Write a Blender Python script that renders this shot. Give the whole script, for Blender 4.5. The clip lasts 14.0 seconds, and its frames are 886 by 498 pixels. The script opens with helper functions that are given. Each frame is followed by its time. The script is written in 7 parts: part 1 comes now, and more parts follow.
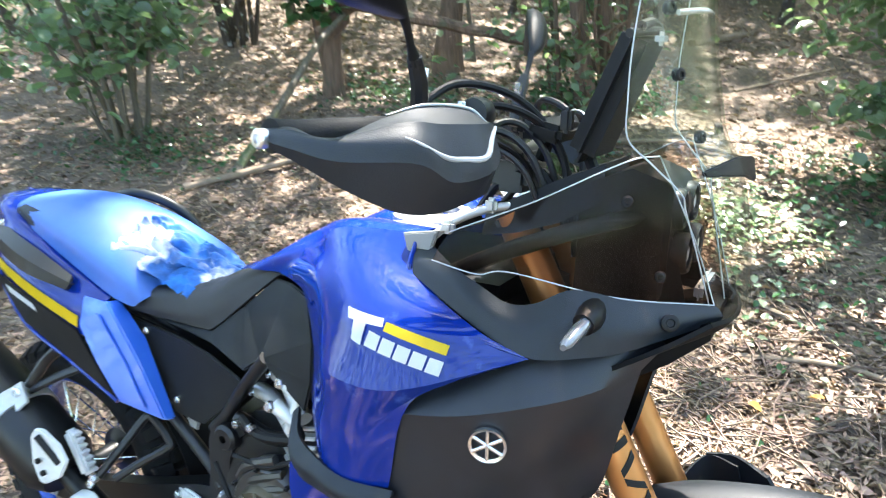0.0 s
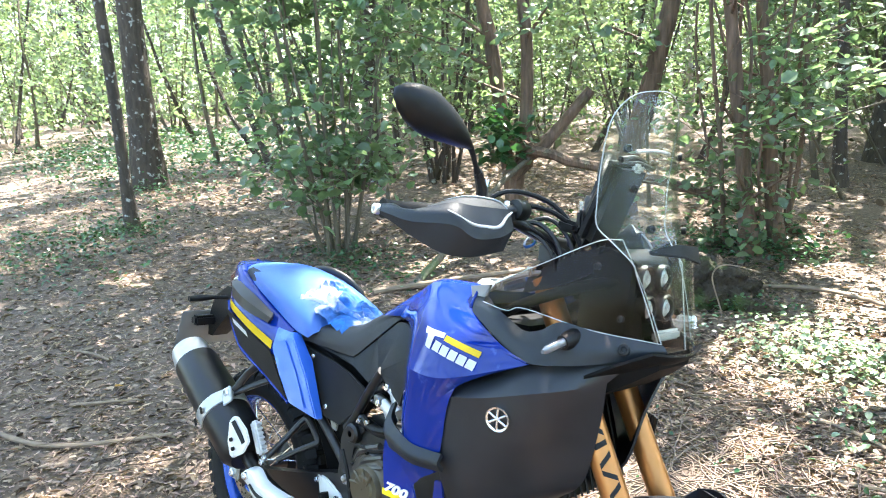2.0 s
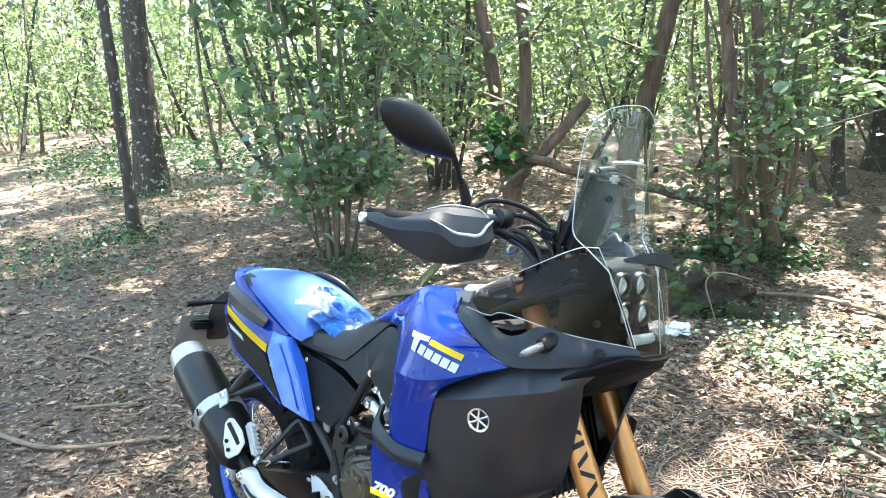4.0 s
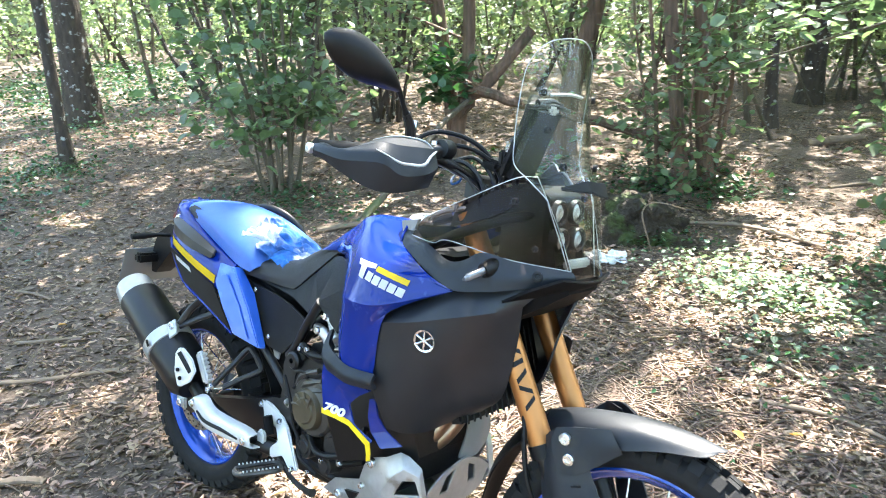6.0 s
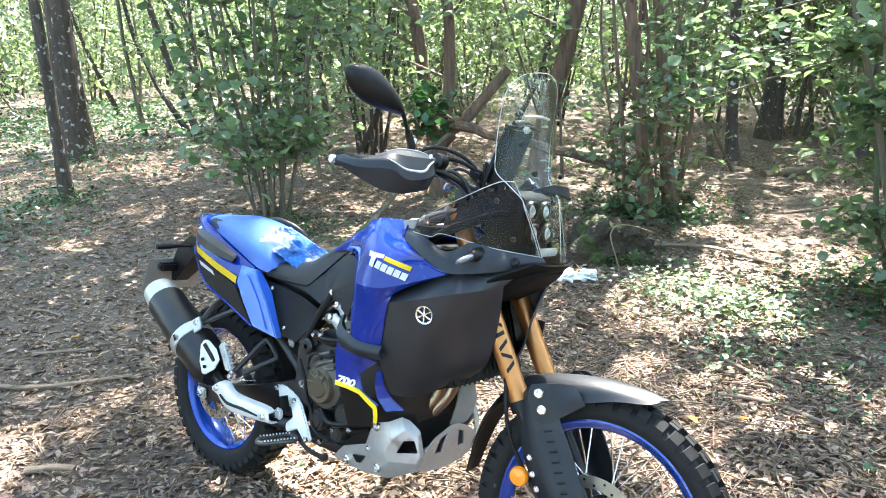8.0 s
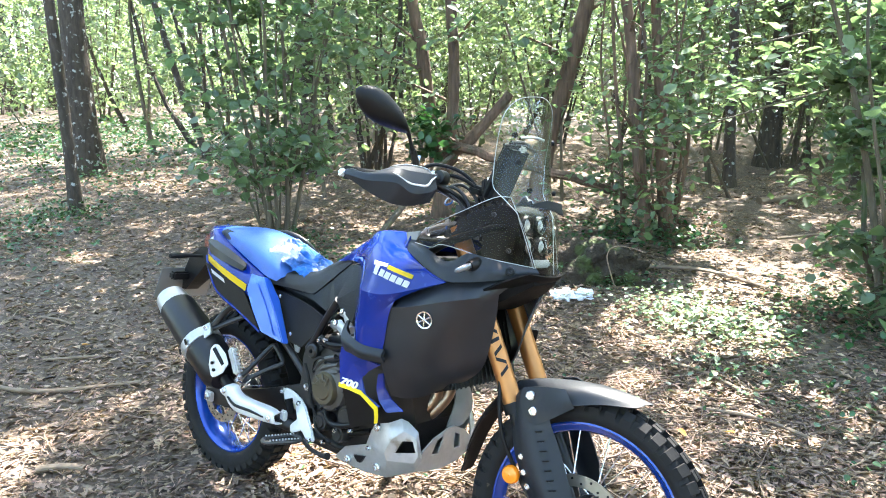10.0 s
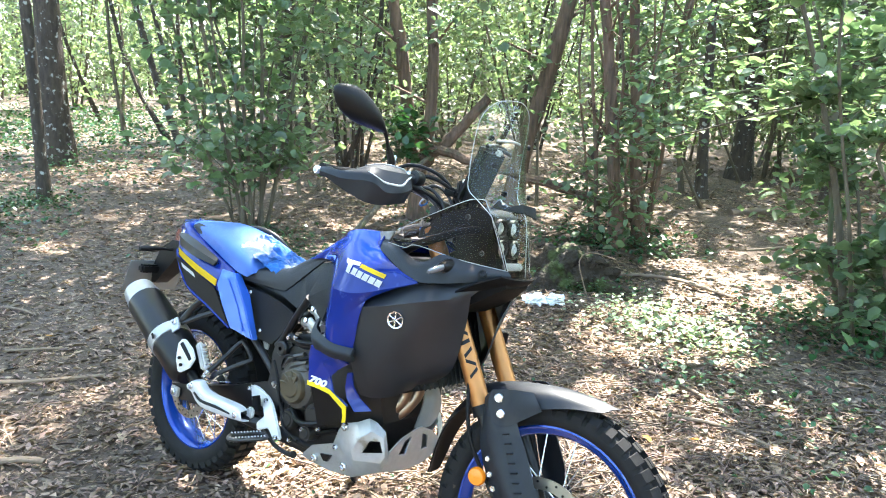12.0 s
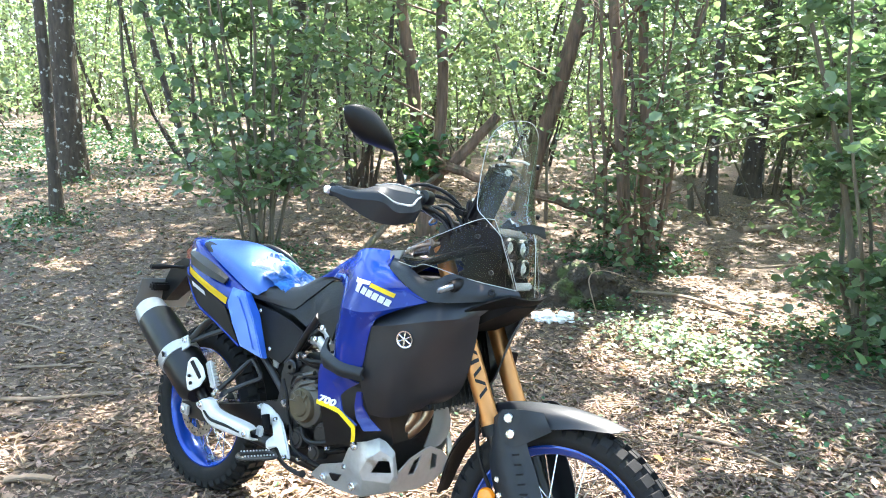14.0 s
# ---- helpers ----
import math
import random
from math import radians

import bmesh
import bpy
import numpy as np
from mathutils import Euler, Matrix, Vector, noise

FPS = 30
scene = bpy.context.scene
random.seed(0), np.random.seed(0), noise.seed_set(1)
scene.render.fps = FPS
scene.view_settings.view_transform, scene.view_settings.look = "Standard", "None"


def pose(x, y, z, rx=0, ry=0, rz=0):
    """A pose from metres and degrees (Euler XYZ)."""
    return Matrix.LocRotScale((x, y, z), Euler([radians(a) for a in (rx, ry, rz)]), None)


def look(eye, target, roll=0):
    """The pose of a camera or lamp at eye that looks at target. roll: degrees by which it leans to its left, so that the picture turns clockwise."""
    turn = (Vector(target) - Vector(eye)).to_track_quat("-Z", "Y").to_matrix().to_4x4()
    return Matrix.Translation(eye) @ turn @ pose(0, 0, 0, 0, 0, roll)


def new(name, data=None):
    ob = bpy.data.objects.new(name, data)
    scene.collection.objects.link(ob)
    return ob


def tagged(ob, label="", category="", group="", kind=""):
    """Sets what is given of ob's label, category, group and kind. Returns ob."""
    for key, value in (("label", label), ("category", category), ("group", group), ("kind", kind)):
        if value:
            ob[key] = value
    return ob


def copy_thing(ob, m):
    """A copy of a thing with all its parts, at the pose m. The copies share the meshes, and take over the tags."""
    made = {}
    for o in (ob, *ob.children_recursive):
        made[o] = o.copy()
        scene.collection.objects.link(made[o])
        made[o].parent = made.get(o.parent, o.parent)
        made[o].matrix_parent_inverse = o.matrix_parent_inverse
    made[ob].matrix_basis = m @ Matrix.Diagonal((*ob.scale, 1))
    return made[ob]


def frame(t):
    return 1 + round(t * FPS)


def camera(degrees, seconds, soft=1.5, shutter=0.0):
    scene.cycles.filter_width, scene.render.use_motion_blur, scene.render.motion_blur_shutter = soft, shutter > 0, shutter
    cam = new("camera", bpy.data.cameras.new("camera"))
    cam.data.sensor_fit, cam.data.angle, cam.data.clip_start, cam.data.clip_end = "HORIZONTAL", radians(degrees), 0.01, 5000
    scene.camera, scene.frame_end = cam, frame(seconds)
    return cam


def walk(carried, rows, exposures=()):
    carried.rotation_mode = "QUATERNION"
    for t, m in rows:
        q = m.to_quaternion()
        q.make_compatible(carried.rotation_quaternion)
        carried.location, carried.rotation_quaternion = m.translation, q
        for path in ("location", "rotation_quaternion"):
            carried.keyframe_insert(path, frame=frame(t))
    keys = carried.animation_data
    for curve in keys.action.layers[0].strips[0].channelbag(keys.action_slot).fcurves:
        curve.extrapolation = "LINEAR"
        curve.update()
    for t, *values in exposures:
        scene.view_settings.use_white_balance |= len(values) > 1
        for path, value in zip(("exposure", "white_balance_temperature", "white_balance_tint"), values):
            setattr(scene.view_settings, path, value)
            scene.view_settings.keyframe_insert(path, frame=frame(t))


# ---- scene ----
cam = camera(61.94, 14.0, 1.0, 0.5)
ROWS = [
    (0.0, 1.550, -0.808, 1.496, 66.65, 3.80, 28.80),
    (0.5, 1.645, -0.962, 1.492, 71.07, 3.98, 31.47),
    (1.0, 1.758, -1.105, 1.510, 75.80, 4.69, 32.66),
    (1.5, 1.910, -1.121, 1.520, 80.26, 3.14, 40.95),
    (2.0, 2.079, -1.125, 1.502, 78.62, 2.89, 44.94),
    (2.5, 2.138, -1.140, 1.512, 79.96, 3.84, 46.48),
    (5.0, 2.149, -1.134, 1.513, 77.86, 2.51, 44.33),
    (5.5, 2.149, -1.117, 1.500, 74.95, 4.46, 44.94),
    (6.0, 2.188, -1.182, 1.517, 73.79, 2.20, 40.96),
    (6.5, 2.201, -1.338, 1.514, 74.40, 2.96, 38.68),
    (7.0, 2.233, -1.443, 1.520, 74.46, 3.63, 35.68),
    (7.5, 2.326, -1.477, 1.511, 75.73, 2.68, 38.69),
    (10.0, 2.494, -1.608, 1.501, 78.42, 1.03, 39.56),
    (10.5, 2.500, -1.616, 1.506, 78.98, 1.33, 38.82),
    (11.0, 2.499, -1.613, 1.499, 78.77, -0.34, 37.50),
    (11.5, 2.496, -1.615, 1.500, 78.92, -0.36, 37.96),
    (12.0, 2.497, -1.609, 1.498, 78.59, -1.11, 37.93),
    (12.5, 2.502, -1.598, 1.503, 78.81, -1.55, 36.51),
    (13.0, 2.498, -1.607, 1.504, 79.16, -1.14, 37.70),
    (13.5, 2.498, -1.607, 1.506, 79.19, -1.13, 38.24),
    (14.0, 2.498, -1.611, 1.508, 79.82, -1.02, 38.65),
]
walk(cam, [(t, pose(x, y, z, rx, ry, rz)) for t, x, y, z, rx, ry, rz in ROWS], [(0.0, 3.33), (1.0, 3.41), (1.6, 3.48), (2.5, 3.45), (5.0, 3.37), (6.0, 3.40), (7.0, 3.38), (14.0, 3.43)])

# ---- light ----
SUN_EL, SUN_AZ = 58.0, 100.0  # the sun stands high beyond the bike, on its left
world = bpy.data.worlds.new("world")
scene.world = world
world.use_nodes = True
wn = world.node_tree.nodes
sky = wn.new("ShaderNodeTexSky")
sky.sky_type, sky.sun_disc = "NISHITA", False
sky.sun_elevation, sky.sun_rotation = radians(SUN_EL), radians(90 - SUN_AZ)
world.node_tree.links.new(sky.outputs[0], wn["Background"].inputs[0])
wn["Background"].inputs[1].default_value = 0.15
SUN_DIR = Vector((math.cos(radians(SUN_EL)) * math.cos(radians(SUN_AZ)), math.cos(radians(SUN_EL)) * math.sin(radians(SUN_AZ)), math.sin(radians(SUN_EL))))
sun = new("sun", bpy.data.lights.new("sun", "SUN"))
sun.data.energy, sun.data.angle, sun.data.color = 5.0, radians(0.5), (1.0, 0.958, 0.885)
sun.matrix_world = look(SUN_DIR * 30, (0, 0, 0))


# ---- materials ----
def mat(name, base, rough=0.5, metal=0.0, var=0.15, scale=30.0, bump=0.0, bump_scale=200.0, coat=0.0, spots=None, translucent=0.0, rand=0.0, spec=0.5, grain=1.0, hue=1.0):
    """Principled material with variation at two scales, fine relief, and optional spots (colour, scale, threshold)."""
    m = bpy.data.materials.new(name)
    m.use_nodes = True
    nt = m.node_tree
    n, link = nt.nodes, nt.links.new
    p = n["Principled BSDF"]
    p.inputs["Roughness"].default_value, p.inputs["Metallic"].default_value = rough, metal
    p.inputs["Specular IOR Level"].default_value = spec
    if coat:
        p.inputs["Coat Weight"].default_value, p.inputs["Coat Roughness"].default_value = coat, 0.035
    tc = n.new("ShaderNodeTexCoord")
    big, fine = n.new("ShaderNodeTexNoise"), n.new("ShaderNodeTexNoise")
    big.inputs["Scale"].default_value, fine.inputs["Scale"].default_value = scale * 0.15, scale
    big.inputs["Detail"].default_value, fine.inputs["Detail"].default_value = 4, 6
    place = tc.outputs["Object"]
    if grain != 1.0:
        gr = n.new("ShaderNodeVectorMath")
        gr.operation = "MULTIPLY"
        gr.inputs[1].default_value = (1, 1, grain)
        link(place, gr.inputs[0])
        place = gr.outputs[0]
    for t in (big, fine):
        link(place, t.inputs["Vector"])
    add = n.new("ShaderNodeMath")
    add.operation = "ADD"
    link(big.outputs[0], add.inputs[0]), link(fine.outputs[0], add.inputs[1])
    ramp = n.new("ShaderNodeMapRange")
    ramp.inputs[1].default_value, ramp.inputs[2].default_value = 0.6, 1.4
    ramp.inputs[3].default_value, ramp.inputs[4].default_value = 1 - var, 1 + var
    link(add.outputs[0], ramp.inputs[0])
    mul = n.new("ShaderNodeVectorMath")
    mul.operation = "SCALE"
    mul.inputs[0].default_value = base
    link(ramp.outputs[0], mul.inputs["Scale"])
    col = mul.outputs[0]
    if rand:
        isl = n.new("ShaderNodeNewGeometry")
        hsv = n.new("ShaderNodeHueSaturation")
        for out, key, lo, hi in ((0, "Hue", 0.5 - 0.05 * rand * hue, 0.5 + 0.03 * rand * hue), (1, "Value", 1 - 0.55 * rand, 1 + 0.55 * rand)):
            mr = n.new("ShaderNodeMapRange")
            mr.inputs[3].default_value, mr.inputs[4].default_value = lo, hi
            if out:
                w = n.new("ShaderNodeTexWhiteNoise")
                w.noise_dimensions = "1D"
                link(isl.outputs["Random Per Island"], w.inputs["W"])
                link(w.outputs[0], mr.inputs[0])
            else:
                link(isl.outputs["Random Per Island"], mr.inputs[0])
            link(mr.outputs[0], hsv.inputs[key])
        link(col, hsv.inputs["Color"])
        col = hsv.outputs[0]
    if spots:
        sc, ss, th = spots
        sp = n.new("ShaderNodeTexNoise")
        sp.inputs["Scale"].default_value, sp.inputs["Detail"].default_value = ss, 5
        link(tc.outputs["Object"], sp.inputs["Vector"])
        sm = n.new("ShaderNodeMapRange")
        sm.inputs[1].default_value, sm.inputs[2].default_value = th, th + 0.08
        link(sp.outputs[0], sm.inputs[0])
        mx = n.new("ShaderNodeMix")
        mx.data_type = "RGBA"
        mx.inputs[7].default_value = (*sc, 1)
        link(sm.outputs[0], mx.inputs[0]), link(col, mx.inputs[6])
        col = mx.outputs[2]
    link(col, p.inputs["Base Color"])
    rr = n.new("ShaderNodeMapRange")
    rr.inputs[1].default_value, rr.inputs[2].default_value = 0.3, 0.7
    rr.inputs[3].default_value, rr.inputs[4].default_value = max(0.02, rough - 0.1), min(1, rough + 0.1)
    link(big.outputs[0], rr.inputs[0]), link(rr.outputs[0], p.inputs["Roughness"])
    if bump:
        bt, bn = n.new("ShaderNodeTexNoise"), n.new("ShaderNodeBump")
        bt.inputs["Scale"].default_value, bt.inputs["Detail"].default_value = bump_scale, 5
        link(place, bt.inputs["Vector"]), link(bt.outputs[0], bn.inputs["Height"])
        bn.inputs["Strength"].default_value, bn.inputs["Distance"].default_value = bump, 0.02 if bump_scale < 60 else 0.002
        link(bn.outputs[0], p.inputs["Normal"])
    if translucent:
        tr, mix = n.new("ShaderNodeBsdfTranslucent"), n.new("ShaderNodeMixShader")
        mix.inputs[0].default_value = translucent
        br = n.new("ShaderNodeVectorMath")
        br.operation = "MULTIPLY"
        br.inputs[1].default_value = (1.38, 1.52, 0.98)
        link(col, br.inputs[0]), link(br.outputs[0], tr.inputs[0])
        link(p.outputs[0], mix.inputs[1]), link(tr.outputs[0], mix.inputs[2])
        link(mix.outputs[0], n["Material Output"].inputs[0])
    return m


def glass(name, tint, rough=0.02, dirt=0.06, edge=0.2, face=0.022):
    """Clear thin plastic: transparent tint with a gloss layer and faint dust."""
    m = bpy.data.materials.new(name)
    m.use_nodes = True
    n, link = m.node_tree.nodes, m.node_tree.links.new
    tr, gl, fr, mix = n.new("ShaderNodeBsdfTransparent"), n.new("ShaderNodeBsdfGlossy"), n.new("ShaderNodeLayerWeight"), n.new("ShaderNodeMixShader")
    tr.inputs[0].default_value = (*tint, 1)
    gl.inputs["Roughness"].default_value = rough
    fr.inputs[0].default_value = 0.5
    pw, sc = n.new("ShaderNodeMath"), n.new("ShaderNodeMath")
    pw.operation, sc.operation = "POWER", "MULTIPLY_ADD"
    pw.inputs[1].default_value, sc.inputs[1].default_value, sc.inputs[2].default_value = 4.0, edge, face
    link(fr.outputs["Facing"], pw.inputs[0]), link(pw.outputs[0], sc.inputs[0])
    link(sc.outputs[0], mix.inputs[0]), link(tr.outputs[0], mix.inputs[1]), link(gl.outputs[0], mix.inputs[2])
    dif, mix2, nz, mr = n.new("ShaderNodeBsdfDiffuse"), n.new("ShaderNodeMixShader"), n.new("ShaderNodeTexNoise"), n.new("ShaderNodeMapRange")
    dif.inputs[0].default_value = (0.6, 0.58, 0.5, 1)
    nz.inputs["Scale"].default_value, nz.inputs["Detail"].default_value = 14, 8
    mr.inputs[1].default_value, mr.inputs[2].default_value, mr.inputs[3].default_value, mr.inputs[4].default_value = 0.4, 0.75, dirt * 0.3, dirt * 2
    link(nz.outputs[0], mr.inputs[0]), link(mr.outputs[0], mix2.inputs[0])
    link(mix.outputs[0], mix2.inputs[1]), link(dif.outputs[0], mix2.inputs[2])
    link(mix2.outputs[0], n["Material Output"].inputs[0])
    return m


DUST = (0.22, 0.17, 0.12)
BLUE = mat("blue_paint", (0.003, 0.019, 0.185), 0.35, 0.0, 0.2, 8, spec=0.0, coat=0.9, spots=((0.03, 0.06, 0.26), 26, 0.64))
BLUE_SEAT = mat("blue_vinyl", (0.036, 0.115, 0.40), 0.42, 0, 0.12, 30, 0.25, 500)
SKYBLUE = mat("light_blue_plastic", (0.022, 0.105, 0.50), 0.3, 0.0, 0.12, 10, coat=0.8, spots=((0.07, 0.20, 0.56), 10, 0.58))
BLACK = mat("black_plastic", (0.0050, 0.0051, 0.0058), 0.44, 0, 0.25, 30, 0.15, 700, spec=0.24)
GREYBLACK = mat("dark_grey_plastic", (0.012, 0.015, 0.020), 0.5, 0, 0.2, 30, 0.2, 600, spots=((0.022, 0.023, 0.025), 9, 0.62), spec=0.35)
PANEL = mat("dark_panel_plastic", (0.0095, 0.0105, 0.0115), 0.5, 0, 0.25, 30, 0.2, 700, spec=0.22)
FAIRING = mat("dark_fairing_plastic", (0.0095, 0.0115, 0.0155), 0.40, 0, 0.25, 30, 0.15, 700, spec=0.5)
SATIN = mat("satin_black_metal", (0.008, 0.008, 0.009), 0.40, 0.15, 0.2, 40)
RUBBER = mat("tyre_rubber", (0.013, 0.0125, 0.0125), 0.8, 0, 0.3, 50, 0.3, 300, spots=(DUST, 18, 0.70), spec=0.25)
SEATBLK = mat("black_vinyl", (0.010, 0.010, 0.011), 0.55, 0, 0.2, 60, 0.35, 900)
GOLD = mat("gold_anodised_metal", (0.44, 0.19, 0.062), 0.34, 0.7, 0.1, 20)
ALU = mat("brushed_aluminium", (0.47, 0.47, 0.465), 0.40, 0.55, 0.12, 60, 0.1, 400, spots=((0.30, 0.27, 0.23), 14, 0.64))
# aluminium again, the bright sky reflection put into a paler base colour
SILVER = mat("sky_bright_aluminium", (0.64, 0.64, 0.635), 0.42, 0.3, 0.1, 60, 0.1, 400, spots=((0.42, 0.40, 0.36), 14, 0.66))
DISC = mat("worn_disc_steel", (0.30, 0.28, 0.24), 0.35, 0.8, 0.15, 40)
FLATBLK = mat("dull_black_plastic", (0.005, 0.005, 0.0055), 0.8, 0, 0.2, 30, 0.15, 500, spec=0.12)
STEEL = mat("bright_steel", (0.75, 0.75, 0.76), 0.22, 0.95, 0.1, 40)
ENGINE = mat("engine_casting", (0.026, 0.025, 0.025), 0.45, 0.5, 0.25, 30, 0.3, 300)
CASTING = mat("grey_casting", (0.075, 0.072, 0.068), 0.42, 0.7, 0.25, 30, 0.2, 300)
BRONZE = mat("bronze_cover", (0.085, 0.070, 0.045), 0.45, 0.5, 0.2, 30, 0.15, 300)
PIPE = mat("heat_tinted_steel", (0.30, 0.22, 0.16), 0.32, 0.9, 0.3, 14)
YELLOW = mat("yellow_film", (0.85, 0.62, 0.015), 0.35, 0, 0.06, 20)
WHITE = mat("white_film", (0.8, 0.8, 0.8), 0.4, 0, 0.06, 20)
ORANGE = mat("orange_reflector", (0.9, 0.24, 0.01), 0.15, 0, 0.1, 60, coat=0.6)
REDLENS = mat("dark_red_lens", (0.10, 0.01, 0.01), 0.15, 0, 0.1, 60, coat=0.6)
LENS = mat("clear_lamp_lens", (0.46, 0.48, 0.50), 0.14, 0.25, 0.25, 60, coat=1.0)
RIMBLUE = mat("blue_anodised_rim", (0.004, 0.045, 0.30), 0.22, 0.4, 0.1, 20, coat=0.5)
PLATE = mat("dull_grey_plate", (0.24, 0.24, 0.235), 0.5, 0.2, 0.1, 20)
CLOTH = mat("cyan_cloth", (0.004, 0.075, 0.27), 0.7, 0, 0.95, 40, 0.5, 250, spots=((0.44, 0.46, 0.50), 9, 0.53))
CLEAR = glass("clear_screen", (0.90, 0.92, 0.90), 0.03, dirt=0.001, edge=0.5, face=0.024)
SMOKE = glass("smoked_screen", (0.72, 0.64, 0.60), 0.03, dirt=0.0, edge=0.22, face=0.009)
EDGE = mat("pale_edge_and_glint", (0.36, 0.38, 0.40), 0.3, 0, 0.1, 40, coat=0.5)
DULL_LENS = mat("dull_clear_lens", (0.15, 0.16, 0.18), 0.15, 0.4, 0.15, 60, coat=1.0)
PAPER = mat("white_tissue", (0.85, 0.85, 0.86), 0.8, 0, 0.05, 20, 0.4, 100)


# ---- mesh tools ----
def finish(bm, name, material, parent, label="", xf=None, angle=38, smooth=True):
    if xf is not None:
        bmesh.ops.transform(bm, matrix=xf, verts=bm.verts)
    bmesh.ops.recalc_face_normals(bm, faces=bm.faces)
    me = bpy.data.meshes.new(name)
    bm.to_mesh(me)
    bm.free()
    me.materials.append(material)
    if smooth:
        me.shade_smooth()
        me.set_sharp_from_angle(angle=radians(angle))
    ob = new(name, me)
    ob.parent = parent
    return tagged(ob, label)


def part(name, bm, material, parent, label="", xf=None, angle=38):
    return finish(bm, name, material, parent, label, xf, angle)


def catmull(pts, n):
    """n points along a smooth line through pts."""
    pts = [Vector(p) for p in pts]
    ext = [2 * pts[0] - pts[1]] + pts + [2 * pts[-1] - pts[-2]]
    out = []
    for k in range(n):
        u = k / (n - 1) * (len(pts) - 1)
        i = min(int(u), len(pts) - 2)
        t = u - i
        a, b, c, d = ext[i : i + 4]
        out.append(0.5 * (2 * b + (c - a) * t + (2 * a - 5 * b + 4 * c - d) * t * t + (3 * b - a - 3 * c + d) * t**3))
    return out


def sheet(rows, nu=0, nv=0, thick=0.004, mirror=False, creases=()):
    """A curved panel through rows of points, with thickness and creases at some rows; mirror doubles it over the bike's middle plane."""
    nu, nv = nu or 4 * len(rows[0]), nv or 4 * len(rows)
    lines = [catmull(r, nu) for r in rows]
    cuts = [0, *creases, len(rows) - 1]
    cols = []
    for i in range(nu):
        col = []
        for a, b in zip(cuts, cuts[1:]):
            piece = catmull([l[i] for l in lines[a : b + 1]], max(2, round(nv * (b - a) / (len(rows) - 1))))
            col += piece if not col else piece[1:]
        cols.append(col)
    nv = len(cols[0])
    bm = bmesh.new()
    for s in (1, -1) if mirror else (1,):
        vs = [[bm.verts.new((p[0], s * p[1], p[2])) for p in c] for c in cols]
        for i in range(nu - 1):
            for j in range(nv - 1):
                q = (vs[i][j], vs[i + 1][j], vs[i + 1][j + 1], vs[i][j + 1])
                bm.faces.new(q if s > 0 else q[::-1])
    bmesh.ops.remove_doubles(bm, verts=bm.verts, dist=0.0004)
    bmesh.ops.recalc_face_normals(bm, faces=bm.faces)
    if thick:
        bmesh.ops.solidify(bm, geom=bm.faces[:], thickness=thick)
    return bm


def shell(verts, faces, thick=0.004, bevel=0.0025, mirror=False):
    """A hard-edged moulded or pressed panel: corner points, faces between them, thickness and softened edges."""
    bm = bmesh.new()
    for s in (1, -1) if mirror else (1,):
        vs = [bm.verts.new((x, s * y, z)) for x, y, z in verts]
        for f in faces:
            bm.faces.new([vs[i] for i in (f if s > 0 else f[::-1])])
    bmesh.ops.remove_doubles(bm, verts=bm.verts, dist=0.0004)
    bmesh.ops.triangulate(bm, faces=[f for f in bm.faces if len(f.verts) > 4])
    bmesh.ops.recalc_face_normals(bm, faces=bm.faces)
    bmesh.ops.solidify(bm, geom=bm.faces[:], thickness=thick)
    if bevel:
        es = [e for e in bm.edges if len(e.link_faces) == 2 and e.calc_face_angle(0) > 0.14]
        bmesh.ops.bevel(bm, geom=es, offset=bevel, segments=2, affect="EDGES", clamp_overlap=True)
    return bm


def loft(rings, cap=True, bm=None):
    bm = bm or bmesh.new()
    vs = [[bm.verts.new(p) for p in r] for r in rings]
    k = len(rings[0])
    for a, b in zip(vs, vs[1:]):
        for i in range(k):
            bm.faces.new((a[i], a[(i + 1) % k], b[(i + 1) % k], b[i]))
    if cap:
        bm.faces.new(vs[0][::-1]), bm.faces.new(vs[-1])
    return bm


def tube(pts, r, seg=10, n=0, bm=None, flat=1.0):
    """A round bar along a smooth line; r is one radius or one for each given point."""
    rad = r if isinstance(r, (list, tuple)) else [r] * len(pts)
    line = catmull(pts, n) if n else [Vector(p) for p in pts]
    rings, up = [], None
    for i, p in enumerate(line):
        d = (line[min(i + 1, len(line) - 1)] - line[max(i - 1, 0)]).normalized()
        if up is None:
            up = d.orthogonal().normalized()
        up = (up - d * up.dot(d)).normalized()
        side = d.cross(up)
        u = i / (len(line) - 1) * (len(rad) - 1)
        k = min(int(u), len(rad) - 2)
        rr = rad[k] + (rad[k + 1] - rad[k]) * (u - k)
        rings.append([p + rr * (math.cos(2 * math.pi * j / seg) * up + flat * math.sin(2 * math.pi * j / seg) * side) for j in range(seg)])
    return loft(rings, True, bm)


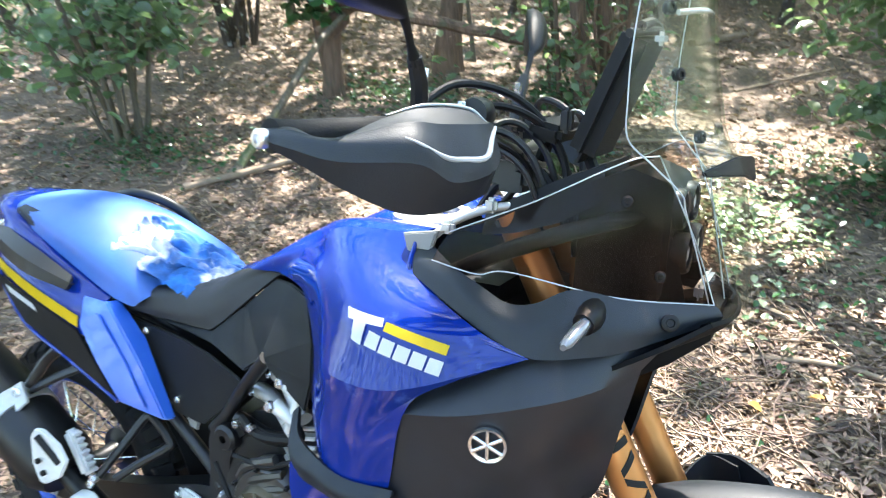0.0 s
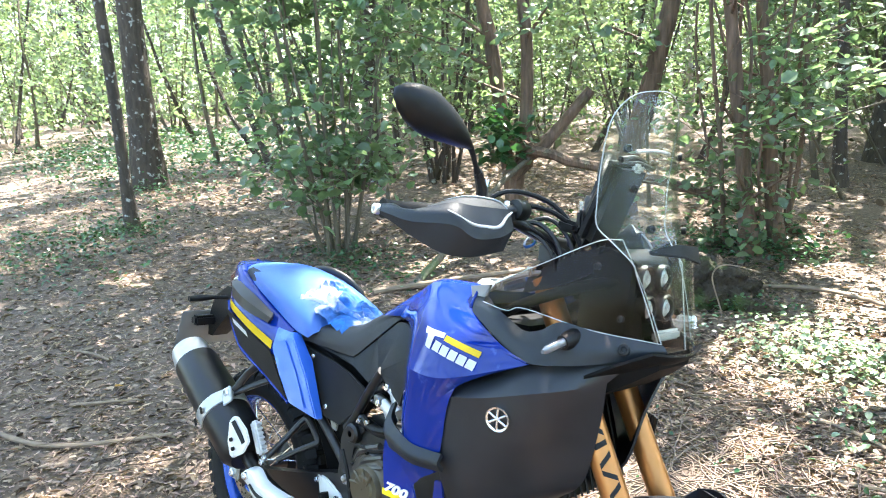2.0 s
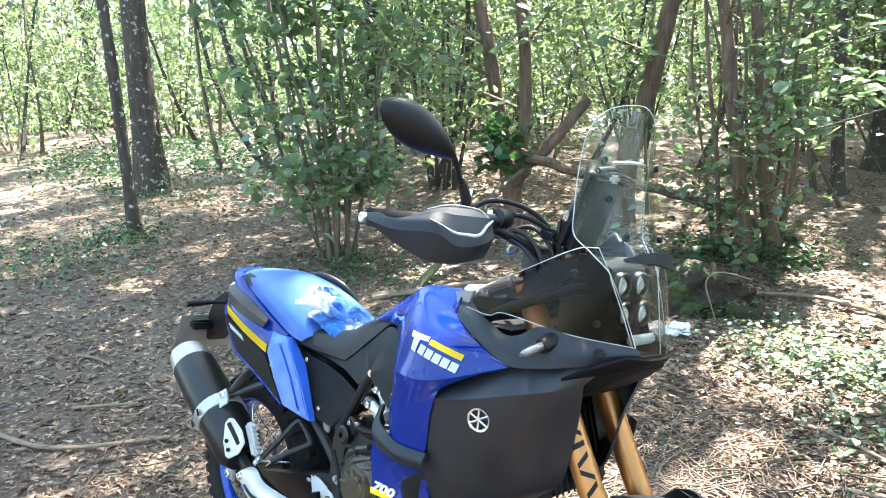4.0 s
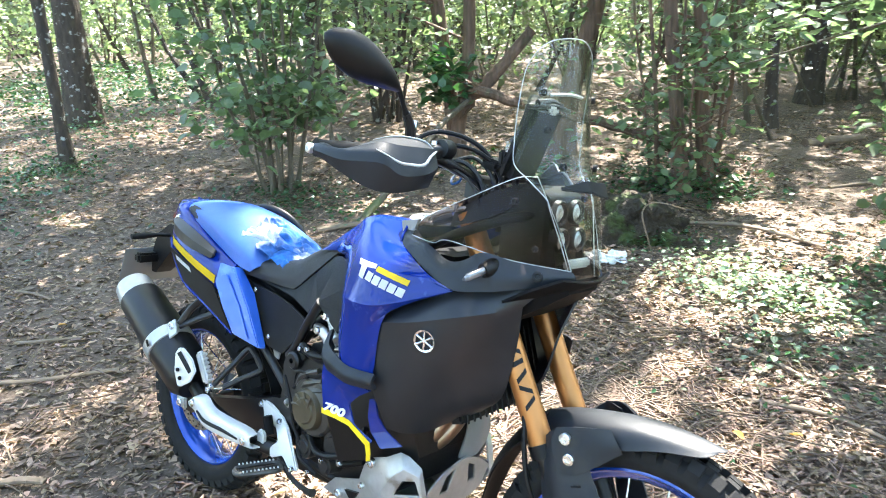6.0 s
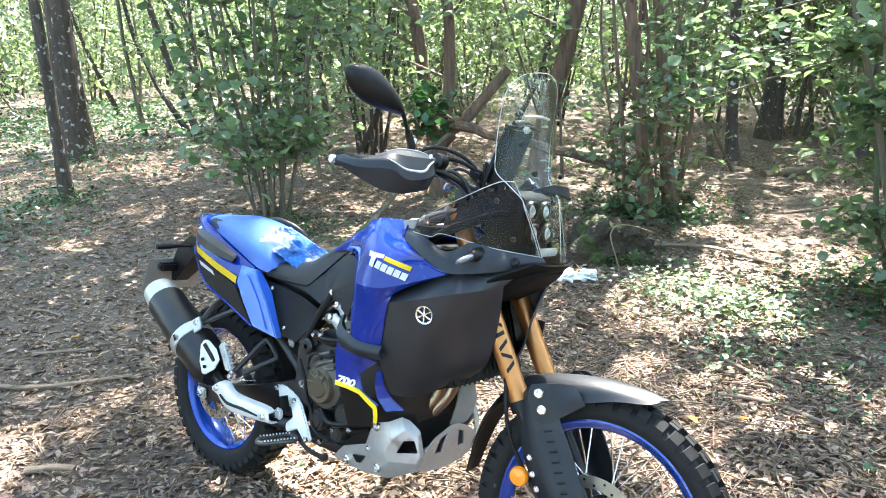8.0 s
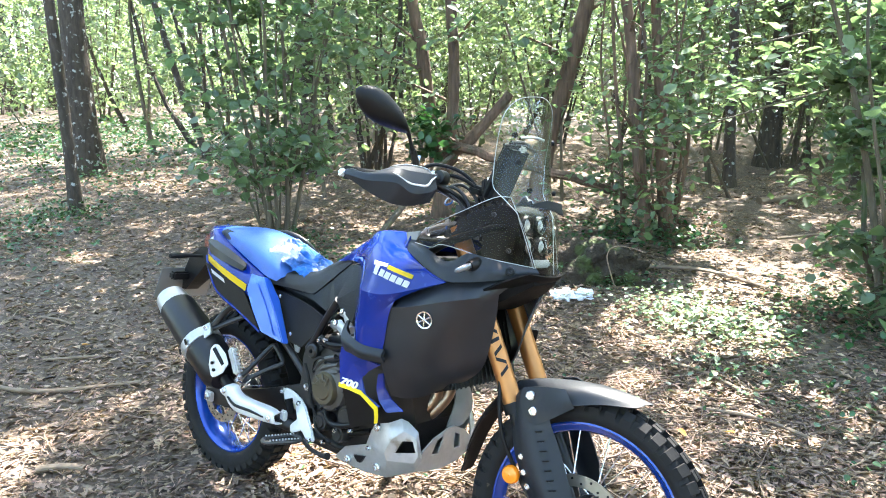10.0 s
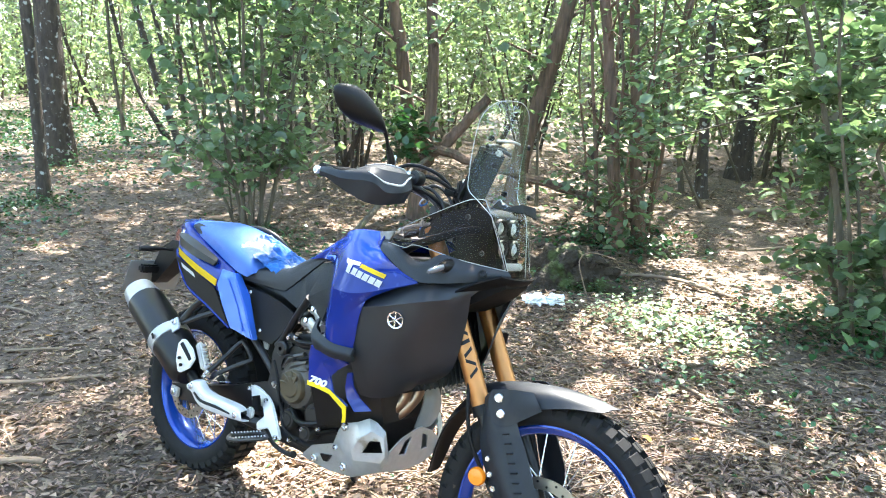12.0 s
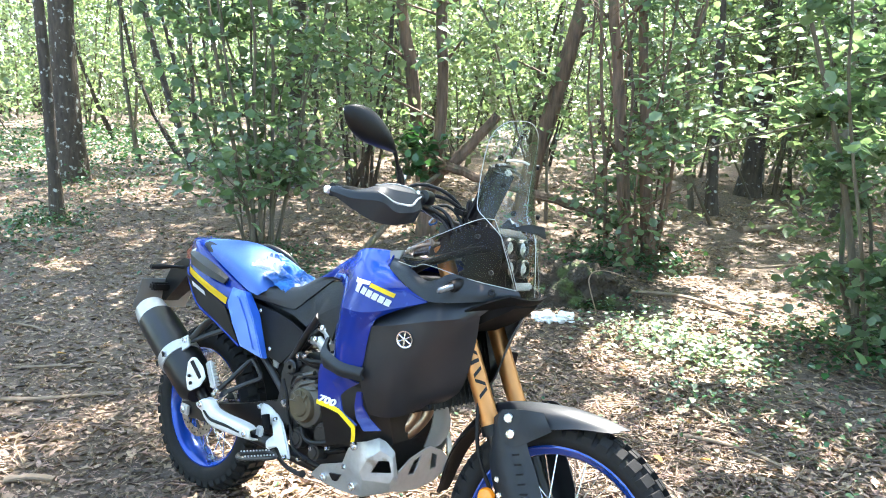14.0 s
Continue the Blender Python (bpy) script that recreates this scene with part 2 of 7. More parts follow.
def prism(outline, y0, y1, bevel=0.004, crown=0.0):
    """A flat form cut to an outline in x and z, from y0 to y1, with worn edges; y0 may be a function of (x, z)."""
    bm = bmesh.new()
    f0 = y0 if callable(y0) else (lambda x, z: y0)
    f1 = y1 if callable(y1) else (lambda x, z: y1)
    a = [bm.verts.new((x, f0(x, z), z)) for x, z in outline]
    b = [bm.verts.new((x, f1(x, z), z)) for x, z in outline]
    fa, fb = bm.faces.new(a), bm.faces.new(b[::-1])
    k = len(a)
    for i in range(k):
        bm.faces.new((a[i], b[i], b[(i + 1) % k], a[(i + 1) % k]))
    bmesh.ops.recalc_face_normals(bm, faces=bm.faces)
    if bevel:
        es = list({e for f in (fa, fb) for e in f.edges})
        bmesh.ops.bevel(bm, geom=es, offset=bevel, segments=2, affect="EDGES", clamp_overlap=True)
    bmesh.ops.triangulate(bm, faces=[f for f in bm.faces if len(f.verts) > 4])
    return bm


def block(cx, cy, cz, sx, sy, sz, bevel=0.006, rot=None):
    bm = bmesh.new()
    bmesh.ops.create_cube(bm, size=1, matrix=Matrix.Diagonal((sx, sy, sz, 1)))
    bmesh.ops.bevel(bm, geom=bm.edges[:], offset=min(bevel, 0.45 * min(sx, sy, sz)), segments=2, affect="EDGES")
    m = Matrix.Translation((cx, cy, cz)) @ (rot or Matrix())
    bmesh.ops.transform(bm, matrix=m, verts=bm.verts)
    return bm


def spin(profile, centre, seg=48, bm=None):
    """Profile points (radius, y) turned about an axle along y at centre; open profiles are closed into a ring."""
    c = Vector(centre)
    rings = []
    for j in range(seg):
        a = 2 * math.pi * j / seg
        rings.append([c + Vector((r * math.cos(a), y, r * math.sin(a))) for r, y in profile])
    bm = bm or bmesh.new()
    vs = [[bm.verts.new(p) for p in r] for r in rings]
    k = len(profile)
    for j in range(seg):
        a, b = vs[j], vs[(j + 1) % seg]
        for i in range(k):
            bm.faces.new((a[i], b[i], b[(i + 1) % k], a[(i + 1) % k]))
    return bm


def bolt(p, r=0.008, h=0.006, axis=(0, -1, 0), hexed=True):
    """A bolt head with a dished socket, seated at p."""
    d = Vector(axis).normalized()
    q = d.to_track_quat("Z", "Y").to_matrix().to_4x4()
    seg = 6 if hexed else 14
    rings = [[Matrix.Translation(p) @ q @ Vector((rr * math.cos(2 * math.pi * j / seg), rr * math.sin(2 * math.pi * j / seg), z)) for j in range(seg)] for rr, z in ((r, -0.004), (r, h * 0.7), (r * 0.8, h), (r * 0.5, h), (r * 0.42, h * 0.4))]
    return loft(rings)


# ---- ground ----
def soft(u, k=0.4):
    return k * math.log1p(math.exp(min(u / k, 40)))


def height(x, y):
    """The lie of the forest floor: level under the bike, rising to its rear and beyond it."""
    a = soft(-x - 0.2)
    a = 0.085 * (a - 0.6 * soft(a - 7, 1.0))
    b = 0.06 * soft(y - 0.2) - 0.045 * soft(y - 6, 1.0)
    return a + b - 0.01


GROUND = mat("leaf_mould", (0.105, 0.073, 0.052), 0.9, 0, 0.5, 26, 0.9, 35, spots=((0.24, 0.18, 0.13), 30, 0.57))


def build_ground():
    bm = bmesh.new()
    def axis(lo, hi, c, n):
        out = [c + (1 if k > 0 else -1) * (abs(k) / n) ** 2.6 * (hi - c if k > 0 else c - lo) for k in range(-n, n + 1)]
        return out
    xs, ys = axis(-260, 260, 0.8, 90), axis(-260, 260, 0.3, 90)
    grid = [[bm.verts.new((x, y, height(x, y) + (0.035 * noise.noise((x * 0.9, y * 0.9, 0)) + 0.02 * noise.noise((x * 3, y * 3, 5)) if math.hypot(x - 0.8, y) < 60 else 0) * min(1, max(0.12, abs(y - 0.05) * 1.5 - 0.1)))) for y in ys] for x in xs]
    for i in range(len(xs) - 1):
        for j in range(len(ys) - 1):
            bm.faces.new((grid[i][j], grid[i + 1][j], grid[i + 1][j + 1], grid[i][j + 1]))
    g = part("ground", bm, GROUND, None, "brown forest floor of dry leaf litter and bare earth", angle=180)
    tagged(g, "", "ground", "", "structure")


build_ground()


from mathutils.bvhtree import BVHTree


# ---- the motorcycle: x ahead, y to its left, z up, then leaned on its side stand ----
bike = tagged(new("motorcycle"), "blue and black adventure motorcycle leaning on its side stand", "motorcycle")
bike.matrix_world = pose(0, 0, 0, -10.0, 0, 0)
RAKE, STEER = radians(27.0), radians(8.2)
HEAD = Vector((1.70, 0, 0))
UPWARD = Vector((-math.sin(RAKE), 0, math.cos(RAKE)))
TURNED = Matrix.Translation(HEAD) @ Matrix.Rotation(STEER, 4, UPWARD) @ Matrix.Translation(-HEAD)
REAR, FRONT = Vector((0, 0, 0.333)), Vector((1.595, 0, 0.345))


def mid(x):
    """The body's middle line, which runs a little to the right towards the nose."""
    u = min(1.0, max(0.0, (x - 0.9) / 0.4))
    return -0.05 * u * u * (3 - 2 * u)


def flip(pts):
    return [(x, 2 * mid(x) - y, z) for x, y, z in pts]


def nudge(pts):
    return [(x, y + mid(x), z) for x, y, z in pts]


def wheel(name, c, tyre_r, half, bead, rim_half, disc_r, disc_y, xf, label):
    """A spoked wheel: blue rim, knobbly tyre, hub, crossed spokes and brake disc."""
    w = part(name, spin([(bead + 0.014, -rim_half), (bead + 0.014, -rim_half + 0.005), (bead - 0.004, -rim_half + 0.012), (bead - 0.008, -rim_half * 0.45), (bead - 0.013, 0), (bead - 0.008, rim_half * 0.45), (bead - 0.004, rim_half - 0.012), (bead + 0.014, rim_half - 0.005), (bead + 0.014, rim_half), (bead + 0.004, rim_half + 0.001), (bead - 0.006, rim_half - 0.010), (bead - 0.014, rim_half * 0.5), (bead - 0.020, 0.006), (bead - 0.020, -0.006), (bead - 0.014, -rim_half * 0.5), (bead - 0.006, -rim_half + 0.010), (bead + 0.004, -rim_half - 0.001)], c, 72), RIMBLUE, bike, label, xf)
    base = tyre_r - 0.012
    prof = [(bead + 0.004, -rim_half + 0.006), (bead + 0.02, -half * 0.92), (0.5 * (bead + base), -half), (base - 0.022, -half * 0.93), (base - 0.006, -half * 0.62), (base, 0), (base - 0.006, half * 0.62), (base - 0.022, half * 0.93), (0.5 * (bead + base), half), (bead + 0.02, half * 0.92), (bead + 0.004, rim_half - 0.006)]
    tyre = part("tyre", spin(prof, c, 72), RUBBER, w, "black knobbly tyre dusty with earth", xf, 60)
    knobs = bmesh.new()
    n = 44
    for k in range(n):
        for lane, (y0, y1, dr, sh) in enumerate(((-half * 0.98, -half * 0.60, -0.012, 0.0), (-half * 0.50, -half * 0.06, 0.0, 0.5), (half * 0.06, half * 0.50, 0.0, 0.5), (half * 0.60, half * 0.98, -0.012, 0.0))):
            a0 = 2 * math.pi * (k + sh) / n
            w2 = math.pi / n * (0.66 if lane in (0, 3) else 0.60)
            top = []
            for da, y in ((-w2, y0), (w2, y0), (w2, y1), (-w2, y1)):
                edge = abs(y) / half
                r_top = tyre_r + (0 if edge < 0.62 else -0.020 * (edge - 0.6) / 0.38) + (dr * 0.2)
                top.append((da, y, r_top))
            rings = []
            for depth, grow in ((-0.022, 1.12), (-0.002, 1.0), (0.0, 0.9)):
                rings.append([c + Vector(((r + depth) * math.cos(a0 + da * grow), y, (r + depth) * math.sin(a0 + da * grow))) for da, y, r in top])
            loft(rings, True, knobs)
    part("tread", knobs, RUBBER, tyre, "rows of square tread blocks", xf, 30)
    part("hub", spin([(0.012, -0.075), (0.03, -0.075), (0.055, -0.07), (0.06, -0.06), (0.06, -0.052), (0.03, -0.04), (0.026, 0), (0.03, 0.04), (0.06, 0.052), (0.06, 0.06), (0.055, 0.07), (0.03, 0.075), (0.012, 0.075)], c, 28), SATIN, w, "black cast hub", xf)
    for k in range(36):
        a, s = 2 * math.pi * k / 36, 1 if k % 2 else -1
        b = a + (0.42 if (k // 2) % 2 else -0.42)
        p0 = c + Vector((0.056 * math.cos(b), s * 0.056, 0.056 * math.sin(b)))
        p1 = c + Vector(((bead - 0.016) * math.cos(a), s * 0.010, (bead - 0.016) * math.sin(a)))
        part("spoke", tube([p0, p1], 0.0022, 5), STEEL, w, "", xf)
    db = spin([(disc_r, disc_y - 0.002), (disc_r, disc_y + 0.002), (disc_r - 0.032, disc_y + 0.002), (disc_r - 0.032, disc_y - 0.002)], c, 60)
    disc = part("brake_disc", db, DISC, w, "drilled steel brake disc", xf)
    for k in range(8):
        a = 2 * math.pi * k / 8
        p0, p1 = [c + Vector((r * math.cos(a + o), disc_y, r * math.sin(a + o))) for r, o in ((0.05, 0), (disc_r - 0.028, 0.3))]
        part("carrier_arm", tube([p0, p1], 0.005, 6, 0, None, 0.4), SATIN, disc, "", xf)
    for k in range(30):
        a = 2 * math.pi * (k + 0.5) / 30
        r = disc_r - 0.010 - 0.012 * (k % 2)
        part("vent_hole", bolt(c + Vector((r * math.cos(a), disc_y - 0.0025, r * math.sin(a))), 0.0035, 0.0015, (0, -1, 0), False), BLACK, disc, "", xf)
    return w


def build_wheels():
    wheel("rear_wheel", REAR, 0.333, 0.074, 0.229, 0.056, 0.112, -0.085, None, "blue spoked rear wheel")
    wheel("front_wheel", FRONT, 0.347, 0.046, 0.267, 0.030, 0.141, -0.068, TURNED, "blue spoked front wheel turned slightly left")


def build_front():
    """Forks, guards, fender, bars, mirrors: all that turns with the steering."""
    fw = Vector((math.cos(RAKE), 0, math.sin(RAKE)))
    lean = (Vector((1.153, 0, 1.065)) - Vector((1.372, 0, 0.655))).normalized()
    for s in (-1, 1):
        y = s * 0.105
        foot, top = Vector((1.372, y, 0.655)), Vector((1.372, y, 0.655)) + lean * 0.52
        tubeob = part("fork_tube", tube([foot - lean * 0.02, foot + lean * 0.10, foot + lean * 0.36, top], [0.0275, 0.0275, 0.0285, 0.0265], 24), GOLD, bike, "gold anodised fork tube", TURNED)
        part("fork_seal", tube([foot - lean * 0.045, foot - lean * 0.015], 0.031, 20), BLACK, tubeob, "", TURNED)
        if s < 0:
            for k in range(6):
                # slanted strokes wrapped round the tube, the slope changing from one to the next
                slope = (0.020, -0.016, 0.020, 0.006, -0.018, 0.020)[k]
                a0 = 0.075 + 0.030 * k
                bm = bmesh.new()
                ring = []
                for i in range(6):
                    th = 0.15 + 0.95 * i / 5
                    up = a0 + slope * (i / 5 - 0.5)
                    out = (fw * math.sin(th) + Vector((0, -math.cos(th), 0))) * 0.0292
                    ring.append([bm.verts.new(foot + lean * (up + h) + out * e) for h in (-0.0055, 0.0055) for e in (0.965, 1.0)])
                for p, r in zip(ring, ring[1:]):
                    for e, f in ((1, 3), (3, 2), (2, 0), (0, 1)):
                        bm.faces.new((p[e], r[e], r[f], p[f]))
                for r in (ring[0], ring[-1]):
                    bm.faces.new((r[0], r[1], r[3], r[2]))
                part("fork_sticker", bm, BLACK, tubeob, "black lettering shapes", TURNED)
        low = [foot - lean * 0.02, Vector((1.50, y, 0.42)), Vector((1.585, y, 0.335))]
        part("lower_leg", tube(low, [0.022, 0.024, 0.028], 16), SATIN, bike, "black fork leg", TURNED)
        part("fork_guard", sheet([
            [(1.385, y + s * 0.006, 0.660), (1.425, y + s * 0.040, 0.697), (1.475, y + s * 0.012, 0.70)],
            [(1.388, y + s * 0.010, 0.600), (1.435, y + s * 0.044, 0.615), (1.500, y + s * 0.016, 0.625)],
            [(1.405, y + s * 0.010, 0.520), (1.470, y + s * 0.046, 0.520), (1.545, y + s * 0.018, 0.545)],
            [(1.450, y + s * 0.010, 0.430), (1.525, y + s * 0.048, 0.425), (1.590, y + s * 0.020, 0.450)],
            [(1.535, y + s * 0.010, 0.300), (1.600, y + s * 0.040, 0.315), (1.640, y + s * 0.012, 0.345)]], 12, 20, 0.004), GREYBLACK, bike, "dark grey plastic fork guard", TURNED)
    for k in range(9):
        p = Vector((1.485 + 0.010 * k, -0.1535, 0.590 - 0.024 * k))
        part("guard_rib", tube([p + Vector((-0.008, 0.001, 0)), p + Vector((0.012, 0.002, 0.006))], 0.0022, 6), BLACK, bike, "", TURNED)
    part("lower_clamp", block(1.235, 0, 0.915, 0.09, 0.26, 0.045, 0.012, Matrix.Rotation(-RAKE, 4, "Y")), BLACK, bike, "", TURNED)
    part("upper_clamp", block(1.145, 0, 1.115, 0.10, 0.25, 0.03, 0.01, Matrix.Rotation(-RAKE, 4, "Y")), SATIN, bike, "", TURNED)
    part("axle", tube([(1.595, -0.15, 0.345), (1.595, 0.15, 0.345)], 0.012, 12), STEEL, bike, "", TURNED)
    # fender
    f = part("front_fender", sheet([
        [(1.36, -0.055, 0.640), (1.43, -0.075, 0.655), (1.53, -0.074, 0.664), (1.62, -0.066, 0.686), (1.70, -0.046, 0.694), (1.728, -0.015, 0.704)],
        [(1.355, -0.042, 0.672), (1.42, -0.056, 0.690), (1.52, -0.055, 0.705), (1.60, -0.048, 0.713), (1.68, -0.034, 0.708), (1.735, -0.010, 0.706)],
        [(1.35, 0, 0.690), (1.41, 0, 0.708), (1.50, 0, 0.722), (1.59, 0, 0.727), (1.67, 0, 0.720), (1.738, 0, 0.706)],
        [(1.355, 0.042, 0.672), (1.42, 0.056, 0.690), (1.52, 0.055, 0.705), (1.60, 0.048, 0.713), (1.68, 0.034, 0.708), (1.735, 0.010, 0.706)],
        [(1.36, 0.055, 0.640), (1.43, 0.075, 0.655), (1.53, 0.074, 0.664), (1.62, 0.066, 0.686), (1.70, 0.046, 0.694), (1.728, 0.015, 0.704)]], 30, 24, 0.004), GREYBLACK, bike, "dark grey front fender with sunlit tip", TURNED)
    for s in (-1, 1):
        part("bracket", sheet([
            [(1.425, s * 0.148, 0.700), (1.470, s * 0.135, 0.710), (1.52, s * 0.085, 0.708)],
            [(1.420, s * 0.150, 0.665), (1.470, s * 0.140, 0.668), (1.54, s * 0.085, 0.680)],
            [(1.440, s * 0.150, 0.615), (1.480, s * 0.140, 0.612), (1.55, s * 0.078, 0.662)]], 14, 12, 0.006), GREYBLACK, f, "", TURNED)
    for x, z in ((1.449, 0.683), (1.462, 0.643)):
        part("fender_bolt", bolt((x, -0.151, z), 0.0125, 0.007, (0, -1, 0), False), STEEL, f, "round steel bolt", TURNED)
    part("mudflap", sheet([
        [(1.36, -0.055, 0.645), (1.30, -0.060, 0.600), (1.245, -0.055, 0.515), (1.21, -0.035, 0.385)],
        [(1.345, 0, 0.685), (1.28, 0, 0.620), (1.225, 0, 0.520), (1.20, 0, 0.375)],
        [(1.36, 0.055, 0.645), (1.30, 0.060, 0.600), (1.245, 0.055, 0.515), (1.21, 0.035, 0.385)]], 16, 12, 0.004), BLACK, bike, "black rear half of the front fender", TURNED)
    # brake line, caliper, reflector
    part("brake_hose", tube([(1.34, -0.125, 0.70), (1.355, -0.135, 0.62), (1.375, -0.135, 0.55), (1.41, -0.12, 0.48), (1.44, -0.105, 0.43)], 0.006, 8, 20), BLACK, bike, "", TURNED)
    cal = part("brake_caliper", block(1.475, -0.085, 0.415, 0.10, 0.05, 0.06, 0.012, Matrix.Rotation(radians(50), 4, "Y")), SATIN, bike, "black brake caliper", TURNED)
    for x, z in ((1.439, 0.510), (1.452, 0.470), (1.468, 0.435)):
        part("bolt", bolt((x, -0.135, z), 0.009, 0.006), STEEL, cal, "", TURNED)
    part("reflector", spin([(0.001, -0.012), (0.022, -0.010), (0.026, -0.004), (0.026, 0.004), (0.001, 0.004)], (1.413, -0.132, 0.452), 20), ORANGE, bike, "round orange reflector", TURNED)
    # handlebar
    bar = part("handlebar", tube([(0.952, -0.438, 1.217), (1.015, -0.30, 1.224), (1.075, -0.20, 1.228), (1.105, -0.12, 1.205), (1.105, 0, 1.190), (1.105, 0.12, 1.205), (1.075, 0.20, 1.228), (1.015, 0.30, 1.224), (0.952, 0.438, 1.217)], 0.013, 12, 50), SATIN, bike, "black tapered handlebar", TURNED)
    part("bar_clamp", block(1.105, 0, 1.165, 0.06, 0.12, 0.06, 0.012), SATIN, bar, "", TURNED)
    for s in (-1, 1):
        part("grip", tube([(0.950, s * 0.440, 1.219), (0.962, s * 0.41, 1.220), (1.013, s * 0.305, 1.226), (1.018, s * 0.296, 1.226)], [0.019, 0.017, 0.017, 0.021], 14, 14), RUBBER, bar, "black ribbed rubber grip", TURNED)
        part("switch_box", block(1.045, s * 0.255, 1.226, 0.05, 0.055, 0.045, 0.012, Matrix.Rotation(s * radians(28), 4, "Z")), BLACK, bar, "", TURNED)
        lev = part("lever", tube([(1.075, s * 0.235, 1.225), (1.068, s * 0.28, 1.215), (1.035, s * 0.36, 1.208), (1.015, s * 0.41, 1.205)], [0.008, 0.009, 0.007, 0.008], 8, 16), ALU, bar, "silver hand lever", TURNED)
        part("perch", block(1.075, s * 0.215, 1.232, 0.045, 0.05, 0.03, 0.008), BLACK, lev, "", TURNED)
        to_side = None if s < 0 else TURNED @ Matrix.Diagonal((1, -1, 1, 1)) @ TURNED.inverted()
        top = [
            [(1.003, -0.452, 1.256), (1.036, -0.450, 1.259), (1.076, -0.440, 1.248), (1.120, -0.400, 1.271), (1.145, -0.360, 1.281), (1.170, -0.310, 1.276), (1.187, -0.290, 1.258)],
            [(1.002, -0.458, 1.255), (1.042, -0.460, 1.257), (1.092, -0.453, 1.252), (1.155, -0.420, 1.269), (1.178, -0.384, 1.266), (1.197, -0.337, 1.264), (1.197, -0.297, 1.263)],
            [(1.002, -0.461, 1.251), (1.045, -0.466, 1.250), (1.102, -0.460, 1.248), (1.174, -0.430, 1.251), (1.192, -0.392, 1.231), (1.212, -0.350, 1.230), (1.198, -0.300, 1.256)]]
        face = [
            [(1.002, -0.463, 1.245), (1.050, -0.470, 1.239), (1.105, -0.465, 1.230), (1.178, -0.432, 1.230), (1.198, -0.392, 1.208), (1.217, -0.345, 1.213), (1.208, -0.300, 1.226)],
            [(1.006, -0.460, 1.238), (1.055, -0.462, 1.222), (1.098, -0.455, 1.202), (1.150, -0.430, 1.178), (1.174, -0.390, 1.172), (1.190, -0.350, 1.178), (1.201, -0.318, 1.186)]]
        guard = part("hand_guard", sheet(top + face, 34, 30, 0.004, False, (1, 3)), GREYBLACK, bike, "dark grey plastic hand guard", to_side, 24)
        part("bar_end_bolt", bolt((1.004, -0.463, 1.246), 0.011, 0.007, (-0.2, -1, 0), False), STEEL, guard, "", to_side)
        # the pale colour paints the sun glint on the guard's raised edges
        part("ridge", tube([(1.166, -0.436, 1.256), (1.178, -0.428, 1.250), (1.190, -0.397, 1.234), (1.200, -0.374, 1.230), (1.214, -0.350, 1.231), (1.206, -0.322, 1.248), (1.199, -0.299, 1.258)], [0.0006, 0.0016, 0.0028, 0.0034, 0.0034, 0.003, 0.002], 8, 26), EDGE, guard, "raised edge with a sun glint painted pale", to_side)
        part("ridge", tube([(1.120, -0.401, 1.273), (1.145, -0.361, 1.283), (1.170, -0.311, 1.278), (1.185, -0.293, 1.262)], [0.0005, 0.0016, 0.0018, 0.0012], 8, 20), EDGE, guard, "", to_side)
        # mirror
        base, ax = Vector((1.068, -0.285, 1.380)), Vector((-0.033, -0.180, 0.085))
        rings = []
        for u, up, dn, th in ((0.0, 0.006, 0.006, 0.008), (0.07, 0.018, 0.012, 0.016), (0.15, 0.028, 0.020, 0.023), (0.25, 0.036, 0.028, 0.028), (0.38, 0.042, 0.038, 0.032), (0.5, 0.045, 0.045, 0.034), (0.63, 0.043, 0.049, 0.033), (0.75, 0.037, 0.047, 0.030), (0.85, 0.029, 0.041, 0.025), (0.93, 0.019, 0.030, 0.018), (1.0, 0.006, 0.012, 0.008)):
            c = base + ax * u + Vector((0, 0, 0.008 * math.sin(u * 3.1)))
            ring = []
            for j in range(20):
                a = 2 * math.pi * j / 20
                ring.append(c + Vector((th * max(-0.35, math.cos(a)), 0, (up if math.sin(a) > 0 else dn) * math.sin(a))))
            rings.append(ring)
        mir = part("mirror", loft(rings), BLACK, bike, "black oval mirror housing on a thin stalk", to_side, 60)
        part("stalk", tube([base, (1.068, -0.276, 1.366), (1.066, -0.263, 1.344), (1.063, -0.248, 1.325)], [0.007, 0.0055, 0.005, 0.010], 10, 12), BLACK, mir, "", to_side)
        part("stalk_nut", tube([(1.064, -0.252, 1.332), (1.060, -0.232, 1.300), (1.056, -0.226, 1.240)], [0.010, 0.012, 0.013], 8), SATIN, mir, "", to_side)
        part("stalk_bolt", tube([(1.058, -0.216, 1.318), (1.058, -0.222, 1.290)], 0.007, 6), STEEL, mir, "", to_side)
    for k, pts in enumerate(([(1.02, -0.24, 1.245), (1.06, -0.17, 1.288), (1.13, -0.10, 1.268), (1.19, -0.08, 1.19), (1.20, -0.09, 1.08)],
                             [(1.07, -0.21, 1.232), (1.10, -0.14, 1.262), (1.16, -0.09, 1.235), (1.20, -0.06, 1.15), (1.21, -0.05, 1.05)],
                             [(1.05, -0.22, 1.225), (1.11, -0.16, 1.215), (1.15, -0.10, 1.17), (1.16, -0.07, 1.08)],
                             [(1.06, 0.21, 1.232), (1.10, 0.14, 1.275), (1.17, 0.08, 1.24), (1.20, 0.05, 1.12)])):
        part("cable", tube(pts, 0.0058 if k != 2 else 0.004, 8, 28), BLACK, bike, "black control cable", TURNED)
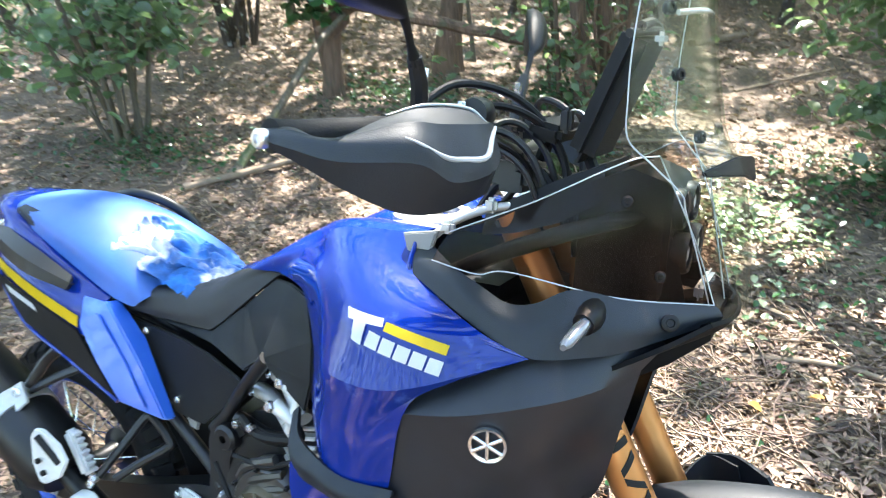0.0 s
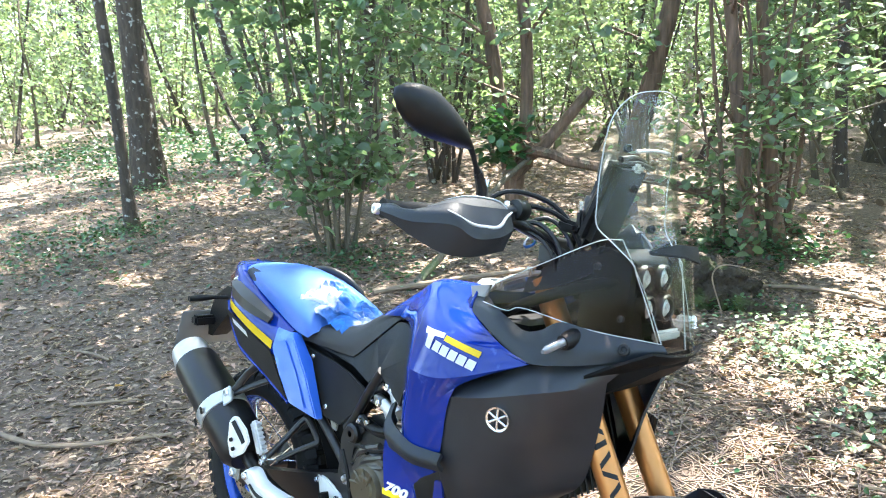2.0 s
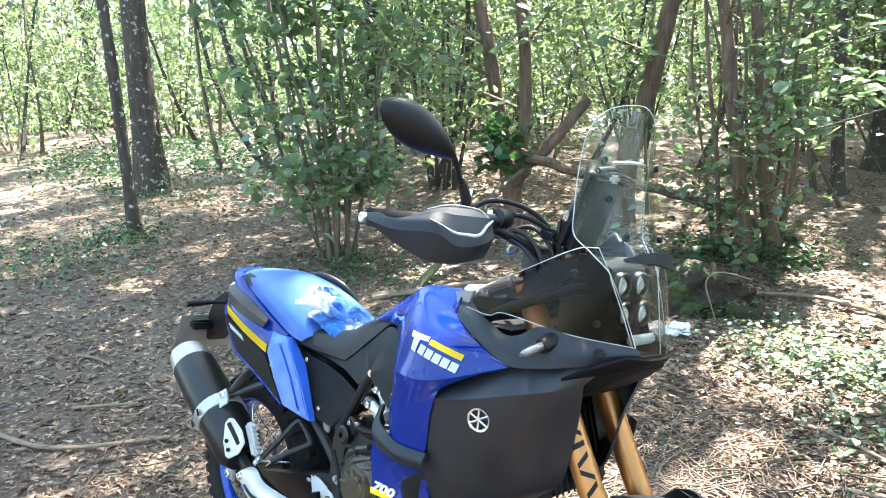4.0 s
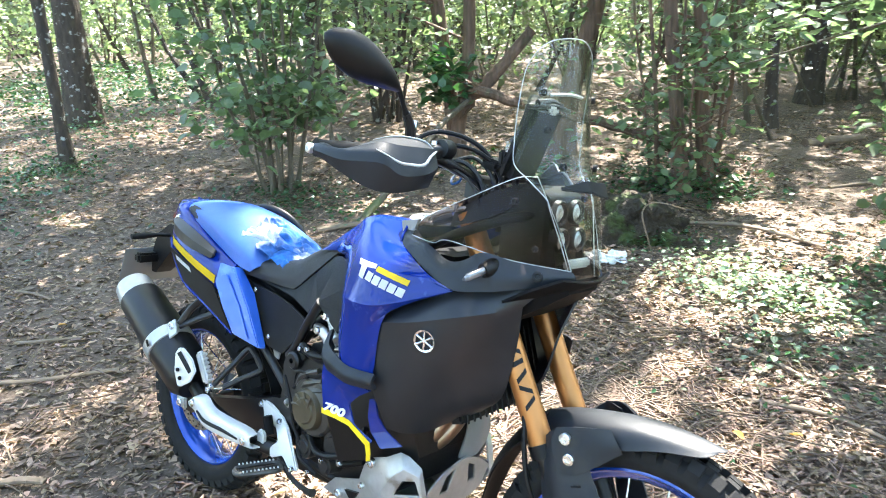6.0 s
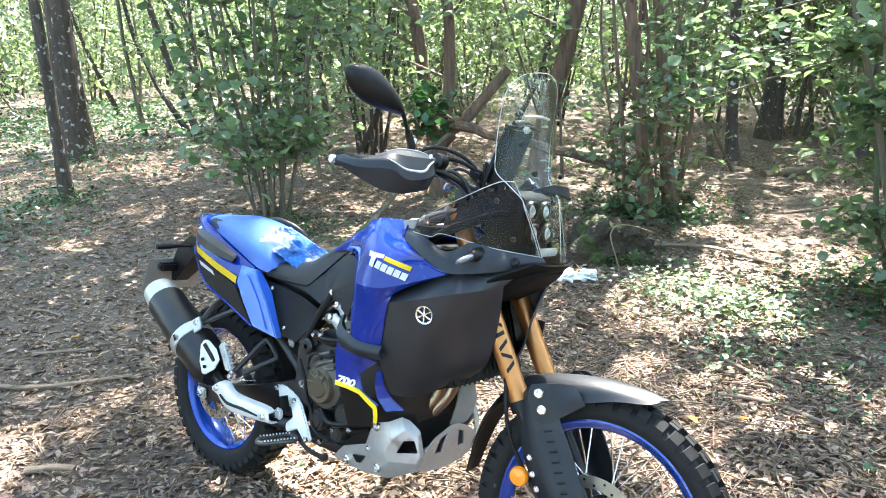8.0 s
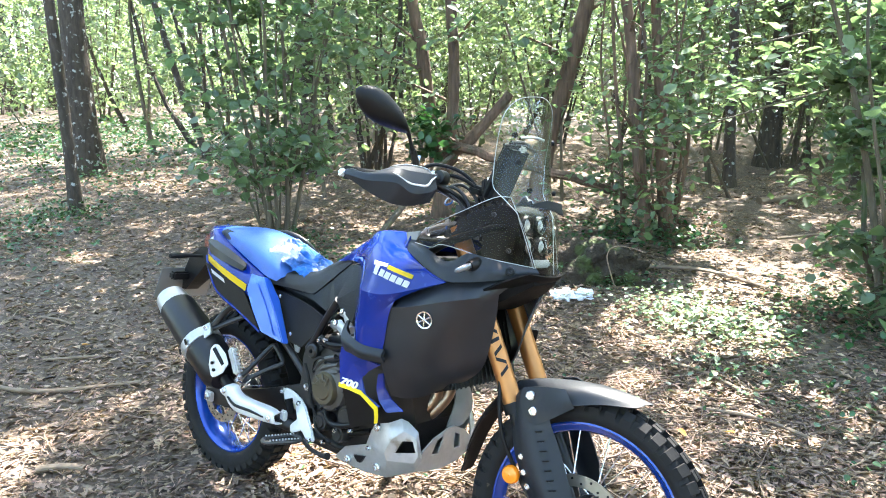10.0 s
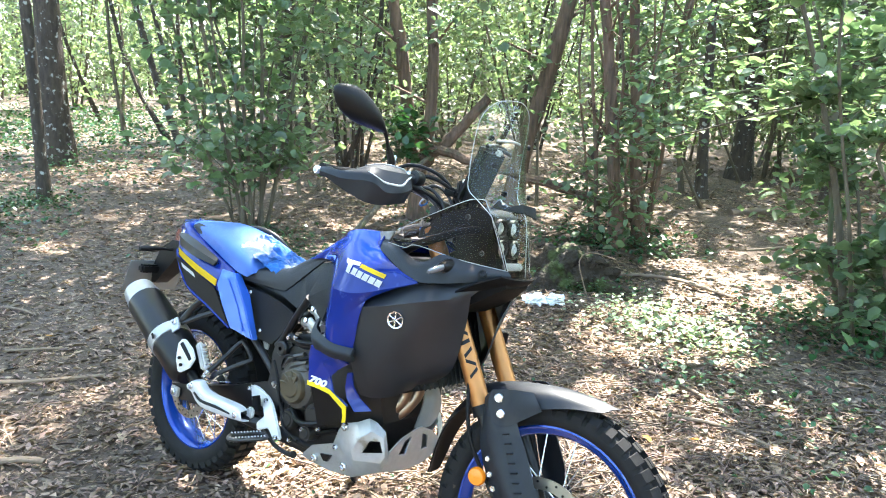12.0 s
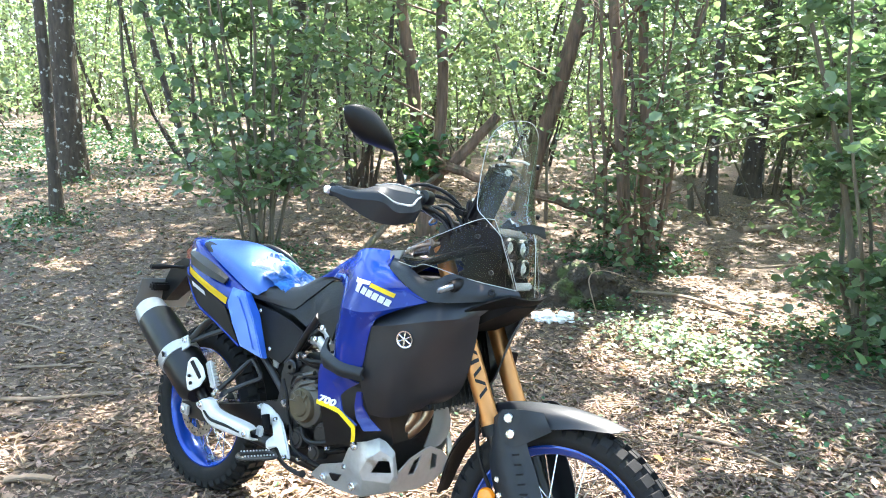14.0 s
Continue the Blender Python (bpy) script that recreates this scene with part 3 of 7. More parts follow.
    part("reservoir", spin([(0.001, -0.02), (0.020, -0.02), (0.022, -0.01), (0.022, 0.012), (0.018, 0.02), (0.001, 0.02)], (1.09, -0.175, 1.250), 20), SATIN, bike, "brake fluid reservoir", TURNED)
    mc = part("master_cylinder", tube([(1.055, -0.245, 1.238), (1.085, -0.190, 1.246), (1.092, -0.165, 1.246)], [0.012, 0.014, 0.011], 10, 10), SATIN, bike, "black front brake master cylinder", TURNED)
    part("bolt", bolt((1.060, -0.238, 1.252), 0.006, 0.005, (0, 0, 1)), STEEL, mc, "", TURNED)
    part("bolt", bolt((1.078, -0.205, 1.260), 0.006, 0.005, (0, 0, 1)), STEEL, mc, "", TURNED)
    part("key_ring", tube([(1.085, -0.10, 1.205), (1.08, -0.12, 1.185), (1.09, -0.13, 1.175), (1.10, -0.115, 1.185), (1.09, -0.10, 1.20)], 0.003, 6, 20), CLOTH, bike, "light blue cord loop", TURNED)


def build_body():
    # tank
    upper = [
        [(0.50, 0, 0.915), (0.61, 0, 0.955), (0.72, 0, 1.005), (0.86, 0, 1.058), (1.03, 0, 1.068)],
        [(0.60, -0.080, 0.947), (0.69, -0.098, 0.993), (0.79, -0.104, 1.050), (0.875, -0.120, 1.083), (1.03, -0.130, 1.088)],
        [(0.712, -0.118, 0.968), (0.775, -0.145, 1.005), (0.835, -0.165, 1.045), (0.898, -0.180, 1.083), (1.03, -0.170, 1.088)],
        [(0.785, -0.158, 0.970), (0.835, -0.195, 0.996), (0.900, -0.230, 1.026), (0.970, -0.243, 1.044), (1.06, -0.212, 1.034)],
        [(0.832, -0.192, 0.962), (0.868, -0.222, 0.970), (0.938, -0.272, 0.985), (1.03, -0.296, 0.994), (1.16, -0.260, 1.000)]]
    lower = [
        [(0.882, -0.236, 0.905), (0.905, -0.262, 0.908), (0.97, -0.315, 0.912), (1.08, -0.322, 0.918), (1.236, -0.257, 0.972)],
        [(0.892, -0.256, 0.82), (0.925, -0.286, 0.82), (0.965, -0.304, 0.825), (1.02, -0.308, 0.835), (1.10, -0.306, 0.905)],
        [(0.915, -0.275, 0.758), (0.940, -0.292, 0.752), (0.970, -0.300, 0.748), (1.01, -0.298, 0.747), (1.05, -0.290, 0.750)]]
    tank = part("fuel_tank", sheet(upper + lower, 34, 50, 0, True, (2, 5)), BLUE, bike, "glossy deep blue fuel tank with dusty marks", None, 26)
    part("filler_cap", spin([(0.001, -0.008), (0.034, -0.006), (0.040, 0.0), (0.040, 0.012), (0.001, 0.012)], (0, 0, 0), 28), SATIN, tank, "black filler cap", Matrix.Translation((0.93, 0, 1.072)) @ Matrix.Rotation(radians(-90), 4, "X"))
    part("filler_plate", spin([(0.042, -0.004), (0.062, -0.003), (0.070, 0.004), (0.070, 0.012), (0.042, 0.012)], (0, 0, 0), 36), ALU, tank, "silver ring round the filler cap", Matrix.Translation((0.955, 0, 1.082)) @ Matrix.Rotation(radians(-90), 4, "X"))
    # graphics: plain blocks in the marque's colours, laid on a part's skin
    def decal(on, corners, material, label="", n=8):
        skin = bmesh.new()
        skin.from_mesh(on.data)
        tree = BVHTree.FromBMesh(skin)
        skin.free()
        a, b, c, d = [Vector(p) for p in corners]
        bm = bmesh.new()
        grid = []
        for i in range(n + 1):
            col = []
            for v in (0, 0.5, 1):
                p = a.lerp(b, i / n).lerp(d.lerp(c, i / n), v)
                hit = tree.ray_cast(Vector((p.x, -1, p.y)), Vector((0, 1, 0)))[0] or Vector((p.x, -0.3, p.y))
                col.append(bm.verts.new(hit + Vector((0, -0.0030, 0.0010))))
            grid.append(col)
        for i in range(n):
            for k in range(2):
                bm.faces.new((grid[i][k], grid[i + 1][k], grid[i + 1][k + 1], grid[i][k + 1]))
        bmesh.ops.solidify(bm, geom=bm.faces[:], thickness=0.0008)
        return part("graphic", bm, material, on, label)

    decal(tank, ((0.984, 1.004), (1.046, 0.9995), (1.048, 0.990), (0.990, 0.991)), WHITE, "white block of the tank graphic")
    decal(tank, ((1.000, 0.992), (1.022, 0.991), (1.020, 0.963), (1.002, 0.967)), WHITE)
    for k in range(5):
        u, w = 1.030 + 0.0222 * k, 0.0185
        decal(tank, ((u, 0.9835 - 0.0052 * k), (u + w, 0.9795 - 0.0052 * k), (u + w - 0.003, 0.9605 - 0.0048 * k), (u - 0.004, 0.9645 - 0.0048 * k)), WHITE)
    decal(tank, ((1.051, 0.9965), (1.140, 0.9785), (1.138, 0.9665), (1.050, 0.9860)), YELLOW, "yellow bar of the tank graphic")
    part("tank_rim", tube([(1.030, -0.186, 1.082), (1.031, -0.203, 1.052), (1.036, -0.212, 1.028), (1.085, -0.240, 1.008), (1.160, -0.262, 0.990), (1.232, -0.260, 0.975)], [0.003, 0.005, 0.005, 0.005, 0.005, 0.002], 8, 30), BLUE, tank, "raised rim of the tank")
    # moulded step under the tank and the lower blue cover
    part("tank_pad", sheet([
        [(0.848, -0.236, 0.800), (0.876, -0.272, 0.775), (0.930, -0.296, 0.763), (0.985, -0.304, 0.752), (1.060, -0.296, 0.752)],
        [(0.846, -0.250, 0.788), (0.874, -0.292, 0.752), (0.930, -0.310, 0.742), (0.985, -0.318, 0.732), (1.062, -0.308, 0.733)],
        [(0.858, -0.246, 0.755), (0.882, -0.284, 0.720), (0.935, -0.300, 0.714), (0.985, -0.302, 0.708), (1.062, -0.292, 0.712)]], 22, 12, 0.01), GREYBLACK, bike, "dark grey moulded tank edge")
    low = part("lower_cover", shell(
        [(0.846, -0.256, 0.715), (0.850, -0.264, 0.684), (0.910, -0.262, 0.678), (0.968, -0.250, 0.664), (0.938, -0.247, 0.636), (0.864, -0.266, 0.600), (0.945, -0.253, 0.594), (0.962, -0.250, 0.590), (1.024, -0.262, 0.697), (0.972, -0.272, 0.705), (1.016, -0.250, 0.560), (1.022, -0.246, 0.566)],
        [(0, 1, 2, 9), (9, 2, 3, 8), (1, 5, 6, 4, 2), (2, 4, 3), (4, 6, 7), (6, 10, 11, 7)], 0.005, 0.003), BLUE, bike, "deep blue lower side cover", None, 24)
    part("blue_strip", shell(
        [(0.984, -0.232, 0.656), (1.008, -0.232, 0.662), (1.014, -0.228, 0.620), (1.042, -0.222, 0.590), (1.074, -0.198, 0.556), (1.036, -0.236, 0.549), (1.000, -0.236, 0.578), (0.984, -0.233, 0.610)],
        [(0, 1, 2, 7), (2, 3, 6, 7), (3, 4, 5, 6)], 0.005, 0.002), BLUE, low, "deep blue strip beside the fairing")
    part("inner_cover", shell(
        [(0.866, -0.262, 0.592), (0.945, -0.249, 0.580), (1.000, -0.245, 0.548), (0.996, -0.236, 0.506), (0.935, -0.226, 0.480), (0.874, -0.220, 0.455)],
        [(0, 1, 4, 5), (1, 2, 3, 4)], 0.004, 0.002), BLACK, bike, "black lower cover")
    stripe = [(0.862, -0.2725, 0.601), (0.905, -0.2650, 0.598), (0.946, -0.2585, 0.591), (1.014, -0.2555, 0.556), (1.012, -0.2480, 0.530), (1.004, -0.2400, 0.508)]
    upper_line = [(x + 0.004 * (i > 2), y, z + (0.007 if i < 4 else 0.002)) for i, (x, y, z) in enumerate(stripe)]
    lower_line = [(x - 0.010 * (i > 2), y, z - (0.007 if i < 3 else 0.003)) for i, (x, y, z) in enumerate(stripe)]
    part("stripe", shell(upper_line + lower_line, [(i, i + 1, i + 7, i + 6) for i in range(5)], 0.002, 0), YELLOW, low, "yellow bent stripe")
    txt = bpy.data.curves.new("numerals", "FONT")
    txt.body, txt.size, txt.extrude, txt.shear, txt.offset = "700", 0.029, 0.0015, 0.25, 0.0012
    txt.materials.append(WHITE)
    num = tagged(new("numerals", txt), "white numerals")
    num.parent = low
    num.matrix_local = Matrix.Translation((0.866, -0.2715, 0.606)) @ Matrix.Rotation(radians(10), 4, "Z") @ Matrix.Rotation(radians(90), 4, "X") @ Matrix.Rotation(radians(-5), 4, "Z") @ Matrix.Diagonal((1.46, 1, 1, 1))
    # side fairing
    fair = [
        [(1.078, -0.278, 0.912), (1.16, -0.255, 0.945), (1.245, -0.231, 0.978), (1.325, -0.193, 0.988), (1.390, -0.136, 0.998)],
        [(1.052, -0.304, 0.872), (1.16, -0.304, 0.895), (1.255, -0.279, 0.922), (1.315, -0.234, 0.938), (1.355, -0.170, 0.952)],
        [(1.036, -0.290, 0.78), (1.14, -0.294, 0.80), (1.23, -0.272, 0.82), (1.285, -0.215, 0.838), (1.330, -0.140, 0.858)],
        [(1.032, -0.270, 0.70), (1.11, -0.272, 0.70), (1.18, -0.250, 0.71), (1.245, -0.200, 0.718), (1.298, -0.130, 0.735)],
        [(1.05, -0.235, 0.605), (1.10, -0.230, 0.608), (1.15, -0.212, 0.622), (1.185, -0.178, 0.645), (1.235, -0.115, 0.676)]]
    for s, pts in ((1, fair), (-1, [flip(r) for r in fair])):
        fo = part("side_fairing", sheet(pts, 24, 24, 0.005, False, (1,)), FAIRING, bike, "matt black side fairing", None, 30)
        for k in range(2, 8):
            x = 1.165 + 0.017 * k
            part("louvre", tube([(x + 0.016, -s * (0.264 - 0.010 * k - 0.001 * k * k), 0.790 + 0.004 * k), (x, -s * (0.256 - 0.008 * k - 0.001 * k * k), 0.715 + 0.003 * k)], 0.0035, 6), SATIN, fo)
        if s > 0:
            em = part("emblem", spin([(0.0205, -0.0015), (0.0245, -0.003), (0.0245, 0.003), (0.0205, 0.003)], (0, 0, 0), 36), STEEL, fo, "round silver emblem", Matrix.Translation((1.203, -0.297, 0.864)) @ Matrix.Rotation(radians(16), 4, "Z") @ Matrix.Rotation(radians(6), 4, "X"))
            for k in range(3):
                a = radians(60 * k + 90)
                part("emblem_bar", tube([(1.203 - 0.021 * math.cos(a), -0.2985 - 0.006 * math.cos(a), 0.864 - 0.021 * math.sin(a)), (1.203 + 0.021 * math.cos(a), -0.2985 + 0.006 * math.cos(a), 0.864 + 0.021 * math.sin(a))], 0.0024, 6), STEEL, em)
    shoulder = [
        [(1.022, -0.160, 1.086), (1.105, -0.214, 1.062), (1.150, -0.222, 1.044), (1.190, -0.222, 1.027), (1.228, -0.222, 1.034), (1.275, -0.216, 1.058), (1.340, -0.184, 1.046), (1.428, -0.107, 1.032)],
        [(1.030, -0.194, 1.068), (1.105, -0.228, 1.044), (1.150, -0.240, 1.028), (1.195, -0.248, 1.012), (1.240, -0.246, 1.010), (1.285, -0.236, 1.022), (1.345, -0.208, 1.018), (1.436, -0.106, 1.022)],
        [(1.040, -0.212, 1.040), (1.110, -0.238, 1.016), (1.165, -0.254, 0.996), (1.205, -0.260, 0.983), (1.245, -0.262, 0.976), (1.290, -0.244, 0.980), (1.345, -0.212, 0.990), (1.434, -0.100, 1.012)]]
    for s, pts in ((1, shoulder), (-1, [flip(r) for r in shoulder])):
        sh = part("upper_fairing", sheet(pts, 40, 14, 0.004), GREYBLACK, bike, "dark grey upper fairing with an air opening", None, 30)
        if s > 0:
            part("plug", bolt((1.385, -0.172, 1.022), 0.011, 0.004, (0.35, -0.9, 0.3), False), BLACK, sh)
        side = lambda x, y, z: (x, y if s > 0 else -0.10 - y, z)
        ind = part("indicator", tube([side(1.296, -0.195, 1.034), side(1.300, -0.225, 1.029), side(1.298, -0.243, 1.025)], [0.020, 0.018, 0.0145], 14, 8), BLACK, bike, "front indicator with clear lens")
        part("lens", tube([side(1.298, -0.241, 1.025), side(1.296, -0.262, 1.020), side(1.293, -0.285, 1.014), side(1.292, -0.294, 1.012)], [0.0125, 0.0125, 0.0105, 0.005], 14, 10, None, 0.75), DULL_LENS, ind, "clear lens")
    part("nose", sheet([nudge(r) for r in [
        [(1.20, -0.150, 0.91), (1.30, -0.160, 0.945), (1.38, -0.145, 0.990), (1.432, -0.098, 1.018)],
        [(1.20, -0.07, 0.91), (1.32, -0.075, 0.945), (1.42, -0.06, 0.992), (1.446, -0.045, 1.012)],
        [(1.20, 0.0, 0.91), (1.32, 0.0, 0.942), (1.425, 0.0, 0.990), (1.450, 0.0, 1.010)],
        [(1.20, 0.07, 0.91), (1.32, 0.075, 0.945), (1.42, 0.06, 0.992), (1.446, 0.045, 1.012)],
        [(1.20, 0.150, 0.91), (1.30, 0.160, 0.945), (1.38, 0.145, 0.990), (1.432, 0.098, 1.018)]]], 14, 14, 0.006), FLATBLK, bike, "black nose underside")
    part("chin", loft([[(x, -0.05 - w, z1), (x, -0.05 - w * 0.8, z0), (x, -0.05 + w * 0.8, z0), (x, -0.05 + w, z1)] for x, w, z0, z1 in ((1.26, 0.135, 0.885, 0.960), (1.32, 0.125, 0.915, 0.985), (1.38, 0.105, 0.952, 1.005), (1.425, 0.07, 0.985, 1.014))]), FLATBLK, bike, "black chin under the nose")
    rad = part("radiator", block(1.165, 0, 0.765, 0.04, 0.34, 0.25, 0.006, Matrix.Rotation(radians(-18), 4, "Y")), BLACK, bike, "black radiator with fins")
    for k in range(14):
        y = -0.165 + 0.025 * k
        part("fin", tube([(1.225, y * 0.9, 0.65), (1.150, y * 0.9, 0.885)], 0.003, 5), BLACK, rad)
    part("frame_block", block(1.02, 0, 0.82, 0.30, 0.34, 0.40, 0.03), BLACK, bike, "dark inner bodywork")
    # headlights and tower
    tower = part("headlight_tower", loft([[(x, y - 0.05, z) for y, z in ((-w, z0), (w, z0), (w * 0.9, z1), (-w * 0.9, z1))] for x, w, z0, z1 in ((1.24, 0.065, 1.02, 1.17), (1.31, 0.080, 1.02, 1.20), (1.355, 0.074, 1.03, 1.185), (1.362, 0.066, 1.04, 1.175))]), BLACK, bike, "black headlight tower")
    for y, z in ((-0.034, 1.148), (0.034, 1.148), (-0.034, 1.090), (0.034, 1.090)):
        spot = Matrix.Translation((1.366 + (0.010 if z < 1.1 else 0), y - 0.05, z)) @ Matrix.Rotation(radians(-90), 4, "Z")
        hl = part("headlight", spin([(0.001, 0.004), (0.010, 0.006), (0.018, 0.002), (0.021, -0.004), (0.021, -0.010), (0.001, -0.010)], (0, 0, 0), 22), LENS, tower, "round clear projector lamp", spot)
        part("bezel", spin([(0.0215, -0.006), (0.0215, 0.007), (0.0245, 0.009), (0.0275, 0.005), (0.0275, -0.012), (0.0215, -0.012)], (0, 0, 0), 24), SATIN, hl, "", spot)
    part("position_lamp", block(1.402, -0.05, 1.043, 0.012, 0.10, 0.022, 0.005), LENS, tower, "clear position lamp bar")
    dp = part("display", block(1.268, -0.070, 1.288, 0.036, 0.118, 0.190, 0.017, Matrix.Rotation(radians(22), 4, "Y")), BLACK, bike, "upright black instrument display")
    part("display_hood", tube([(1.303, -0.108, 1.374), (1.304, -0.06, 1.380), (1.303, -0.016, 1.374)], 0.007, 8, 12), SATIN, dp)
    part("display_stay", tube([(1.22, -0.06, 1.23), (1.26, -0.08, 1.16), (1.30, -0.09, 1.10)], 0.009, 8, 14), BLACK, bike)
    part("navigation_bar", tube([(1.295, -0.13, 1.365), (1.31, -0.05, 1.37), (1.295, 0.03, 1.365)], 0.006, 8, 12), SATIN, bike, "accessory bar behind the screen")
    scr = []
    for z, w, xe, xc in ((1.014, 0.040, 1.424, 1.464), (1.09, 0.062, 1.404, 1.457), (1.160, 0.088, 1.386, 1.445), (1.180, 0.096, 1.381, 1.440), (1.215, 0.116, 1.348, 1.427), (1.245, 0.135, 1.322, 1.410), (1.290, 0.137, 1.319, 1.400), (1.34, 0.136, 1.319, 1.390), (1.40, 0.135, 1.324, 1.382), (1.440, 0.130, 1.330, 1.376), (1.472, 0.112, 1.340, 1.372), (1.496, 0.074, 1.352, 1.368)):
        c, far = -0.065, 0.9 + 2.8 * max(0, 1.2 - z)
        scr.append([(xe, c - w, z), (xe * 0.35 + xc * 0.65, c - w * 0.62, z), (xc, c, z + 0.003), (xe * 0.35 + xc * 0.65, c + w * 0.62 * far, z), (xe, c + w * far, z)])
    screen = part("windscreen", sheet(scr, 22, 70, 0.004), CLEAR, bike, "tall clear windscreen with rounded top", None, 60)
    rim = [(x, y, z) for x, y, z in ([r[0] for r in scr] + [(1.366, -0.065, 1.507)] + [r[-1] for r in scr[::-1]])]
    part("edge", tube(rim, 0.0011, 6, 130), EDGE, screen, "pale cut edge of the screen")
    for y, z, x in ((-0.156, 1.392, 1.346), (-0.150, 1.318, 1.362), (-0.120, 1.245, 1.388), (0.044, 1.392, 1.346), (0.010, 1.245, 1.388)):
        part("screen_bolt", bolt((x, y, z), 0.008, 0.005, (0.9, (y + 0.055) * 5, 0.1), False), BLACK, screen)
    part("winglet", shell(
        [(1.399, -0.140, 1.206), (1.431, -0.088, 1.222), (1.443, -0.034, 1.218), (1.405, -0.141, 1.200), (1.441, -0.080, 1.197), (1.448, -0.026, 1.184)],
        [(0, 1, 4, 3), (1, 2, 5, 4)], 0.006, 0.002), BLACK, screen, "dark wind deflector on the screen")
    part("screen_brace", tube([(1.352, -0.135, 1.388), (1.374, -0.095, 1.392), (1.376, -0.055, 1.390)], 0.0035, 8, 12), ALU, screen, "pale brace behind the screen")
    part("screen_knob", block(1.320, -0.070, 1.360, 0.012, 0.032, 0.018, 0.006), ALU, screen, "pale clip behind the screen")
    for s in (1, -1):
        rows = [
            [(1.073, -0.216, 1.066), (1.145, -0.226, 1.060), (1.195, -0.233, 1.072), (1.32, -0.196, 1.050), (1.425, -0.109, 1.034)],
            [(1.082, -0.212, 1.086), (1.150, -0.224, 1.100), (1.215, -0.228, 1.122), (1.325, -0.192, 1.130), (1.395, -0.128, 1.122)],
            [(1.094, -0.206, 1.106), (1.160, -0.216, 1.136), (1.225, -0.218, 1.166), (1.318, -0.186, 1.216), (1.350, -0.152, 1.222)]]
        ss = part("side_screen", sheet(rows if s > 0 else [flip(r) for r in rows], 26, 14, 0.003), SMOKE, bike, "smoked clear side wind deflector", None, 60)
        for p in ((1.365, -0.160, 1.075), (1.325, -0.190, 1.17)):
            part("deflector_bolt", bolt((p[0], p[1] if s > 0 else -0.10 - p[1], p[2]), 0.007, 0.005, (0.2, -s, 0), False), BLACK, ss)
        part("edge", tube(rows[0] if s > 0 else flip(rows[0]), 0.0010, 6, 30), EDGE, ss, "pale lower edge catching light")
        part("edge", tube(rows[2] if s > 0 else flip(rows[2]), 0.0010, 6, 30), EDGE, ss)
        front = [rows[2][-1], rows[1][-1], rows[0][-1]]
        part("edge", tube(front if s > 0 else flip(front), 0.0010, 6, 16), EDGE, ss)
    for s in (1, -1):
        rows = [[(1.285, -0.118, 1.03), (1.33, -0.125, 1.03), (1.39, -0.112, 1.03)], [(1.27, -0.112, 1.09), (1.32, -0.118, 1.10), (1.37, -0.108, 1.10)], [(1.265, -0.100, 1.15), (1.30, -0.105, 1.16), (1.34, -0.100, 1.16)]]
        part("inner_fairing", sheet(rows if s > 0 else [flip(r) for r in rows], 14, 12, 0.005), BLACK, bike, "black inner fairing behind the deflector")
    # inner black tubes and silver clamp seen through the side deflector
    for s in (-1, 1):
        part("tower_stay", tube([(1.05, s * 0.13 - 0.02, 1.02), (1.14, s * 0.13 - 0.03, 1.07), (1.26, s * 0.09 - 0.05, 1.12), (1.33, s * 0.06 - 0.05, 1.14)], 0.012, 10, 20), BLACK, bike)
    part("dash_wiring", tube([(1.03, -0.10, 1.085), (1.08, -0.06, 1.105), (1.13, 0.02, 1.11), (1.18, 0.05, 1.10)], [0.010, 0.014, 0.012, 0.010], 8, 18), BLACK, bike, "wrapped wiring behind the tank")
    stay = part("fairing_stay", tube([(1.045, -0.165, 1.085), (1.075, -0.150, 1.110), (1.12, -0.125, 1.128), (1.17, -0.10, 1.135)], 0.006, 10, 16), ALU, bike, "silver fairing stay")
    part("stay_clip", block(1.065, -0.158, 1.100, 0.022, 0.016, 0.020, 0.005), ALU, stay)
    part("stay_clip", block(1.118, -0.128, 1.132, 0.018, 0.014, 0.022, 0.005), ALU, stay)
    part("connector", block(1.10, -0.09, 1.115, 0.030, 0.022, 0.020, 0.004), SKYBLUE, stay, "small blue connector")
    part("hose", tube([(1.04, -0.02, 1.09), (1.09, -0.04, 1.15), (1.15, -0.06, 1.18), (1.20, -0.07, 1.14)], 0.007, 8, 18), BLACK, stay)
    part("hose", tube([(1.05, 0.04, 1.09), (1.12, 0.02, 1.16), (1.18, -0.01, 1.15), (1.22, -0.04, 1.10)], 0.006, 8, 18), BLACK, stay)
    part("tank_bracket", prism([(1.010, 1.090), (1.066, 1.100), (1.052, 1.062), (1.024, 1.034)], -0.190, -0.180, 0.002), PLATE, bike, "pale grey tank bracket")
    ck = part("cockpit_mount", block(1.175, -0.040, 1.235, 0.050, 0.10, 0.026, 0.008, Matrix.Rotation(radians(12), 4, "Y")), BLACK, bike, "black accessory mount over the bars")
    part("mount_stem", tube([(1.150, -0.03, 1.19), (1.165, -0.035, 1.225)], 0.010, 8), BLACK, ck)
    part("mount_tip", block(1.205, -0.080, 1.252, 0.016, 0.020, 0.036, 0.005), SATIN, ck)
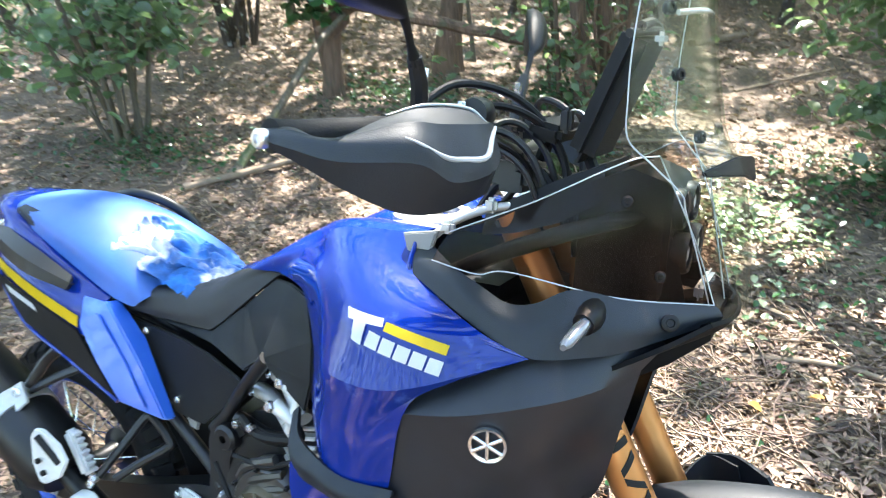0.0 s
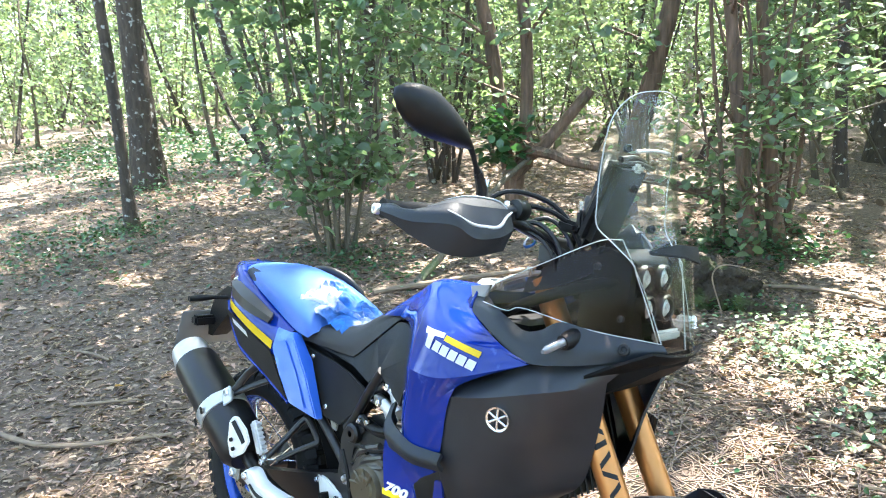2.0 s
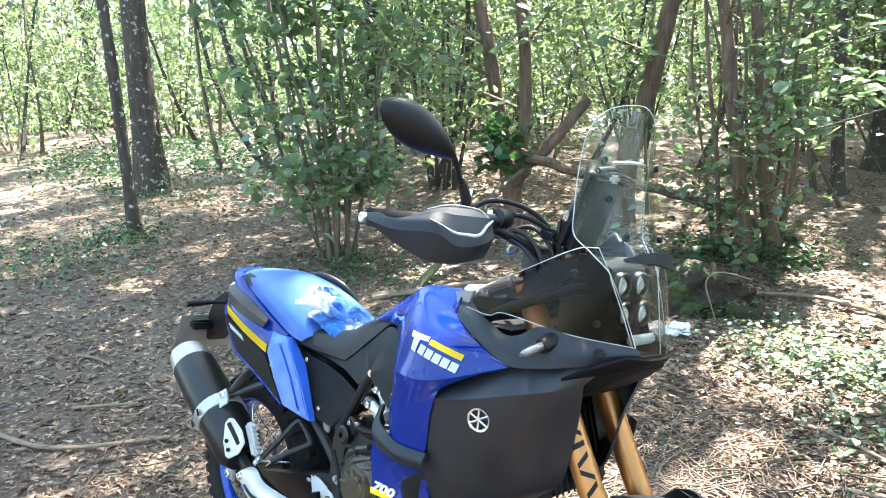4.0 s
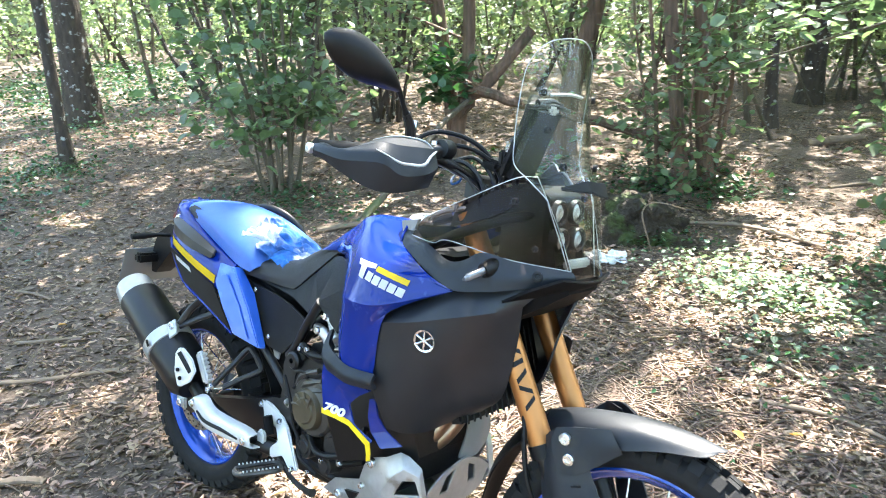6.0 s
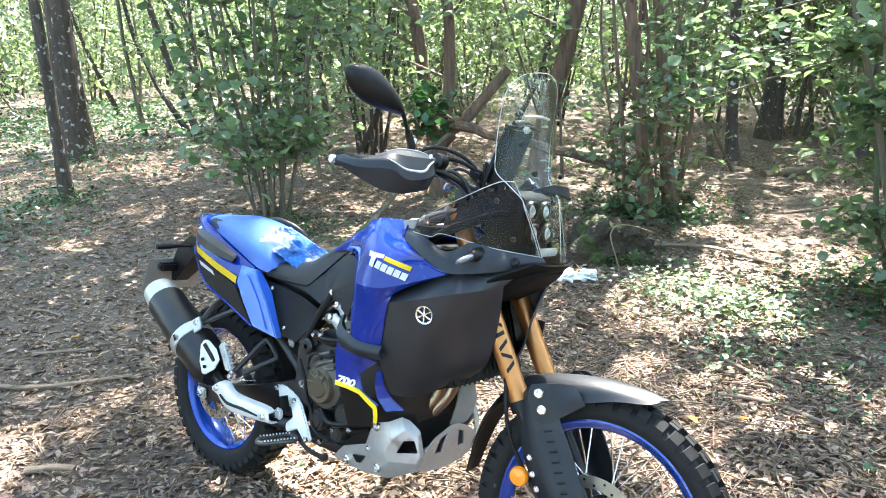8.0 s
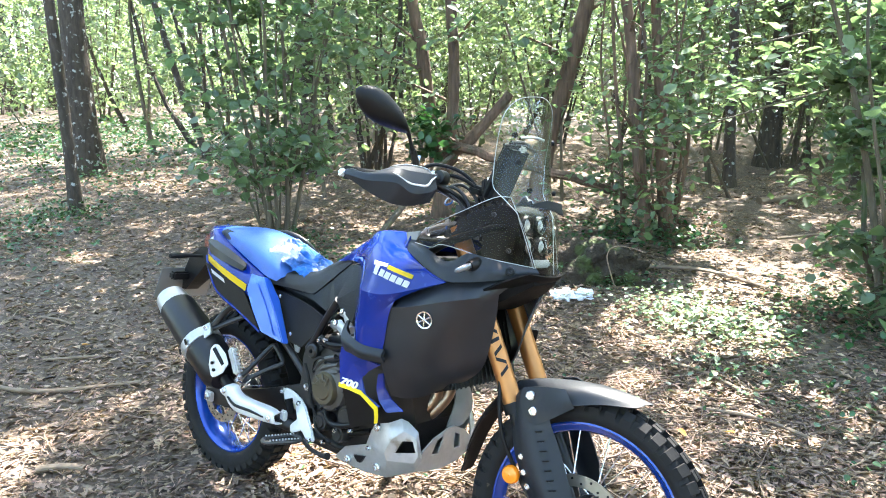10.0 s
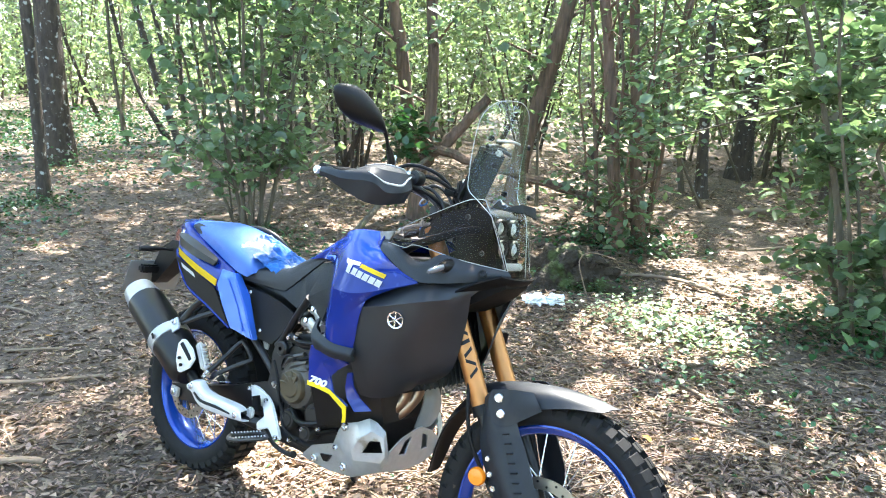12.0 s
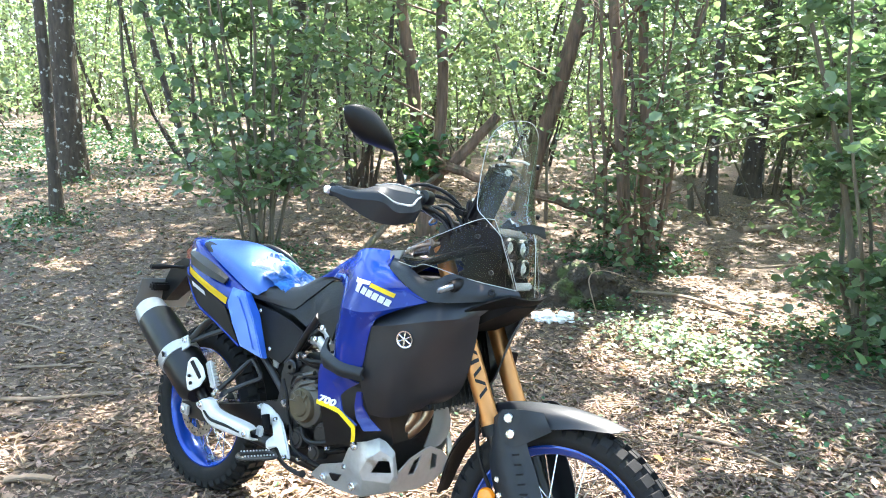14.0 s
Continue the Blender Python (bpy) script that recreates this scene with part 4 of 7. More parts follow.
    part("dash_cover", loft([[(x, -0.045 - w, z), (x, -0.045 + w, z), (x, -0.045 + w * 0.8, z + h), (x, -0.045 - w * 0.8, z + h)] for x, w, z, h in ((1.10, 0.075, 1.085, 0.035), (1.16, 0.095, 1.10, 0.05), (1.22, 0.090, 1.12, 0.06), (1.27, 0.070, 1.15, 0.05))]), BLACK, bike, "black dash cover under the display", None, 30)
    for y0, zt, r in ((-0.15, 1.205, 0.004), (-0.13, 1.225, 0.0055), (-0.11, 1.19, 0.004), (-0.09, 1.235, 0.005)):
        part("cable", tube([(1.085, y0 - 0.05, 1.225), (1.125, y0, zt + 0.012), (1.165, y0 + 0.02, zt - 0.02), (1.19, y0 + 0.03, zt - 0.08)], r, 7, 18), SATIN, bike, "thin black cable")
    # seat, tail
    part("rider_seat", sheet([
        [(0.313, -0.123, 0.833), (0.430, -0.121, 0.831), (0.520, -0.117, 0.827), (0.552, -0.115, 0.834), (0.625, -0.107, 0.893), (0.694, -0.097, 0.950), (0.722, -0.104, 0.962)],
        [(0.313, -0.125, 0.852), (0.430, -0.121, 0.852), (0.515, -0.112, 0.862), (0.550, -0.106, 0.878), (0.608, -0.096, 0.920), (0.668, -0.090, 0.953), (0.704, -0.098, 0.962)],
        [(0.313, -0.112, 0.872), (0.430, -0.098, 0.881), (0.500, -0.086, 0.893), (0.535, -0.082, 0.906), (0.588, -0.078, 0.936), (0.640, -0.082, 0.955), (0.690, -0.090, 0.962)],
        [(0.313, 0.0, 0.880), (0.430, 0.0, 0.888), (0.480, 0.0, 0.893), (0.500, 0.0, 0.899), (0.530, 0.0, 0.905), (0.560, 0.0, 0.912), (0.590, 0.0, 0.918)]], 34, 16, 0.006, True), SEATBLK, bike, "black textured rider's seat", None, 40)
    part("seat_base", loft([[(x, -w, z0), (x, w, z0), (x, w * 0.9, z1), (x, -w * 0.9, z1)] for x, w, z0, z1 in ((0.25, 0.09, 0.74, 0.84), (0.45, 0.10, 0.72, 0.82), (0.60, 0.092, 0.72, 0.84), (0.72, 0.10, 0.74, 0.93), (0.84, 0.16, 0.76, 0.94))]), BLACK, bike, "dark seat base")
    pil = part("pillion_seat", sheet([
        [(-0.03, -0.105, 0.965), (0.06, -0.128, 0.945), (0.18, -0.142, 0.905), (0.30, -0.150, 0.862), (0.345, -0.150, 0.852), (0.362, -0.146, 0.848)],
        [(-0.055, -0.100, 0.995), (0.06, -0.120, 0.985), (0.18, -0.135, 0.960), (0.29, -0.138, 0.922), (0.355, -0.138, 0.896), (0.385, -0.132, 0.866)],
        [(-0.07, -0.055, 1.008), (0.06, -0.065, 1.012), (0.18, -0.07, 0.990), (0.29, -0.07, 0.956), (0.360, -0.07, 0.922), (0.395, -0.07, 0.880)],
        [(-0.075, 0, 1.010), (0.06, 0, 1.016), (0.18, 0, 0.994), (0.29, 0, 0.960), (0.360, 0, 0.925), (0.396, 0, 0.882)]], 26, 16, 0.006, True), BLUE_SEAT, bike, "blue vinyl pillion seat in dappled sun", None, 50)
    part("seat_back", sheet([
        [(-0.060, -0.096, 0.968), (0.02, -0.118, 0.956), (0.104, -0.131, 0.930)],
        [(-0.050, -0.104, 0.990), (0.02, -0.119, 0.978), (0.090, -0.129, 0.958)],
        [(-0.028, -0.098, 1.002), (0.02, -0.106, 0.998), (0.072, -0.110, 0.988)]], 10, 10, 0.004), GREYBLACK, pil, "grey rear side panel of the pillion seat")
    tail = part("tail_cover", sheet([
        [(-0.150, -0.085, 0.885), (-0.05, -0.160, 0.868), (0.08, -0.182, 0.826), (0.20, -0.186, 0.787), (0.29, -0.188, 0.78)],
        [(-0.165, -0.085, 0.940), (-0.05, -0.158, 0.905), (0.08, -0.182, 0.868), (0.20, -0.186, 0.840), (0.30, -0.182, 0.835)],
        [(-0.170, -0.075, 0.985), (-0.06, -0.130, 0.955), (0.08, -0.150, 0.918), (0.20, -0.158, 0.880), (0.30, -0.152, 0.856)],
        [(-0.165, -0.060, 1.003), (-0.10, -0.100, 0.990), (0.05, -0.125, 0.945), (0.19, -0.138, 0.897), (0.30, -0.138, 0.860)],
        [(-0.165, 0.0, 1.008), (-0.11, 0.0, 1.005), (-0.02, -0.03, 0.985), (0.12, -0.05, 0.93), (0.34, -0.07, 0.88)]], 28, 22, 0.005, True), BLUE, bike, "glossy blue tail cover", None, 34)
    black = part("tail_panel", shell(
        [(-0.026, -0.184, 0.871), (0.110, -0.189, 0.832), (0.243, -0.189, 0.792), (0.352, -0.192, 0.668), (0.202, -0.187, 0.722), (0.058, -0.180, 0.769), (-0.022, -0.171, 0.846)],
        [(0, 1, 5, 6), (1, 2, 4, 5), (2, 3, 4)], 0.004, 0.002), BLACK, tail, "black lower tail panel")
    decal(tail, ((-0.045, 0.899), (0.249, 0.820), (0.244, 0.794), (-0.036, 0.873)), YELLOW, "yellow stripe along the tail", 16)
    decal(black, ((0.018, 0.849), (0.112, 0.822), (0.122, 0.806), (0.028, 0.832)), WHITE, "white plain bar")
    part("tail_edge", tube([(-0.060, -0.160, 0.890), (-0.026, -0.171, 0.846), (0.058, -0.181, 0.766), (0.202, -0.188, 0.718), (0.352, -0.193, 0.664)], 0.0055, 8, 30), BLUE, tail)
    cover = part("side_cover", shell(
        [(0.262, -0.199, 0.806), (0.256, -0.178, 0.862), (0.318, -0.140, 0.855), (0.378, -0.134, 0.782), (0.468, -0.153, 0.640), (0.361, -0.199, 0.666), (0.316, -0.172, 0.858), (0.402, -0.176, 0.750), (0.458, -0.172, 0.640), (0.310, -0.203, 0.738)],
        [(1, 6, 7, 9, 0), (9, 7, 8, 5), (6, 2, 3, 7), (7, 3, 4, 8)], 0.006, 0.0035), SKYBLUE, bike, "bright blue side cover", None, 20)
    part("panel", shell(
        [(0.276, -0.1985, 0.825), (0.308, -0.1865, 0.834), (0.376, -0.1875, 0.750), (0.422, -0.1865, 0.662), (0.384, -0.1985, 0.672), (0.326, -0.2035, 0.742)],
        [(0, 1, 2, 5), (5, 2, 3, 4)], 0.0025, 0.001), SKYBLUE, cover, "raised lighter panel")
    # black panels below the seat: an upper wing up to the tank and a flat lower panel, with a dark gap between
    part("side_wing", shell(
        [(0.330, -0.119, 0.828), (0.470, -0.115, 0.822), (0.545, -0.113, 0.824), (0.625, -0.104, 0.888), (0.694, -0.094, 0.946), (0.760, -0.135, 0.958), (0.836, -0.186, 0.963), (0.862, -0.208, 0.898), (0.866, -0.220, 0.836), (0.848, -0.216, 0.780), (0.735, -0.190, 0.836), (0.664, -0.160, 0.786), (0.560, -0.132, 0.806), (0.480, -0.124, 0.815)],
        [(0, 1, 13), (1, 2, 12, 13), (2, 3, 11, 12), (3, 10, 11), (3, 4, 5, 10), (5, 6, 7, 10), (7, 8, 10), (8, 9, 10)], 0.006, 0.004), PANEL, bike, "dark grey panel between seat and tank", None, 30)
    lowp = part("side_panel", shell(
        [(0.330, -0.120, 0.816), (0.480, -0.130, 0.804), (0.560, -0.141, 0.792), (0.660, -0.160, 0.768), (0.335, -0.117, 0.800), (0.480, -0.126, 0.788), (0.565, -0.137, 0.775), (0.648, -0.152, 0.752), (0.622, -0.149, 0.715), (0.590, -0.146, 0.684), (0.524, -0.134, 0.634), (0.448, -0.133, 0.640), (0.400, -0.125, 0.720)],
        [(0, 1, 5, 4), (1, 2, 6, 5), (2, 3, 7, 6), (4, 5, 11, 12), (5, 6, 9, 10, 11), (6, 7, 8, 9)], 0.006, 0.003), PANEL, bike, "matt dark grey side panel", None, 30)
    part("hole", bolt((0.570, -0.140, 0.743), 0.012, 0.002, (0.2, -1, 0), False), BLACK, lowp, "dark round hole")
    part("tag", shell([(0.462, -0.126, 0.634), (0.500, -0.128, 0.628), (0.492, -0.126, 0.606), (0.470, -0.125, 0.610)], [(0, 1, 2, 3)], 0.006, 0.002), PLATE, bike, "pale grey bracket below the panel")
    part("frame_brace", tube([(0.745, -0.192, 0.842), (0.663, -0.168, 0.755), (0.597, -0.148, 0.676), (0.560, -0.142, 0.640)], 0.0125, 10, 14), SATIN, bike, "black diagonal frame tube")
    for a, b, c in (((0.678, -0.140, 0.747), (0.730, -0.160, 0.748), (0.800, -0.200, 0.738)), ((0.729, -0.150, 0.797), (0.770, -0.170, 0.790), (0.832, -0.206, 0.758))):
        lk = part("throttle_link", tube([a, b, c], [0.016, 0.013, 0.015], 12, 8), ALU, bike, "silver cast throttle linkage")
        part("screw", bolt(Vector(a) + Vector((-0.006, -0.010, 0)), 0.009, 0.008, (-0.7, -0.7, 0.1)), STEEL, lk)
    for p in ((0.367, -0.124, 0.793), (0.458, -0.138, 0.671)):
        part("panel_screw", bolt(p, 0.0075, 0.005, (0, -1, 0), False), STEEL, bike)
    # grab rails
    for s in (-1, 1):
        rail = part("grab_rail", sheet([[(x, -s * y, z) for x, y, z in r] for r in (
            [(-0.110, -0.104, 0.962), (-0.030, -0.136, 0.952), (0.092, -0.158, 0.930), (0.207, -0.164, 0.892)],
            [(-0.105, -0.130, 0.946), (-0.030, -0.164, 0.938), (0.094, -0.188, 0.915), (0.220, -0.180, 0.882)],
            [(-0.080, -0.136, 0.920), (-0.030, -0.166, 0.908), (0.098, -0.192, 0.886), (0.208, -0.182, 0.866)])], 20, 12, 0.010, False, (1,)), SATIN, bike, "black grab rail", None, 24)
        part("rail_bolt", bolt((-0.085, s * 0.122, 0.956), 0.011, 0.006, (-0.3, s * 0.6, 0.8), False), STEEL, rail)
    part("far_rail", tube([(-0.02, 0.125, 0.985), (0.044, 0.140, 0.998), (0.12, 0.165, 0.978), (0.17, 0.190, 0.935), (0.19, 0.195, 0.895)], 0.012, 10, 24), SATIN, bike, "black grab rail beyond the seat")
    # tail light, plate hanger
    part("tail_block", loft([[(x, y, z) for y, z in ((-w, z0), (w, z0), (w, z1), (-w, z1))] for x, w, z0, z1 in ((-0.10, 0.07, 0.86, 0.98), (-0.17, 0.06, 0.86, 0.985), (-0.24, 0.045, 0.86, 0.955), (-0.265, 0.04, 0.88, 0.94))]), REDLENS, bike, "dark tail light")
    hang = part("plate_hanger", loft([[(x - t, -w, z), (x - t, w, z), (x + t, w, z), (x + t, -w, z)] for x, z, w, t in ((-0.20, 0.905, 0.055, 0.06), (-0.27, 0.86, 0.056, 0.07), (-0.33, 0.80, 0.046, 0.06), (-0.385, 0.74, 0.036, 0.035), (-0.415, 0.70, 0.030, 0.015))]), BLACK, bike, "black plate hanger", None, 60)
    part("plate_arm", block(-0.385, -0.03, 0.765, 0.04, 0.17, 0.035, 0.008), BLACK, hang)
    part("number_plate", block(-0.445, -0.01, 0.725, 0.004, 0.26, 0.15, 0.0015, Matrix.Rotation(radians(22), 4, "Y")), PLATE, bike, "grey back of a plain plate")
    for s in (-1, 1):
        part("rear_indicator", tube([(-0.25, s * 0.04, 0.865), (-0.275, s * 0.09, 0.865), (-0.29, s * 0.14, 0.862), (-0.295, s * 0.18, 0.860)], [0.008, 0.007, 0.013, 0.010], 10, 12), BLACK, bike, "black rear indicator")


def build_engine():
    eng = part("engine", loft([[(x, -0.12, z0), (x, -0.17, 0.5 * (z0 + z1)), (x, -0.14, z1), (x, 0.14, z1), (x, 0.17, 0.5 * (z0 + z1)), (x, 0.15, z0)] for x, z0, z1 in ((0.60, 0.40, 0.62), (0.66, 0.33, 0.70), (0.80, 0.31, 0.74), (0.92, 0.33, 0.76), (1.0, 0.40, 0.78), (1.06, 0.50, 0.78))]), ENGINE, bike, "dark cast engine", None, 30)
    def disc(name, x, z, r, y0, y1, m, label="", steps=3):
        prof = [(0.001, y1 - 0.004), (r * 0.55, y1 - 0.004), (r * 0.62, y1), (r * 0.86, y1), (r * 0.93, y1 + 0.006), (r, y0), (0.001, y0)]
        return part(name, spin(prof, (x, 0, z), 36), m, eng, label)
    disc("clutch_housing", 0.742, 0.556, 0.088, -0.16, -0.205, CASTING, "grey cast clutch housing")
    cl = disc("clutch_cover", 0.735, 0.548, 0.058, -0.20, -0.222, BRONZE, "bronze round clutch cover")
    for k in range(7):
        a = 2 * math.pi * k / 7
        part("bolt", bolt((0.740 + 0.079 * math.cos(a), -0.205, 0.555 + 0.079 * math.sin(a)), 0.005, 0.005), SATIN, cl)
    for k in range(4):
        a = radians(35 + 38 * k)
        r0, r1 = 0.018, 0.050
        part("rib", tube([(0.735 + r0 * math.cos(a), -0.2225, 0.548 + r0 * math.sin(a)), (0.735 + 0.5 * (r0 + r1) * math.cos(a + 0.25), -0.2245, 0.548 + 0.5 * (r0 + r1) * math.sin(a + 0.25)), (0.735 + r1 * math.cos(a + 0.4), -0.2225, 0.548 + r1 * math.sin(a + 0.4))], 0.004, 6, 8), BRONZE, cl)
    for k in range(5):
        z = 0.655 + 0.018 * k
        part("cylinder_fin", tube([(0.760, -0.172, z), (0.800, -0.196, z + 0.004), (0.842, -0.190, z + 0.010)], [0.004, 0.006, 0.004], 6, 8, None, 0.6), ALU, eng, "silver cylinder edge")
    for pts in ([(0.64, -0.175, 0.62), (0.69, -0.20, 0.64), (0.74, -0.20, 0.64), (0.79, -0.19, 0.66)], [(0.66, -0.18, 0.45), (0.70, -0.20, 0.40), (0.77, -0.20, 0.375)], [(0.60, -0.185, 0.60), (0.64, -0.195, 0.55), (0.66, -0.195, 0.48), (0.69, -0.19, 0.43)]):
        part("wire", tube(pts, 0.005, 6, 16), RUBBER, eng)
    disc("water_pump", 0.83, 0.475, 0.042, -0.16, -0.20, ENGINE, "round pump cover")
    disc("case_boss", 0.70, 0.425, 0.036, -0.15, -0.19, ENGINE)
    disc("case_boss", 0.79, 0.405, 0.030, -0.15, -0.19, ENGINE)
    for k in range(6):
        z = 0.615 + 0.016 * k
        part("cooling_rib", tube([(0.74 + 0.006 * k, -0.150, z), (0.79, -0.178, z + 0.012), (0.86, -0.170, z + 0.02)], 0.006, 6, 8), ALU if k % 2 else ENGINE, eng)
    for pts in ([(0.66, -0.17, 0.70), (0.72, -0.19, 0.69), (0.80, -0.185, 0.70)], [(0.70, -0.17, 0.46), (0.78, -0.205, 0.44), (0.88, -0.20, 0.47), (0.93, -0.18, 0.55)], [(0.68, -0.15, 0.40), (0.80, -0.16, 0.405), (0.90, -0.15, 0.44)]):
        part("hose", tube(pts, 0.009, 8, 16), BLACK, eng)
    for p in ((0.655, -0.178, 0.690), (0.70, -0.19, 0.700), (0.78, -0.19, 0.415), (0.86, -0.20, 0.44), (0.93, -0.185, 0.40), (0.72, -0.185, 0.36), (0.60, -0.172, 0.52)):
        part("bolt", bolt(p, 0.008, 0.008), STEEL, eng)
    for pts in ([(0.789, -0.200, 0.813), (0.819, -0.202, 0.791), (0.809, -0.206, 0.757), (0.798, -0.205, 0.728)], [(0.778, -0.215, 0.775), (0.808, -0.212, 0.757), (0.824, -0.210, 0.739)]):
        tb = part("tank_bracket", tube(pts, [0.013, 0.010, 0.009, 0.008][: len(pts)], 10, 12), SILVER, eng, "pale cast tank bracket")
        part("bolt", bolt(Vector(pts[0]) + Vector((0, -0.008, 0)), 0.010, 0.008, (-0.2, -1, 0.2)), STEEL, tb)
    for pts in ([(0.664, -0.190, 0.594), (0.697, -0.197, 0.630), (0.758, -0.195, 0.657)], [(0.684, -0.192, 0.585), (0.717, -0.200, 0.612), (0.775, -0.196, 0.634)], [(0.707, -0.196, 0.574), (0.739, -0.202, 0.597), (0.782, -0.197, 0.611)], [(0.750, -0.198, 0.562), (0.766, -0.202, 0.574), (0.790, -0.198, 0.582)]):
        part("casing_rib", tube(pts, [0.007, 0.010, 0.009], 8, 12), CASTING, eng, "pale ribbed engine casing")
    # frame and subframe
    fr = part("frame", prism([(0.562, 0.656), (0.603, 0.672), (0.648, 0.675), (0.662, 0.658), (0.633, 0.632), (0.617, 0.594), (0.610, 0.534), (0.629, 0.460), (0.600, 0.380), (0.570, 0.380), (0.537, 0.476), (0.547, 0.558), (0.548, 0.617)], -0.156, -0.112, 0.008), SATIN, bike, "black steel frame plate")
    part("pivot_boss", spin([(0.008, -0.012), (0.020, -0.012), (0.026, -0.006), (0.026, 0.02), (0.008, 0.02)], (0.609, -0.160, 0.642), 24), SATIN, fr)
    for pts, r in (([(0.570, -0.125, 0.670), (0.657, -0.125, 0.750), (0.753, -0.125, 0.832), (0.84, -0.13, 0.92)], 0.017), ([(0.64, -0.16, 0.69), (0.74, -0.17, 0.68), (0.84, -0.16, 0.72)], 0.014), ([(0.575, -0.146, 0.52), (0.551, -0.141, 0.547), (0.455, -0.130, 0.608), (0.345, -0.120, 0.678)], 0.013), ([(0.60, -0.08, 0.70), (0.45, -0.08, 0.78), (0.10, -0.08, 0.84)], 0.013),
                   ([(0.86, -0.11, 0.345), (0.74, -0.12, 0.335), (0.62, -0.12, 0.35)], 0.013)):
        part("frame_tube", tube(pts, r, 10, 14), SATIN, fr)
        part("frame_tube", tube(flip(pts), r, 10, 14), SATIN, fr)
    part("pivot_bolt", bolt((0.597, -0.160, 0.513), 0.014, 0.010), STEEL, fr)
    br = part("peg_bracket", tube([(0.300, -0.216, 0.494), (0.335, -0.176, 0.556), (0.360, -0.140, 0.606), (0.378, -0.133, 0.604), (0.416, -0.130, 0.562), (0.410, -0.140, 0.548), (0.375, -0.170, 0.524), (0.338, -0.208, 0.494)], 0.009, 8, 44), SATIN, bike, "black passenger footrest bracket")
    part("passenger_peg", block(0.258, -0.224, 0.540, 0.030, 0.022, 0.100, 0.006, Matrix.Rotation(radians(-30), 4, "Y")), SILVER, br, "folded silver passenger footrest")
    for k in range(7):
        part("peg_tooth", block(0.298 - 0.0066 * k, -0.226, 0.512 + 0.0115 * k, 0.010, 0.020, 0.007, 0.002), SILVER, br)
    for pts in ([(0.078, -0.205, 0.632), (0.108, -0.178, 0.690), (0.160, -0.160, 0.735)], [(0.082, -0.203, 0.626), (0.150, -0.172, 0.665), (0.245, -0.150, 0.708)]):
        part("muffler_stay", tube(pts, 0.012, 8, 14, None, 0.6), SATIN, bike, "black muffler stay")
    for p in ((0.296, -0.224, 0.492), (0.285, -0.224, 0.476)):
        part("bolt", bolt(p, 0.010, 0.008), STEEL, br)
    # swingarm
    for s in (-1, 1):
        part("swingarm", loft([[(x, s * (0.118 - w), z - h), (x, s * (0.118 + w), z - h), (x, s * (0.118 + w), z + h), (x, s * (0.118 - w), z + h)] for x, z, h, w in ((-0.045, 0.333, 0.022, 0.012), (0.02, 0.338, 0.034, 0.014), (0.16, 0.362, 0.034, 0.016), (0.34, 0.395, 0.048, 0.018), (0.50, 0.435, 0.062, 0.022), (0.60, 0.46, 0.055, 0.022))]), SATIN, bike, "black swingarm", None, 30)
    ad = part("axle_adjuster", block(-0.005, -0.140, 0.333, 0.055, 0.012, 0.042, 0.005), ALU, bike, "silver axle adjuster")
    part("axle_nut", bolt((-0.005, -0.146, 0.333), 0.014, 0.010), STEEL, ad)
    part("shock", tube([(0.50, 0, 0.40), (0.53, 0, 0.62)], 0.035, 14), SATIN, bike)
    part("inner_fender", sheet([
        [(0.02, -0.06, 0.72), (0.14, -0.07, 0.70), (0.28, -0.08, 0.64), (0.38, -0.08, 0.52), (0.42, -0.08, 0.42)],
        [(0.0, 0.0, 0.74), (0.15, 0.0, 0.725), (0.30, 0.0, 0.66), (0.40, 0.0, 0.53), (0.43, 0.0, 0.42)],
        [(0.02, 0.06, 0.72), (0.14, 0.07, 0.70), (0.28, 0.08, 0.64), (0.38, 0.08, 0.52), (0.42, 0.08, 0.42)]], 16, 8, 0.004), BLACK, bike, "black inner rear fender")
    part("under_tail", sheet([
        [(-0.20, -0.06, 0.85), (0.0, -0.12, 0.80), (0.25, -0.12, 0.72), (0.45, -0.11, 0.66)],
        [(-0.20, 0.0, 0.84), (0.0, 0.0, 0.78), (0.25, 0.0, 0.72), (0.45, 0.0, 0.66)],
        [(-0.20, 0.06, 0.85), (0.0, 0.12, 0.80), (0.25, 0.12, 0.72), (0.45, 0.11, 0.66)]], 14, 8, 0.006), BLACK, bike, "black underside of the tail")
    # exhaust
    a, b = Vector((-0.208, -0.205, 0.688)), Vector((0.190, -0.205, 0.452))
    d = (b - a).normalized()
    muf = part("muffler", tube([a + d * 0.03, a + d * 0.05, a + d * 0.26, a + d * 0.42, b - d * 0.01], [0.063, 0.070, 0.076, 0.074, 0.054], 28, 0, None, 1.08), SATIN, bike, "black upswept muffler")
    part("muffler_cap", tube([a - d * 0.03, a - d * 0.02, a + d * 0.045], [0.044, 0.058, 0.068], 28, 0, None, 1.08), ALU, muf, "silver muffler end cap")
    part("outlet", tube([a - d * 0.05, a], 0.024, 18), BLACK, muf)
    c = a + d * 0.268
    part("clamp_band", tube([c - d * 0.022, c - d * 0.020, c + d * 0.020, c + d * 0.022], [0.075, 0.0795, 0.0795, 0.075], 28, 0, None, 1.08), ALU, muf, "silver clamp band")
    for k in (-1, 1):
        part("band_slot", block(c.x - 0.015 * k, c.y - 0.0862, c.z - 0.022 * k, 0.012, 0.002, 0.022, 0.0006, Matrix.Rotation(radians(-30), 4, "Y")), BLACK, muf)
